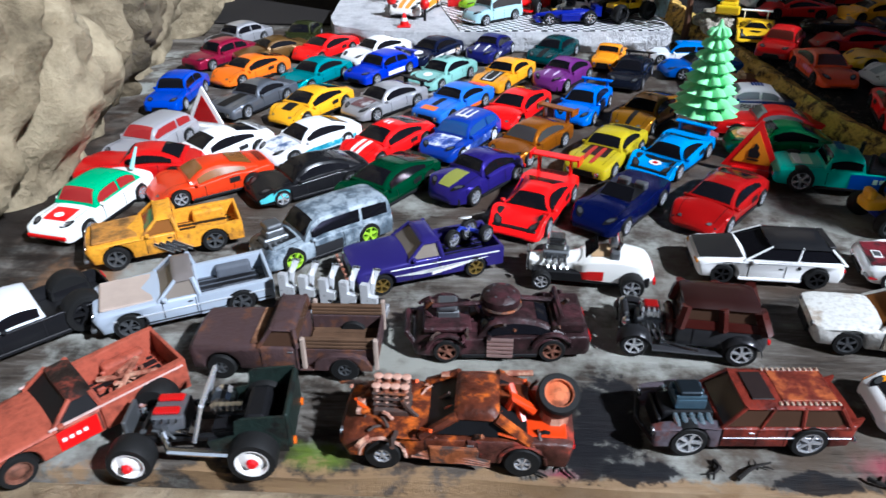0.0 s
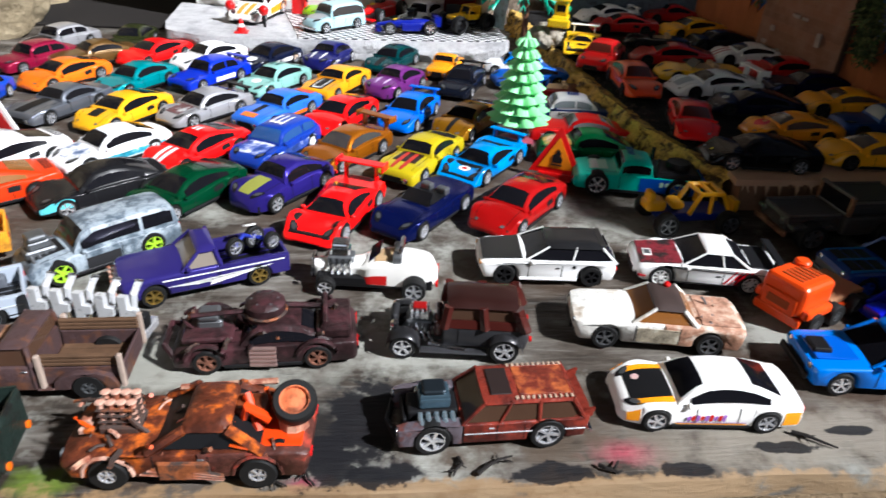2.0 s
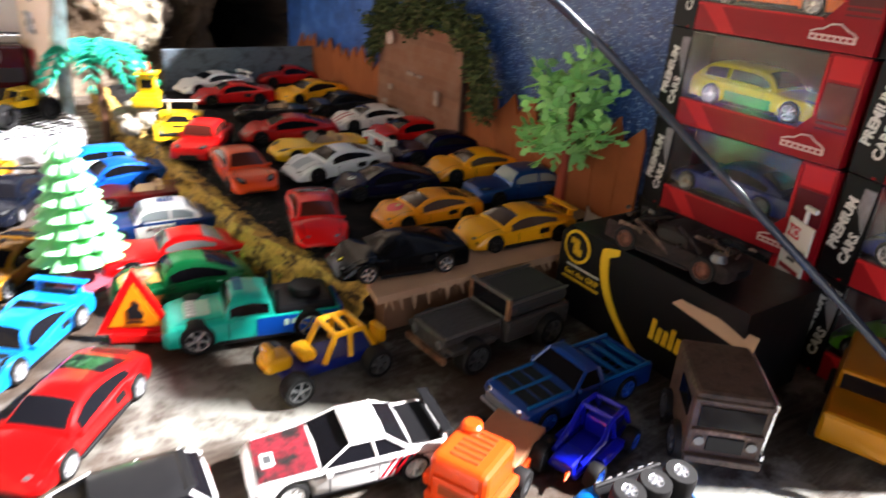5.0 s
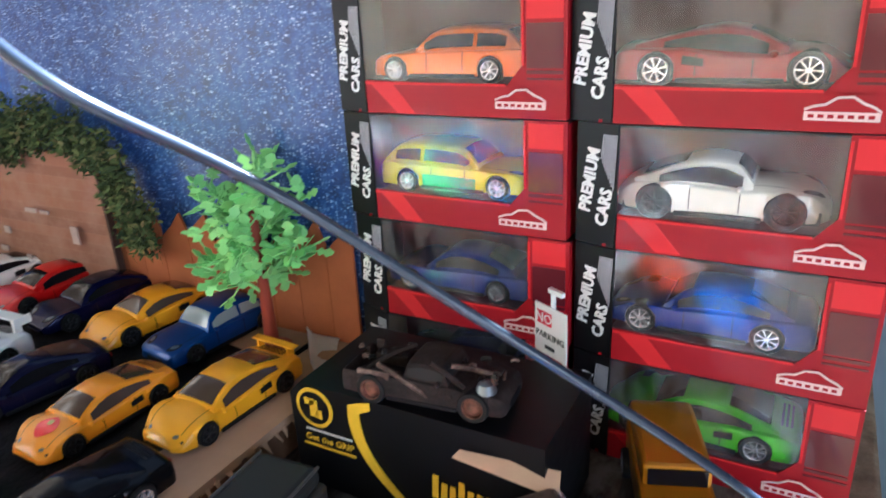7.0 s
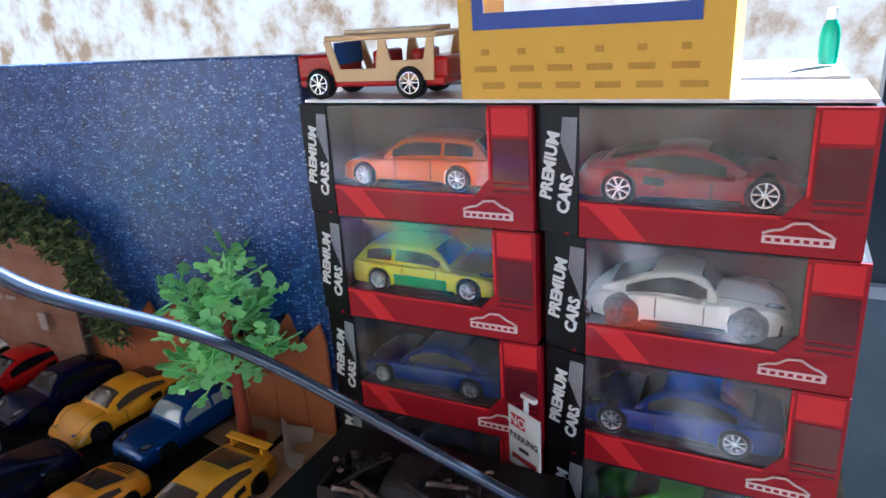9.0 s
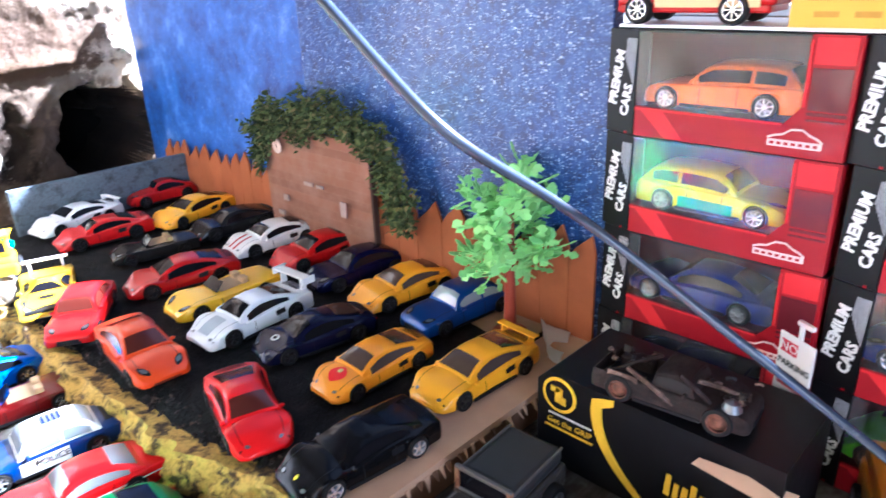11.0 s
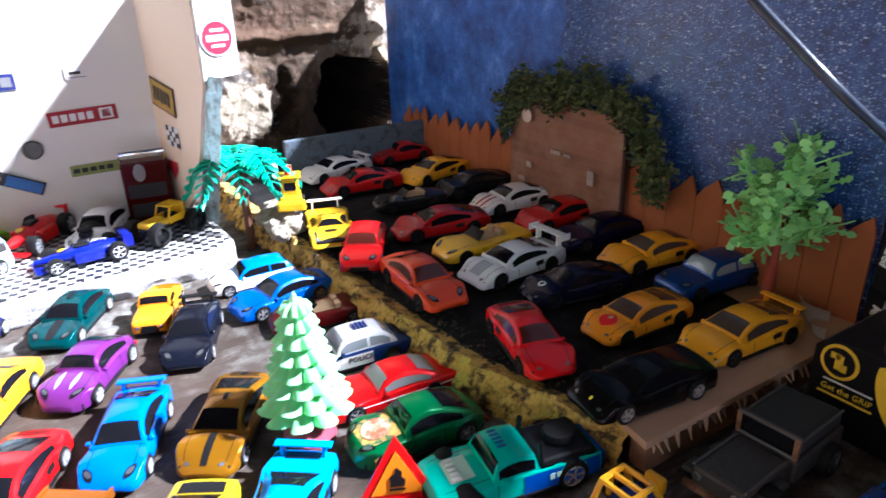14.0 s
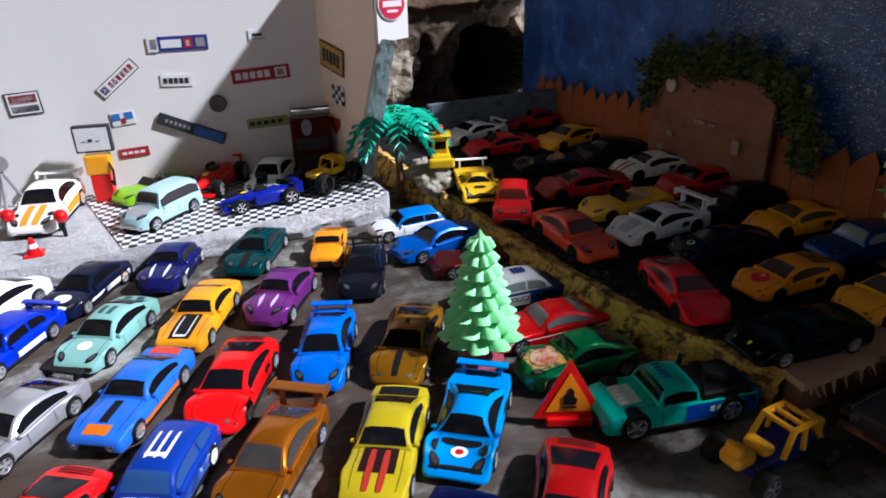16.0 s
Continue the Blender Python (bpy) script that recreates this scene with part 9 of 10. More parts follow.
def single_seater(x, y, z, turn, color, label, tub=.006):
    """An open-wheeled toy racer."""
    T = thing("toy_racer", pose(x, y, z, 0, 0, turn), label, "toy car", "workshop cars")
    m = paint(color)
    b = bmesh.new()
    lathe([(.0018, -.034), (.0045, -.02), (.0075, .0), (.0078, .016), (.005, .03), (.002, .034)], 12, "z", b)
    part("body", b, m, T, smooth=True, m=pose(0, 0, .0085, 0, -90, 0) @ Matrix.Diagonal((.75, 1.1, 1, 1)))
    part("front_wing", block(.028, .035, -.014, .014, .003, .0042, .0004), m, T)
    part("rear_wing", block(-.035, -.029, -.011, .011, .016, .0176, .0005), m, T)
    for sg in (1, -1):
        part("wing_plate", block(-.0355, -.0285, sg * .011 - .0004, sg * .011 + .0004, .008, .018), m, T)
        part("sidepod", block(-.014, .008, sg * .0095 - .003, sg * .0095 + .003, .003, .011, .0015), m, T)
        for xx, r in ((.021, .0062), (-.023, .0072)):
            add_wheel(T, xx, sg * .0135, r, r, .0075, "five", CHROME)
    part("cockpit", block(-.006, .005, -.0035, .0035, .0135, .0155, .0008), BLACK, T)
    part("number_disc", lathe([(.0026, 0), (.0026, .0004)], 14), INK["yellow"], T, m=pose(.014, 0, .0135, 0, 12, 0))
    for xx in (.021, -.023):
        part("axle", rod([(xx, -.0135, .0066), (xx, .0135, .0066)], .001, 6), STEEL, T)
    return T


def buggy(x, y, z, turn, color, label, wheels=.0085, cage=True, frame_color=None, rim=CHROME, size=1.0):
    """An open toy buggy with a tube cage and big tyres."""
    T = thing("toy_buggy", pose(x, y, z, 0, 0, turn) @ Matrix.Diagonal((size, size, size, 1)), label, "toy car", "buggies")
    m, fm = paint(color), paint(frame_color or color)
    part("tub", block(-.022, .02, -.0085, .0085, .0065, .0125, .0018), m, T)
    part("nose", block(.012, .027, -.006, .006, .008, .0145, .002), m, T)
    part("engine", block(-.027, -.012, -.006, .006, .009, .0165, .001), STEEL, T)
    part("seat", block(-.009, -.004, -.006, .006, .011, .02, .0015), BLACK, T)
    if cage:
        for sg in (1, -1):
            part("cage_tube", rod([(.012, sg * .0085, .012), (.004, sg * .0075, .0245), (-.011, sg * .0075, .0245), (-.02, sg * .0085, .012)], .0013, 6), fm, T, smooth=True)
        for xx in (.004, -.011):
            part("cage_bar", rod([(xx, -.0075, .0245), (xx, .0075, .0245)], .0013, 6), fm, T, smooth=True)
    for xx in (.021, -.02):
        part("axle", rod([(xx, -.014, wheels), (xx, .014, wheels)], .0012, 6), STEEL, T)
        for sg in (1, -1):
            add_wheel(T, xx, sg * .0135, wheels, wheels, .0085, "dish", rim)
    return T


single_seater(.106, .855, .0217, -125, (.6, .02, .015), "red toy formula racer on the checkered floor").scale = (1.05, 1.1, 1.4)
car("drag", .1545, .835, -119, (.8, .81, .82), "white toy muscle car with engine scoop", z=.0217, size=1.08, engine=(.18, .0125, BLACK), group="workshop cars")
single_seater(.136, .792, .0217, -174, (.02, .03, .22), "navy blue toy vintage racer on the checkered floor")
B = buggy(.203, .812, .0217, -146, (.02, .02, .022), "yellow toy buggy with fat black tyres on the checkered floor", .0098, False, rim=BLACK)
YB_ = paint((.78, .5, .01))
part("hood", block(.002, .024, -.0075, .0075, .0125, .0185, .0022, 3), YB_, B)
part("cab_back", block(-.016, -.013, -.008, .008, .0125, .0262, .0012), YB_, B)
for sg in (1, -1):
    part("cab_side", block(-.015, .003, sg * .0078 - .0007, sg * .0078 + .0007, .0125, .0185, .0005), YB_, B)
    part("cab_post", rod([(.003, sg * .0075, .0175), (-.0005, sg * .0072, .0262)], .0009, 6), YB_, B)
part("cab_roof", block(-.0155, .0005, -.0078, .0078, .0255, .0272, .0008), YB_, B)
car("roadster", .052, .868, -148, (.24, .48, .02), "lime green toy roadster on the workshop floor", z=.0206, size=1.0, skirt=BLACK, group="workshop cars")


# ---- boxed model cars in two stacks ----
def film_material():
    m, nt, b = material("clear_film")
    tr, gl, mx = nt.nodes.new("ShaderNodeBsdfTransparent"), nt.nodes.new("ShaderNodeBsdfGlossy"), nt.nodes.new("ShaderNodeMixShader")
    gl.inputs["Roughness"].default_value = .1
    n = noise_tex(nt, 24, 2, .4, stretch=(1, 1, .4))
    bp = nt.nodes.new("ShaderNodeBump")
    bp.inputs["Strength"].default_value, bp.inputs["Distance"].default_value = .3, .004
    nt.links.new(n, bp.inputs["Height"])
    nt.links.new(bp.outputs[0], gl.inputs["Normal"])
    n.node.inputs["Detail"].default_value = 6
    # patchy white diffuse layer that paints glare into the clear film
    df, m2 = nt.nodes.new("ShaderNodeBsdfDiffuse"), nt.nodes.new("ShaderNodeMixShader")
    df.inputs[0].default_value = (.85, .85, .88, 1)
    haze = nt.nodes.new("ShaderNodeMapRange")
    nt.links.new(noise_tex(nt, 55, 7, .7, stretch=(1, .35, 1)), haze.inputs[0])
    haze.inputs[1].default_value, haze.inputs[2].default_value, haze.inputs[3].default_value, haze.inputs[4].default_value = .42, .75, .005, .09
    nt.links.new(haze.outputs[0], m2.inputs[0])
    nt.links.new(tr.outputs[0], m2.inputs[1])
    nt.links.new(df.outputs[0], m2.inputs[2])
    mx.inputs[0].default_value = .035
    nt.links.new(m2.outputs[0], mx.inputs[1])
    nt.links.new(gl.outputs[0], mx.inputs[2])
    nt.links.new(mx.outputs[0], nt.nodes["Material Output"].inputs[0])
    return m


FILM = film_material()
BOXRED = plain("box_red", (.32, .005, .012), .45, 0, .08, .1, 40)
BOXBRIGHT = plain("box_bright_red", (.62, .02, .025), .45, 0, .08, .05, 40)
BOXBLACK = plain("box_black", (.005, .005, .006), .4, 0, 0)
SLANT = Matrix(((.95, .28, 0, 0), (0, 1, 0, 0), (0, 0, 1, 0), (0, 0, 0, 1)))
BOXW, BOXH, BOXD = .112, .0505, .042


def car_box(y_left, z, x=.508, lean=0.0, label="red and black window box holding a toy car"):
    """y_left: the edge with the black panel; the window looks to -x. Own axes: along -y from that edge, up, out of the front."""
    B = thing("model_car_box", Matrix.Translation((x, y_left, z)) @ Matrix(((0, 0, -1, 0), (-1, 0, 0, 0), (0, 1, 0, 0), (0, 0, 0, 1))) @ pose(0, 0, 0, 0, lean, 0), label, "toy box", "boxed toy cars")
    w, h, d = BOXW, BOXH - .0006, BOXD
    part("back_panel", block(.002, w, 0, h, -d, -d + .0012), plain("box_lining", (.085, .013, .016), .5), B)
    part("bottom_panel", block(.012, w, 0, .0012, -d + .0012, 0), BOXRED, B)
    part("top_panel", block(.012, w, h - .0012, h, -d + .0012, -.0005), BOXBLACK, B)
    part("end_panel", block(w - .0012, w, .0012, h - .0012, -d + .0012, 0), BOXRED, B)
    # slanting black panel at the other end
    b = bmesh.new()
    plate([(0, 0, -.0045), (.0175, 0, 0), (.0175, h, 0), (0, h, -.0045)], .001, b)
    p = part("black_panel", b, BOXBLACK, B)
    part("side_panel", block(0, .0012, 0, h, -d, -.0045), BOXBLACK, B)
    ang = math.degrees(math.atan2(.0045, .0175))
    base = pose(.0088, h * .5, -.0021, 0, -ang, 0)
    words("lettering", "PREMIUM", .0068, WHITE, p, base @ pose(-.003, .002, .0012, 0, 0, 90) @ SLANT, depth=.0001, bold=.00028)
    words("lettering", "CARS", .0068, WHITE, p, base @ pose(.0038, -.0085, .0012, 0, 0, 90) @ SLANT, depth=.0001, bold=.00028)
    for i in range(9):
        b = bmesh.new()
        x0 = .0105 + i * .0007
        plate([(x0 - .0088, -h * .02 + .012 - i * .0015, .0011), (x0 - .0084, -h * .02 + .012 - i * .0015, .0011), (x0 - .0074, h * .42, .0011), (x0 - .0078, h * .42, .0011)], .0001, b)
        part("printed_line", b, plain("pale_grey_ink", (.42, .42, .45), .5), p, m=base)
    # front frame round the window
    b = bmesh.new()
    plate([(.0178, 0, 0), (w, 0, 0), (w, .0125, 0), (.0178, .0145, 0)], .0009, b)
    part("lower_band", b, BOXRED, B)
    b = bmesh.new()
    plate([(w - .0185, .0125, 0), (w, .0125, 0), (w, h, 0), (w - .0185, h, 0), (w - .0185, .021, 0), (w - .0255, .0128, 0)], .0009, b)
    part("end_band", b, BOXRED, B)
    part("dark_panel", block(w - .0165, w - .0015, .02, .037, .0009, .0012), plain("box_maroon", (.1, .008, .014), .3, 0, .4), B)
    part("bright_panel", block(w - .0165, w - .0015, .0385, h - .001, .0009, .0012), BOXBRIGHT, B)
    part("dark_panel", block(w - .0165, w - .0015, .0178, .0192, .0009, .0012), plain("box_maroon", (.1, .008, .014), .3, 0, .4), B)
    part("dark_panel", block(w - .0165, w - .0015, .0155, .0163, .0009, .0012), plain("box_maroon", (.1, .008, .014), .3, 0, .4), B)
    b = bmesh.new()
    plate([(.02, .0135, .001), (.032, .0133, .001), (.043, .0005, .001), (.0335, .0005, .001)], .0003, b)
    part("bright_slash", b, BOXBRIGHT, B)
    part("window_rim", block(.018, w - .0255, .0128, .0138, .0009, .0014), BOXBRIGHT, B)
    b = bmesh.new()
    plate([(w - .0185, .021, .0009), (w - .0175, .021, .0009), (w - .0175, h - .002, .0009), (w - .0185, h - .002, .0009)], .0006, b)
    part("window_rim", b, BOXBRIGHT, B)
    # logo as a plain car outline over a strip of bars
    pale = plain("logo_pale", (.78, .58, .54), .4)
    arc = [(w - .0305, .0074), (w - .0275, .0086), (w - .0245, .0091), (w - .0212, .0114), (w - .0168, .0117), (w - .0135, .0096), (w - .0105, .0084), (w - .0085, .0068)]
    part("logo_outline", rod([(x_, y_, .0012) for x_, y_ in arc], .0005, 5), pale, B)
    part("logo_strip", block(w - .0305, w - .0085, .0038, .0068, .001, .0013, .0002, 1), pale, B)
    for i in range(7):
        part("logo_bar", block(w - .0293 + i * .0029, w - .0275 + i * .0029, .0047, .0059, .0013, .0015), BOXRED, B)
    f = part("window_film", block(.0175, w - .0186, .0135, h - .0005, .0002, .0004), FILM, B, "clear plastic window")
    f.visible_shadow = False
    f = part("window_film", block(.0175, w - .0016, h - .0001, h + .0001, -.012, .0004), FILM, B, "clear plastic window")
    f.visible_shadow = False
    part("tray", block(.016, w - .02, .0012, .0128, -.036, -.003, .001), plain("box_lining", (.14, .026, .03), .5), B)
    return B


BOX_BOTTOM = [.1515, .101, .0505, 0]
LEFT_Y, RIGHT_Y = .3975, .2845
for i, z in enumerate(BOX_BOTTOM):
    car_box(LEFT_Y - .002 * (i > 0) + .0015 * (i % 2), z)
    car_box(RIGHT_Y - .003 + .003 * (i == 0), z, .5065)
box_cars = [("hatch", (.75, .2, .03), 0, "orange boxed toy hatchback", 90), ("hatch", (.6, .58, .05), 1, "yellow-green boxed toy crossover", -90), ("coupe", (.015, .03, .16), 2, "dark blue boxed toy coupe", 90), ("sedan", (.012, .02, .1), 3, "dark blue boxed toy saloon", 90)]
for style, col, i, lab, turn in box_cars:
    car(style, .528, LEFT_Y - .055, turn, col, lab, z=BOX_BOTTOM[i] + .0128, size=1.08, metal=.2, group="boxed toy cars", rim="ten", rims=CHROME, flank=[(.32, .68, .1, .62, paint((.04, .3, .1)))] if i == 1 else ())
for style, col, i, lab, turn in (("supercar", (.24, .004, .025), 0, "dark red boxed toy sports car", -90), ("retro", (.82, .8, .72), 1, "white boxed toy rally beetle", -90), ("coupe", (.02, .04, .2), 2, "dark blue boxed toy coupe", 90), ("supercar", (.12, .45, .02), 3, "bright green boxed toy supercar", 90)):
    car(style, .5265, RIGHT_Y - .056, turn, col, lab, z=BOX_BOTTOM[i] + .0128, size=1.1, metal=.1, group="boxed toy cars", rim="ten", fat=1.12, rims=BLACK if style == "retro" else CHROME)

# on top of the stacks
slab("white_card_sheet", .509, .56, .174, .392, .2022, .2036, plain("white_sheet", (.8, .8, .8), .5, vary=.02), kind="", label="white card sheet over the box stacks", category="card")
J = thing("toy_jeep", pose(.523, .358, .2037, 0, 0, 92), "cream and dark red toy safari jeep without doors", "toy car", "toys on the boxes")
CREAM = paint((.68, .5, .3))
DRED = paint((.36, .02, .03))
part("chassis", block(-.034, .036, -.0125, .0125, .005, .009, .001), DRED, J)
part("bonnet", block(.018, .036, -.013, .013, .008, .019, .0015), DRED, J)
part("tail_panel", block(-.036, -.024, -.013, .013, .008, .0165, .0015), DRED, J)
for sg in (1, -1):
    b = bmesh.new()
    y = sg * .0132
    plate([(-.03, y, .0075), (.016, y, .0075), (.0205, y, .024), (.0175, y, .024), (.0135, y, .0125), (-.004, y, .0125), (-.006, y, .024), (-.009, y, .024), (-.011, y, .0155), (-.026, y, .0155), (-.028, y, .024), (-.031, y, .024)], .0012 * -sg, b)
    part("side_frame", b, CREAM, J)
    for xx in (.0245, -.0195):
        add_wheel(J, xx, sg * .0125, .0066, .0066, .006, "ten", CHROME)
part("roof", block(-.032, .021, -.0135, .0135, .0238, .0262, .001), CREAM, J)
part("roof_rack", block(-.028, .012, -.011, .011, .0262, .0282, .0006), paint((.62, .5, .36)), J)
for xx in (-.002, -.02):
    part("seat", block(xx - .003, xx + .002, -.01, .01, .009, .0195, .0015), DRED, J)
part("windscreen", block(.0168, .0176, -.011, .011, .014, .0232), BLUEGLASS, J)
T = thing("yellow_toy_box", pose(.507, .314, .2038), "yellow card toy box with a blue-framed clear window", "toy box")
YB = plain("yellow_card", (.72, .42, .05), .5, vary=.05, scale=30)
part("front_low", block(0, .0012, -.0975, 0, 0, .0255), YB, T)
part("front_left", block(0, .0012, -.006, 0, .0255, .085), YB, T)
part("front_right", block(0, .0012, -.0975, -.0875, .0255, .085), YB, T)
part("front_top", block(0, .0012, -.0875, -.006, .075, .085), YB, T)
IN = plain("box_inside", (.5, .5, .52), .6)
part("floor_panel", block(.0013, .045, -.0975, 0, 0, .0012), YB, T)
part("lid_panel", block(.0013, .045, -.0975, 0, .0838, .085), YB, T)
part("side_panel", block(.0013, .045, -.0012, 0, .0013, .0837), YB, T)
part("side_panel", block(.0013, .045, -.0975, -.0963, .0013, .0837), YB, T)
part("back_low", block(.0438, .045, -.0962, -.0013, .0013, .0255), IN, T)
part("inner_step", block(.012, .034, -.08, -.018, .0013, .024, .001), plain("peach_card", (.75, .5, .36), .6), T)
for f in (part("window_film", block(.0003, .0006, -.0872, -.0063, .0258, .0748), FILM, T, "clear plastic window"), part("window_film", block(.0443, .0446, -.0962, -.0013, .0256, .0836), FILM, T, "clear plastic window")):
    f.visible_shadow = False
part("blue_frame", block(-.0006, 0, -.0875, -.006, .0255, .0315), plain("frame_blue", (.06, .1, .35), .4), T)
part("blue_frame", block(-.0006, 0, -.0105, -.006, .0315, .075), plain("frame_blue", (.06, .1, .35), .4), T)
part("blue_frame", block(-.0006, 0, -.0875, -.083, .0315, .075), plain("frame_blue", (.06, .1, .35), .4), T)
for r in range(3):
    for i in range(6):
        part("lettering_bar", block(-.0004, 0, -.0905 + i * .0145 + .003 * r, -.0815 + i * .0145 + .003 * (r % 2), .004 + r * .0062, .0062 + r * .0062), plain("yellow_ink", (.5, .27, .03), .5), T)

# no-parking sign in front of the boxes
S = thing("no_parking_sign", pose(.4935, .2855, 0, 0, 0, -118), "white toy no-parking sign on a post", "sign")
part("post", rod([(0, 0, 0), (0, 0, .083)], .0011, 8), INK["white"], S)
part("foot", lathe([(.006, 0), (.006, .0015), (.003, .003)], 14), INK["grey"], S)
part("hook", block(-.0022, .006, -.001, .001, .0825, .0845), INK["white"], S)
pl = part("plate", block(-.0098, .0098, -.0018, -.0008, .047, .0765, .0005), INK["white"], S)
part("red_field", block(-.0078, .001, -.0021, -.0018, .0675, .0735), plain("sign_red", (.55, .03, .06), .4), pl)
words("lettering", "NO", .0062, INK["white"], pl, pose(-.0034, -.0022, .0705, 90, 0, 0))
words("lettering", "PARKING", .0042, INK["dark"], pl, pose(0, -.0019, .0625, 90, 0, 0))
part("lettering_bar", block(-.003, .003, -.0021, -.0018, .0565, .058), INK["dark"], pl)
part("lettering_bar", block(-.0075, .0075, -.0021, -.0018, .0512, .0535), INK["red"], pl)


# ---- black carton with yellow print ----
C = thing("black_carton", pose(.434, .382, 0), "black toy carton with yellow tyre-maker print", "toy box")
b = bmesh.new()
plate([(0, 0, 0), (0, 0, .0455), (0, -.006, .0515), (0, -.115, .0515), (0, -.115, 0)], .055, b)
part("carton", b, BOXBLACK, C)
YP = plain("yellow_print", (.72, .45, .02), .4)
part("badge", lathe([(.0095, 0), (.0095, .0004)], 26), YP, C, m=pose(-.0002, -.013, .041, 0, -90, 0))
part("badge_ring", lathe([(.0078, 0), (.0078, .0005)], 26), BOXBLACK, C, m=pose(-.0003, -.013, .041, 0, -90, 0))
for i, (yy, zz, w, h) in enumerate(((-.013, .041, .004, .008), (-.011, .044, .005, .003), (-.0155, .0385, .003, .004))):
    part("badge_mark", block(-.0011, -.0007, yy - w / 2, yy + w / 2, zz - h / 2, zz + h / 2), YP, C)
words("lettering", "Get the GRIP", .0046, YP, C, pose(-.0005, -.019, .0255, 90, 0, -90), depth=.0002)
part("lettering_bar", block(-.0006, 0, -.031, -.007, .0292, .0298), INK["white"], C)
part("underline", block(-.0006, 0, -.032, -.005, .0212, .0222), YP, C)
b = bmesh.new()
prev = None
for i in range(24):
    f = i / 23
    yy, zz = -.0305 - .0015 * f - .03 * f ** 2.2, .043 - .043 * f
    w = .0056 * (1 - .25 * f)
    cur = [b.verts.new((xx, yy - d, zz + d * .2)) for xx, d in ((-.0009, 0), (-.0009, w), (-.0002, w), (-.0002, 0))]
    if prev:
        for k in range(4):
            b.faces.new((prev[k], prev[(k + 1) % 4], cur[(k + 1) % 4], cur[k]))
    prev = cur
bmesh.ops.recalc_face_normals(b, faces=b.faces)
part("swoosh", b, YP, C)
b = bmesh.new()
plate([(-.0005, -.0305, .043), (-.0005, -.0357, .0442), (-.0005, -.042, .0475), (-.0005, -.042, .051), (-.0005, -.036, .0495), (-.0005, -.031, .0475)], .0003, b)
part("swoosh", b, YP, C)
for i in range(9):
    b = bmesh.new()
    y0, top = -.0685 - i * .0038, (.0265 if i in (0, 3) else .0235)
    plate([(-.0006, y0, .0155), (-.0006, y0 - .0027, .0153), (-.0006, y0 - .0033, top - .0003), (-.0006, y0 - .0008, top)], .0004, b)
    part("lettering_bar", b, YP, C)
b = bmesh.new()
plate([(-.0075, -.082, .0432), (-.004, -.0835, .0447), (.004, -.1195, .0412), (-.0035, -.1215, .0352)], .0009, b)
part("card_flap", b, KRAFT, C, "pale inner flap")
# rust-brown wreck on the carton
wreck = car("pickup", .4475, .319, -84, (.07, .04, .03), "rust-brown toy wreck with bare wheels lying on the carton", z=.0518, size=.88, roll=-3, dirt=rusty("burnt_wreck", (.034, .022, .019), (.02, .012, .01), .5, .8), glass=BLACK, rims=rusty("rust_rim", (.2, .08, .05), (.12, .05, .03)), rim="dish", lamps=False, fat=1.15, extra=wreck_bits)
scatter(wreck, "scrap", (rusty("burnt_wreck", (.034, .022, .019), (.02, .012, .01), .5, .8), rusty("scraped_metal", (.3, .2, .15), (.1, .06, .045), .5, .5), BLACK), 30, (-.036, .036, -.013, .013, .011, .021), 5, (.0008, .0024))


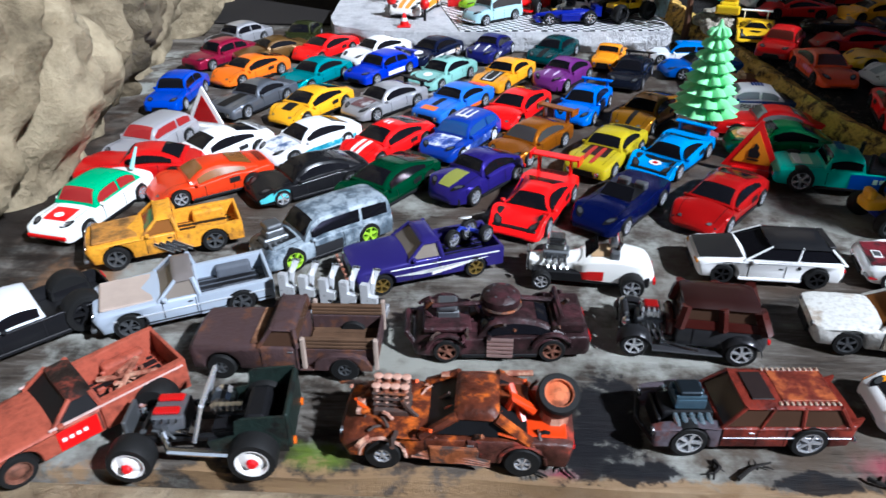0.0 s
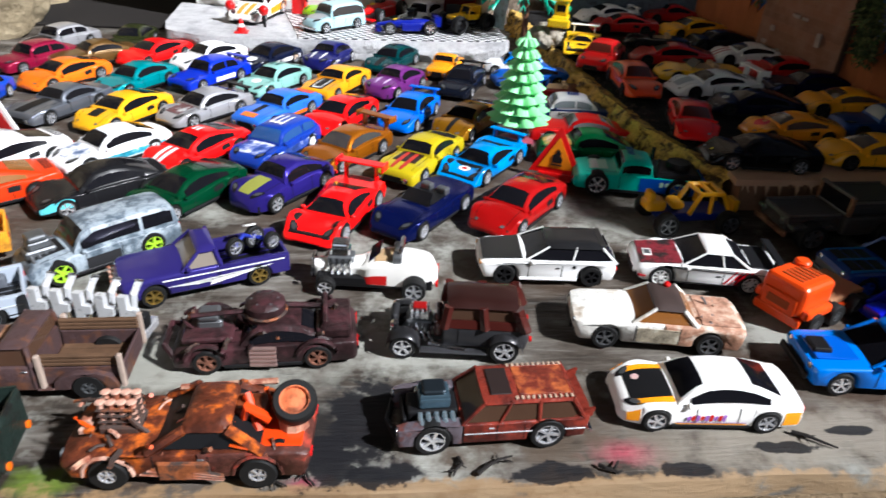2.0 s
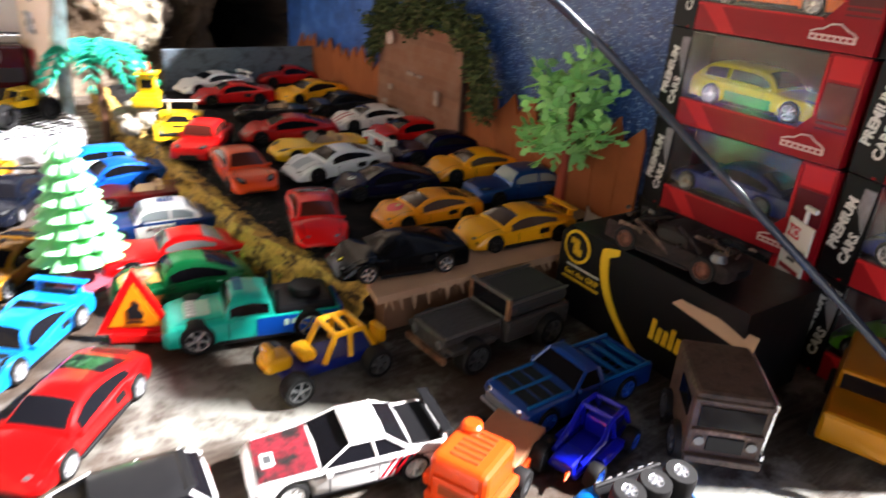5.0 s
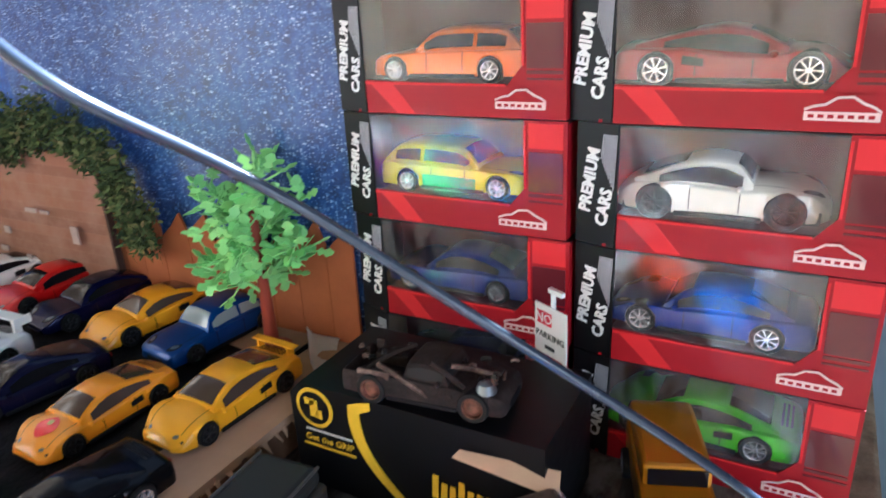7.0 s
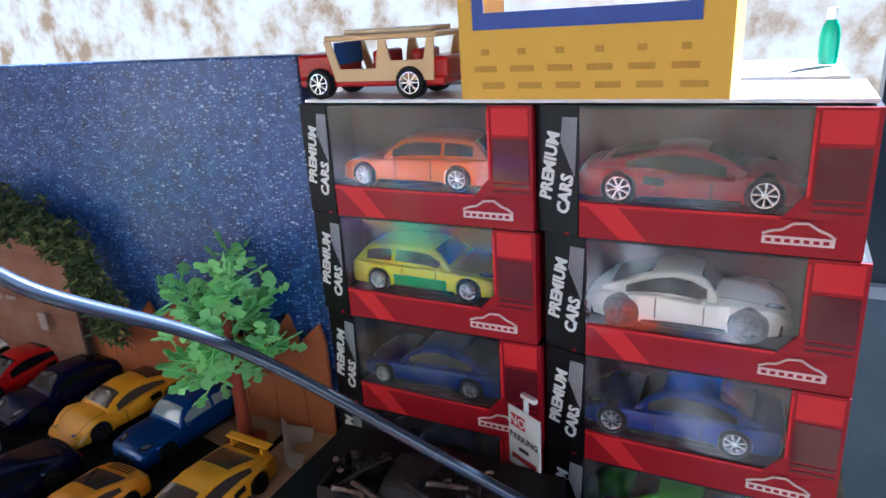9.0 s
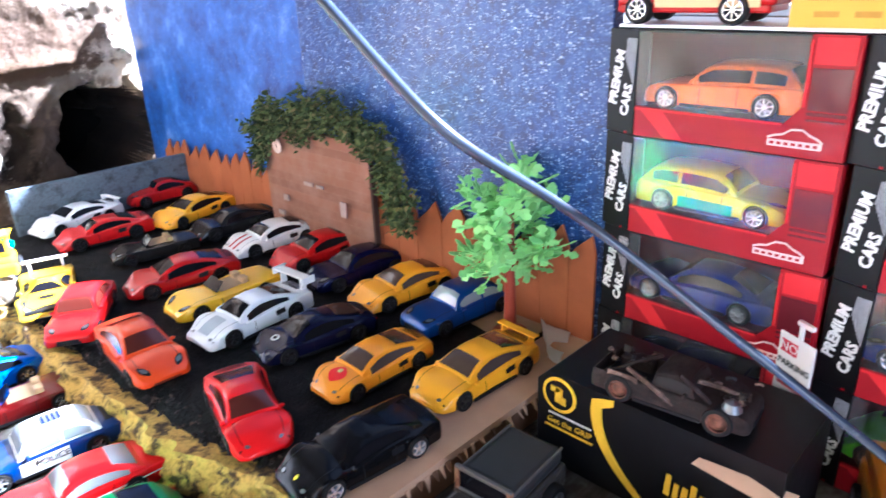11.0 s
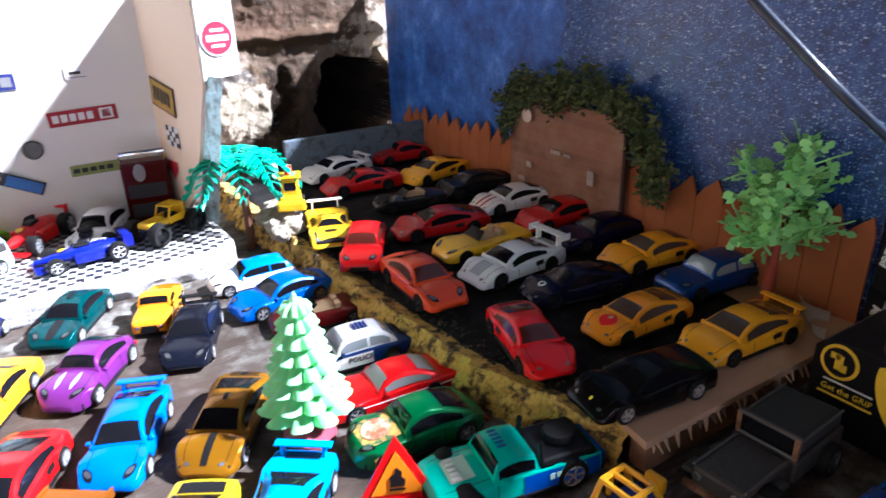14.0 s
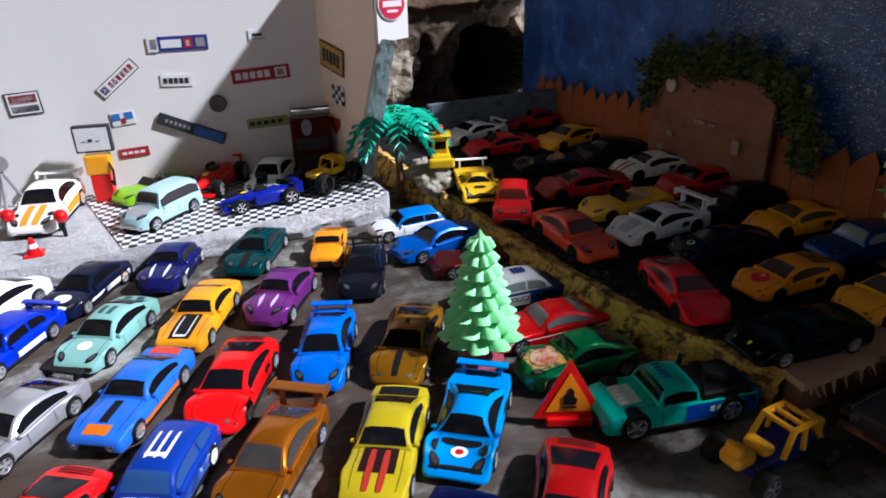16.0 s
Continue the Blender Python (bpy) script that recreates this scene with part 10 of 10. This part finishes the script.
# ---- single vehicles ----
def rat_buggy():
    """Dark green stripped truck, front row."""
    x, y, turn = -.0535, .1955, 186
    T = thing("toy_rat_rod", pose(x, y, 0, 0, 0, turn) @ Matrix.Diagonal((.9, .92, .94, 1)), "dark green stripped toy hot-rod truck with white wheels", "toy car", "toy cars")
    dg = rusty("dark_green_worn", (.014, .024, .02), (.012, .012, .011), .6, .35)
    part("frame_rail", block(-.034, .033, -.007, -.0045, .007, .0095, .0006), BLACK, T)
    part("frame_rail", block(-.034, .033, .0045, .007, .007, .0095, .0006), BLACK, T)
    part("cab_back", block(-.036, -.0335, -.0135, .0135, .008, .0252, .0012), dg, T)
    for sg in (1, -1):
        b = bmesh.new()
        yy = sg * .0135
        plate([(-.0345, yy, .008), (-.006, yy, .008), (-.004, yy, .0135), (-.0145, yy, .0165), (-.0155, yy, .0232), (-.018, yy, .0245), (-.0345, yy, .0252)], -.001 * sg, b)
        part("side_panel", b, dg, T)
        part("screen_post", rod([(.002, sg * .0115, .0115), (-.0035, sg * .011, .0285)], .0009, 6), RIMS, T)
        part("exhaust", rod([(.016, sg * .006, .012), (.012, sg * .0125, .0085), (-.012, sg * .0145, .0075)], .0017, 8), CHROME, T, smooth=True)
        add_wheel(T, .025, sg * .0155, .0088, .0088, .009, "dish", plain("white_rim", (.75, .73, .7), .4), "big black tyre with a white rim")
        add_wheel(T, -.0215, sg * .0165, .0095, .0095, .0105, "dish", plain("white_rim", (.75, .73, .7), .4), "big black tyre with a white rim")
        for xx, r in ((.025, .0022), (-.0215, .0024)):
            part("hub_cap", lathe([(r, 0), (r * .6, .0012)], 12), paint((.6, .03, .06)), T, m=pose(xx, sg * .0212, .009, -90 * sg, 0, 0))
    part("roof_bar", rod([(-.0035, -.011, .0285), (-.0035, .011, .0285)], .001, 6), RIMS, T)
    b = bmesh.new()
    plate([(.0014, -.0108, .0135), (.0014, .0108, .0135), (-.0034, .0104, .028), (-.0034, -.0104, .028)], .0005, b)
    part("windscreen", b, plain("smoked_screen", (.05, .055, .06), .12, 0, .5), T)
    for i in range(9):
        a = i * 2.4
        part("hose", rod([(.006 + .0014 * i, .0055 * math.cos(a), .0125), (.008 + .0012 * i, .0105 * math.cos(a), .0165), (.004 + .0013 * i, .0085 * math.cos(a + .6), .0105)], .0006, 5), (CHROME, BLACK, STEEL)[i % 3], T, smooth=True)
    for i in range(5):
        part("air_horn", lathe([(.0008, 0), (.0009, .0018), (.0013, .0028)], 8), CHROME, T, m=pose(-.0085 - .0022 * i, .0095, .0252), smooth=True)
    for sg in (1, -1):
        part("tail_light", lathe([(.0016, 0), (.0016, .0008)], 10), paint((.75, .2, .05)), T, m=pose(-.036, sg * .0105, .0095, 0, -90, 0))
        part("coil_spring", lathe([(.0016, .0), (.0011, .0008), (.0016, .0016), (.0011, .0024), (.0016, .0032), (.0011, .004), (.0016, .0048)], 10), CHROME, T, m=pose(.0275, sg * .0078, .0085), smooth=True)
    part("engine", block(.006, .019, -.0065, .0065, .01, .0195, .001), plain("engine_grey", (.22, .23, .25), .35, .7), T)
    for sg in (1, -1):
        part("valve_cover", block(.008, .0182, sg * .0036 - .0018, sg * .0036 + .0018, .0195, .0212, .0008), paint((.42, .02, .03)), T)
        for i in range(4):
            part("plug", rod([(.009 + i * .0028, sg * .0055, .0185), (.009 + i * .0028, sg * .0078, .0178)], .0005, 5), CHROME, T)
    part("radiator", block(.0285, .0305, -.0068, .0068, .009, .0178, .0008), STEEL, T)
    for i in range(4):
        part("header", rod([(.008 + i * .0032, -.0065, .015), (.0075 + i * .0032, -.0105, .0115), (.004 + i * .003, -.012, .0085)], .001, 6), CHROME, T, smooth=True)
    part("seat", block(-.026, -.017, -.0095, .0095, .0095, .0205, .002), BLACK, T)
    part("drum", lathe([(.0048, -.004), (.0052, 0), (.0048, .004)], 16, "y"), CHROME, T, m=pose(-.0065, -.005, .0165))
    part("drum_cap", lathe([(.0026, -.0046), (.0026, -.0042)], 12, "y"), paint((.6, .03, .06)), T, m=pose(-.0065, -.005, .0165))
    part("floor", block(-.034, -.002, -.0125, .0125, .0075, .009), BLACK, T)
    for xx, r in ((.025, .0088), (-.0215, .0095)):
        part("axle", rod([(xx, -.0155, r), (xx, .0155, r)], .0013, 6), STEEL, T)


rat_buggy()


def chrome_rack():
    T = thing("chrome_rack", pose(-.024, .277, 0, 0, 0, -10), "row of white and chrome toy engine pipes behind the trucks", "toy part")
    pale = plain("pale_metal", (.62, .63, .64), .28, .35)
    for i in range(5):
        xx = -.02 + i * .0098
        b = bmesh.new()
        plate([(xx - .0012, -.0055, .004), (xx + .0022, -.0055, .004), (xx + .0018, -.0045, .0125), (xx + .0052, -.0045, .0128), (xx + .0052, -.004, .0162), (xx + .0014, -.004, .0165), (xx + .0012, -.0035, .0222), (xx - .0024, -.0035, .0222), (xx - .0018, -.0045, .0125)], .0032, b)
        part("cast_plate", b, pale, T)
        part("pipe", rod([(xx, .0, .012), (xx + .0008, .001, .0195), (xx + .002, .005, .0238)], .0017, 8), pale, T, smooth=True)
        part("pipe_cap", lathe([(.0019, 0), (.0021, .0008), (.0012, .0012)], 10), CHROME, T, m=pose(xx + .002, .005, .0235, -35, 0, 0), smooth=True)
        part("spacer", block(xx + .0026, xx + .0068, -.004, .001, .0045, .0118, .0006, 1), BLACK, T)
    part("base", block(-.024, .026, -.007, .007, 0, .005, .001), RIMS, T)


chrome_rack()


def tractor(x, y, turn):
    T = thing("toy_tractor", pose(x, y, 0, 0, 0, turn), "bright orange toy tracked hauler with slotted bonnet", "toy vehicle", "work vehicles")
    o = paint((.72, .12, .015))
    part("chassis", block(-.03, .02, -.0125, .0125, .003, .008, .001), o, T)
    part("bonnet", block(-.004, .02, -.0115, .0115, .008, .025, .003, 3), o, T)
    part("grille", block(.0196, .0212, -.009, .009, .0085, .018, .001), o, T)
    part("headboard", block(.0205, .0215, -.006, .006, .011, .0155, .0005), plain("dark_orange", (.3, .05, .01), .5), T)
    for i in range(6):
        part("slot", block(-.001 + i * .003, .0004 + i * .003, -.0055, .0055, .0248, .0254), plain("dark_orange", (.3, .05, .01), .5), T)
    part("knob", lathe([(.0042, 0), (.0042, .0014), (.003, .0024)], 14), o, T, m=pose(-.001, -.006, .025), smooth=True)
    part("bed", block(-.034, -.006, -.011, .011, .008, .0115, .0008), plain("tan_bed", (.4, .2, .1), .5), T)
    for sg in (1, -1):
        part("mudguard", block(-.002, .018, sg * .0125 - .0025, sg * .0125 + .0025, .008, .0135, .0018), o, T)
        for xx in (.011, -.006, -.023):
            add_wheel(T, xx, sg * .0135, .0058, .0058, .0055, "small", STEEL)


tractor(.311, .2845, 205)


def panelled_bonnet(T, sh):
    """Recessed panels on the bonnet, roof bars and rails over the bed."""
    edge = paint((.03, .12, .3))
    for sg in (1, -1):
        for xx in (.0135, .0205, .0275):
            part("bonnet_panel", block(xx, xx + .0058, sg * .0058 - .005, sg * .0058 + .005, .0152, .0159, .0003, 1), BLACK, T)
        part("bonnet_rail", rod([(.0115, sg * .0118, .0158), (.0345, sg * .0118, .0152)], .0008, 6), edge, T)
        part("bed_rail", rod([(-.0375, sg * .0135, .0155), (-.0065, sg * .0135, .0158)], .0009, 6), edge, T)
    part("bonnet_rail", rod([(.0115, 0, .016), (.0345, 0, .0154)], .0008, 6), edge, T)
    for i in range(4):
        part("bed_slat", block(-.035 + i * .0075, -.032 + i * .0075, -.0118, .0118, .0142, .0152, .0003, 1), edge, T)
    part("grille", block(.0378, .039, -.0105, .0105, .0082, .0118, .0004), STEEL, T)


cast_pickup(.3785, .3105, 181, 1.0, "dark blue toy pickup truck with a panelled bonnet", paint((.012, .05, .2)), r=.0066, rims=plain("blue_rim", (.015, .08, .45), .35), extra=panelled_bonnet)


def cage_racer(x, y, turn):
    T = thing("toy_cage_racer", pose(x, y, 0, 0, 0, turn) @ Matrix.Scale(.74, 4), "bright blue toy racer with open cage body", "toy vehicle", "work vehicles")
    bl = paint((.01, .05, .5))
    part("floor", block(-.028, .028, -.009, .009, .005, .008, .001), bl, T)
    part("nose", block(.014, .03, -.007, .007, .007, .0135, .002), bl, T)
    part("seat_back", block(-.012, -.006, -.008, .008, .008, .02, .002), bl, T)
    part("engine", block(-.026, -.014, -.0075, .0075, .008, .0165, .0015), paint((.008, .02, .16)), T)
    for sg in (1, -1):
        part("cage_tube", rod([(.024, sg * .008, .0125), (.006, sg * .0095, .0165), (-.004, sg * .009, .0265), (-.018, sg * .009, .0255), (-.027, sg * .009, .012)], .0016, 7), bl, T, smooth=True)
        part("cage_tube", rod([(-.004, sg * .009, .0265), (-.01, sg * .0095, .009)], .0014, 6), bl, T, smooth=True)
        part("side_pod", block(-.012, .012, sg * .0125 - .003, sg * .0125 + .003, .0055, .0115, .0015), bl, T)
        for xx in (.02, -.02):
            add_wheel(T, xx, sg * .0145, .007, .007, .0068, "five", plain("blue_rim", (.015, .08, .45), .35))
    for xx, zz in ((-.004, .0265), (-.018, .0255)):
        part("cage_bar", rod([(xx, -.009, zz), (xx, .009, zz)], .0014, 6), bl, T, smooth=True)
    part("pointed_tip", rod([(.028, .004, .009), (.036, .006, .0085)], .0017, 7, taper=.4), paint((.7, .12, .03)), T)


cage_racer(.361, .2785, 196)


def open_jeep(x, y, turn):
    T = thing("toy_open_jeep", pose(x, y, 0, 0, 0, turn) @ Matrix.Scale(1.1, 4), "black toy open jeep with a framed flat windscreen", "toy car", "toy cars")
    m = rusty("dark_grey_worn", (.05, .046, .043), (.05, .034, .025), .66, .35)
    part("tub", block(-.036, .004, -.0145, .0145, .007, .018, .0015), m, T)
    part("bonnet", block(.004, .037, -.0115, .0115, .008, .0185, .0018), m, T)
    part("cover", block(-.035, .001, -.0135, .0135, .018, .0265, .003), plain("dark_canvas", (.035, .036, .036), .5), T)
    for sg in (1, -1):
        part("mudguard", block(.012, .036, sg * .0135 - .003, sg * .0135 + .003, .012, .0145, .0008), m, T)
        part("screen_post", block(.0015, .0035, sg * .0125 - .001, sg * .0125 + .001, .018, .0285), rusty("tan_rust", (.28, .15, .08), (.16, .07, .035)), T)
        for xx in (.023, -.022):
            add_wheel(T, xx, sg * .0145, .008, .008, .0075, "five", STEEL)
    pale = plain("worn_grey_edge", (.12, .11, .1), .4, .3)
    part("screen_bar", block(.0015, .0035, -.0135, .0135, .0276, .0292, .0004), pale, T)
    part("screen_bar", block(.0015, .0035, -.0135, .0135, .0178, .0192, .0004), STEEL, T)
    part("windscreen", block(.0022, .0028, -.0115, .0115, .0192, .0276), GLASS, T)
    for sg in (1, -1):
        part("bonnet_edge", rod([(.006, sg * .0112, .0186), (.036, sg * .0112, .0184)], .0007, 6), pale, T)
        part("headlight", lathe([(.0018, 0), (.002, .0006), (.001, .001)], 12), STEEL, T, m=pose(.0372, sg * .0085, .0145, 0, 90, 0))
        part("roof_edge", rod([(.001, sg * .0128, .026), (-.034, sg * .0128, .026)], .0007, 6), pale, T)
    part("bumper", block(.0365, .039, -.014, .014, .0075, .0105, .0006), rusty("tan_rust", (.28, .15, .08), (.16, .07, .035)), T)


open_jeep(.377, .366, 184)


def box_truck(x, y, turn):
    T = thing("toy_box_truck", pose(x, y, 0, 0, 0, turn), "dark brown square-fronted toy van with a bright lattice side", "toy car", "toy cars")
    m = rusty("umber_worn", (.1, .066, .05), (.055, .038, .03), .6, .45)
    part("body", block(-.012, .028, -.0145, .0145, .008, .038, .002), m, T)
    part("windscreen", block(.0278, .0288, -.0118, .0118, .0235, .0325), GLASS, T)
    part("screen_sill", block(.0278, .0296, -.0135, .0135, .0205, .0225, .0005), rusty("scraped_metal", (.3, .2, .15), (.1, .06, .045), .5, .5), T)
    part("roof_edge", block(.0262, .0292, -.0145, .0145, .034, .0358, .0006), m, T)
    for sg in (1, -1):
        part("side_window", block(.006, .023, sg * .0145 - .0005, sg * .0145 + .0005, .0235, .032), GLASS, T)
        part("headlight", lathe([(.002, 0), (.002, .0008)], 12), STEEL, T, m=pose(.0282, sg * .0098, .0165, 0, 90, 0))
        for xx in (.018, -.004):
            add_wheel(T, xx, sg * .0138, .0078, .0078, .0065, "five", STEEL)
    part("grille", block(.0278, .0288, -.0068, .0068, .0125, .019), BLACK, T)
    part("bumper", block(.028, .031, -.0145, .0145, .0075, .0105, .0006), m, T)
    # bright lattice along one flank
    part("lattice_rail", block(-.011, .027, .0148, .0164, .0335, .036, .0004), RIMS, T)
    part("lattice_rail", block(-.011, .027, .0148, .0164, .0095, .012, .0004), RIMS, T)
    for i in range(7):
        part("lattice_bar", rod([(-.0105 + i * .0058, .0156, .0105), (-.0085 + i * .0058, .0156, .035)], .0008, 5), RIMS, T)


box_truck(.4155, .2645, 228)


def bronze_truck(x, y):
    T = thing("toy_bronze_truck", pose(x, y, 0, 0, 0, 200), "bronze-gold toy van beside the boxes", "toy car", "toy cars")
    m = paint((.5, .24, .05), .3)
    part("body", block(-.034, .034, -.014, .014, .007, .021, .002), m, T)
    part("cabin", block(-.033, .012, -.013, .013, .021, .031, .002), m, T)
    part("windscreen", block(.0116, .0126, -.011, .011, .0225, .0295), GLASS, T)
    for sg in (1, -1):
        for xx in (.02, -.02):
            add_wheel(T, xx, sg * .0135, .0065, .0065, .006, "five", STEEL)


bronze_truck(.482, .232)


def yellow_digger(x, y, turn):
    T = thing("toy_dune_buggy", pose(x, y, 0, 0, 0, turn), "blue toy dune buggy with bright yellow cage and scoops", "toy car", "buggies")
    ye, bl = paint((.78, .42, .015)), paint((.01, .03, .18))
    part("tub", block(-.025, .022, -.009, .009, .006, .0115, .0015), bl, T)
    for sg in (1, -1):
        part("cage_tube", rod([(.004, sg * .009, .011), (-.002, sg * .008, .0235), (-.016, sg * .008, .0235), (-.023, sg * .009, .011)], .0016, 6), ye, T, smooth=True)
        part("cage_tube", rod([(-.009, sg * .0085, .0235), (-.009, sg * .0095, .0115)], .0014, 6), ye, T, smooth=True)
        for xx in (.02, -.02):
            add_wheel(T, xx, sg * .014, .0072, .0072, .007, "five", STEEL)
    for xx in (-.002, -.009, -.016):
        part("cage_bar", rod([(xx, -.008, .0235), (xx, .008, .0235)], .0014, 6), ye, T, smooth=True)
    part("nose_scoop", block(.017, .03, -.006, .006, .011, .0185, .0028, 3), ye, T)
    part("nose_fin", block(.0245, .029, -.0045, .0045, .0165, .0235, .002), ye, T)
    part("engine_cover", block(.006, .0135, -.0065, .0065, .0125, .0175, .002), ye, T)
    part("tail_box", block(-.031, -.027, -.005, .005, .009, .017, .001), ye, T)


yellow_digger(.291, .38, 184)


# ---- warning triangles ----
def warning_triangle(x, y, turn, size, lean, border, field, ink, label):
    S = thing("warning_triangle", pose(x, y, 0, lean, 0, turn), label, "sign", "warning triangles")
    h = size * .9

    def tri(k, y0):
        c = h * .36
        return [(-size / 2 * k, y0, c + (0 - c) * k + .004), (size / 2 * k, y0, c + (0 - c) * k + .004), (0, y0, c + (h - c) * k + .004)]
    b = bmesh.new()
    plate(tri(1.0, 0), .0016, b)
    part("plate", b, border, S)
    b = bmesh.new()
    plate(tri(.66, -.0016), .0004, b)
    part("field", b, field, S)
    if ink:
        b = bmesh.new()
        c = h * .36 + .003
        k = size / .04
        plate([(-.0035 * k, -.0021, c - .0032 * k), (.0035 * k, -.0021, c - .0032 * k), (.0042 * k, -.0021, c), (.0022 * k, -.0021, c + .0024 * k), (.0026 * k, -.0021, c + .0048 * k), (0, -.0021, c + .0075 * k), (-.0012 * k, -.0021, c + .0038 * k), (-.0036 * k, -.0021, c + .0022 * k)], .0003, b)
        part("flame_symbol", b, ink, S)
        part("symbol_bar", block(-.004 * k, .004 * k, -.0025, -.002, c - .0052 * k, c - .0042 * k), ink, S)
    part("foot", block(-size * .32, size * .32, -.004, .005, 0, .0048, .0008), border, S)
    return S


warning_triangle(.224, .446, -24, .037, -6, paint((.62, .05, .02)), paint((.8, .3, .02)), BLACK, "red and orange toy flame-warning triangle standing on the table")
warning_triangle(-.165, .506, -14, .034, -4, WHITE, paint((.33, .015, .02)), None, "dark red toy warning triangle with white border")


# ---- the cable ----
cu = bpy.data.curves.new("cable", "CURVE")
cu.dimensions, cu.bevel_depth, cu.bevel_resolution, cu.use_fill_caps = "3D", .0018, 3, True
sp = cu.splines.new("NURBS")
pts = [(.318, .60, .41), (.325, .48, .3), (.332, .385, .222), (.335, .357, .199), (.34, .341, .184), (.384, .336, .158), (.404, .293, .122), (.42, .26, .095), (.455, .2, .04), (.47, .16, .0), (.472, .12, -.2), (.472, .1, -.79)]
sp.points.add(len(pts) - 1)
for p, c in zip(sp.points, pts):
    p.co = (*c, 1)
sp.order_u, sp.use_endpoint_u = 4, True
tmp = bpy.data.objects.new("cable", cu)
me = bpy.data.meshes.new_from_object(tmp)
bpy.data.objects.remove(tmp)
me.materials.clear()
me.materials.append(plain("grey_cable", (.03, .04, .06), .24, 0, .4))
me.polygons.foreach_set("use_smooth", [True] * len(me.polygons))
tagged(link("cable", me), "blue-grey glossy cable hanging down across the display", "cable")

# ---- beyond the boxes: window reveal and sill ----
slab("window_reveal", 1.2, 1.24, -1.2, .1, -.118, .72, plain("blue_grey_paint", (.06, .075, .095), .3, 0, .3, vary=.25, scale=8), label="dark blue-grey painted window reveal", category="wall")
# unseen block added on top of the reveal, sized to shade the deck
slab("deck_shade_block", 1.2, 1.24, -.112, .1, .72, .972, plain("blue_grey_paint", (.06, .075, .095)), label="unseen dark blue-grey block that keeps sun off the deck", category="wall")
slab("window_reveal_side", 1.2, 1.24, .1, .3, -.118, .03, plain("blue_grey_paint", (.06, .075, .095)), label="dark blue-grey painted window reveal", category="wall")
slab("window_breast", 1.2, 1.24, -1.2, .3, -.8, -.134, plain("pale_grey_paint", (.26, .31, .33), .4, vary=.3, scale=9), label="pale grey wall below the window", category="wall")
slab("trim", 1.185, 1.2, -1.2, .3, -.134, -.118, plain("white_gloss", (.85, .86, .87), .25, 0, .3, .04))
T = thing("clear_bottle", pose(.62, .185, .204), "green-capped small bottle behind the boxes", "bottle")
part("body", lathe([(.004, 0), (.0042, .012), (.0036, .016), (.002, .019)], 16), plain("green_bottle", (.05, .4, .22), .2, 0, .4), T, smooth=True)
part("cap", lathe([(.0022, .019), (.0022, .024)], 14), WHITE, T)
slab("sill_block", .58, .66, .178, .42, 0, .203, plain("white_sill", (.6, .6, .6), .6))
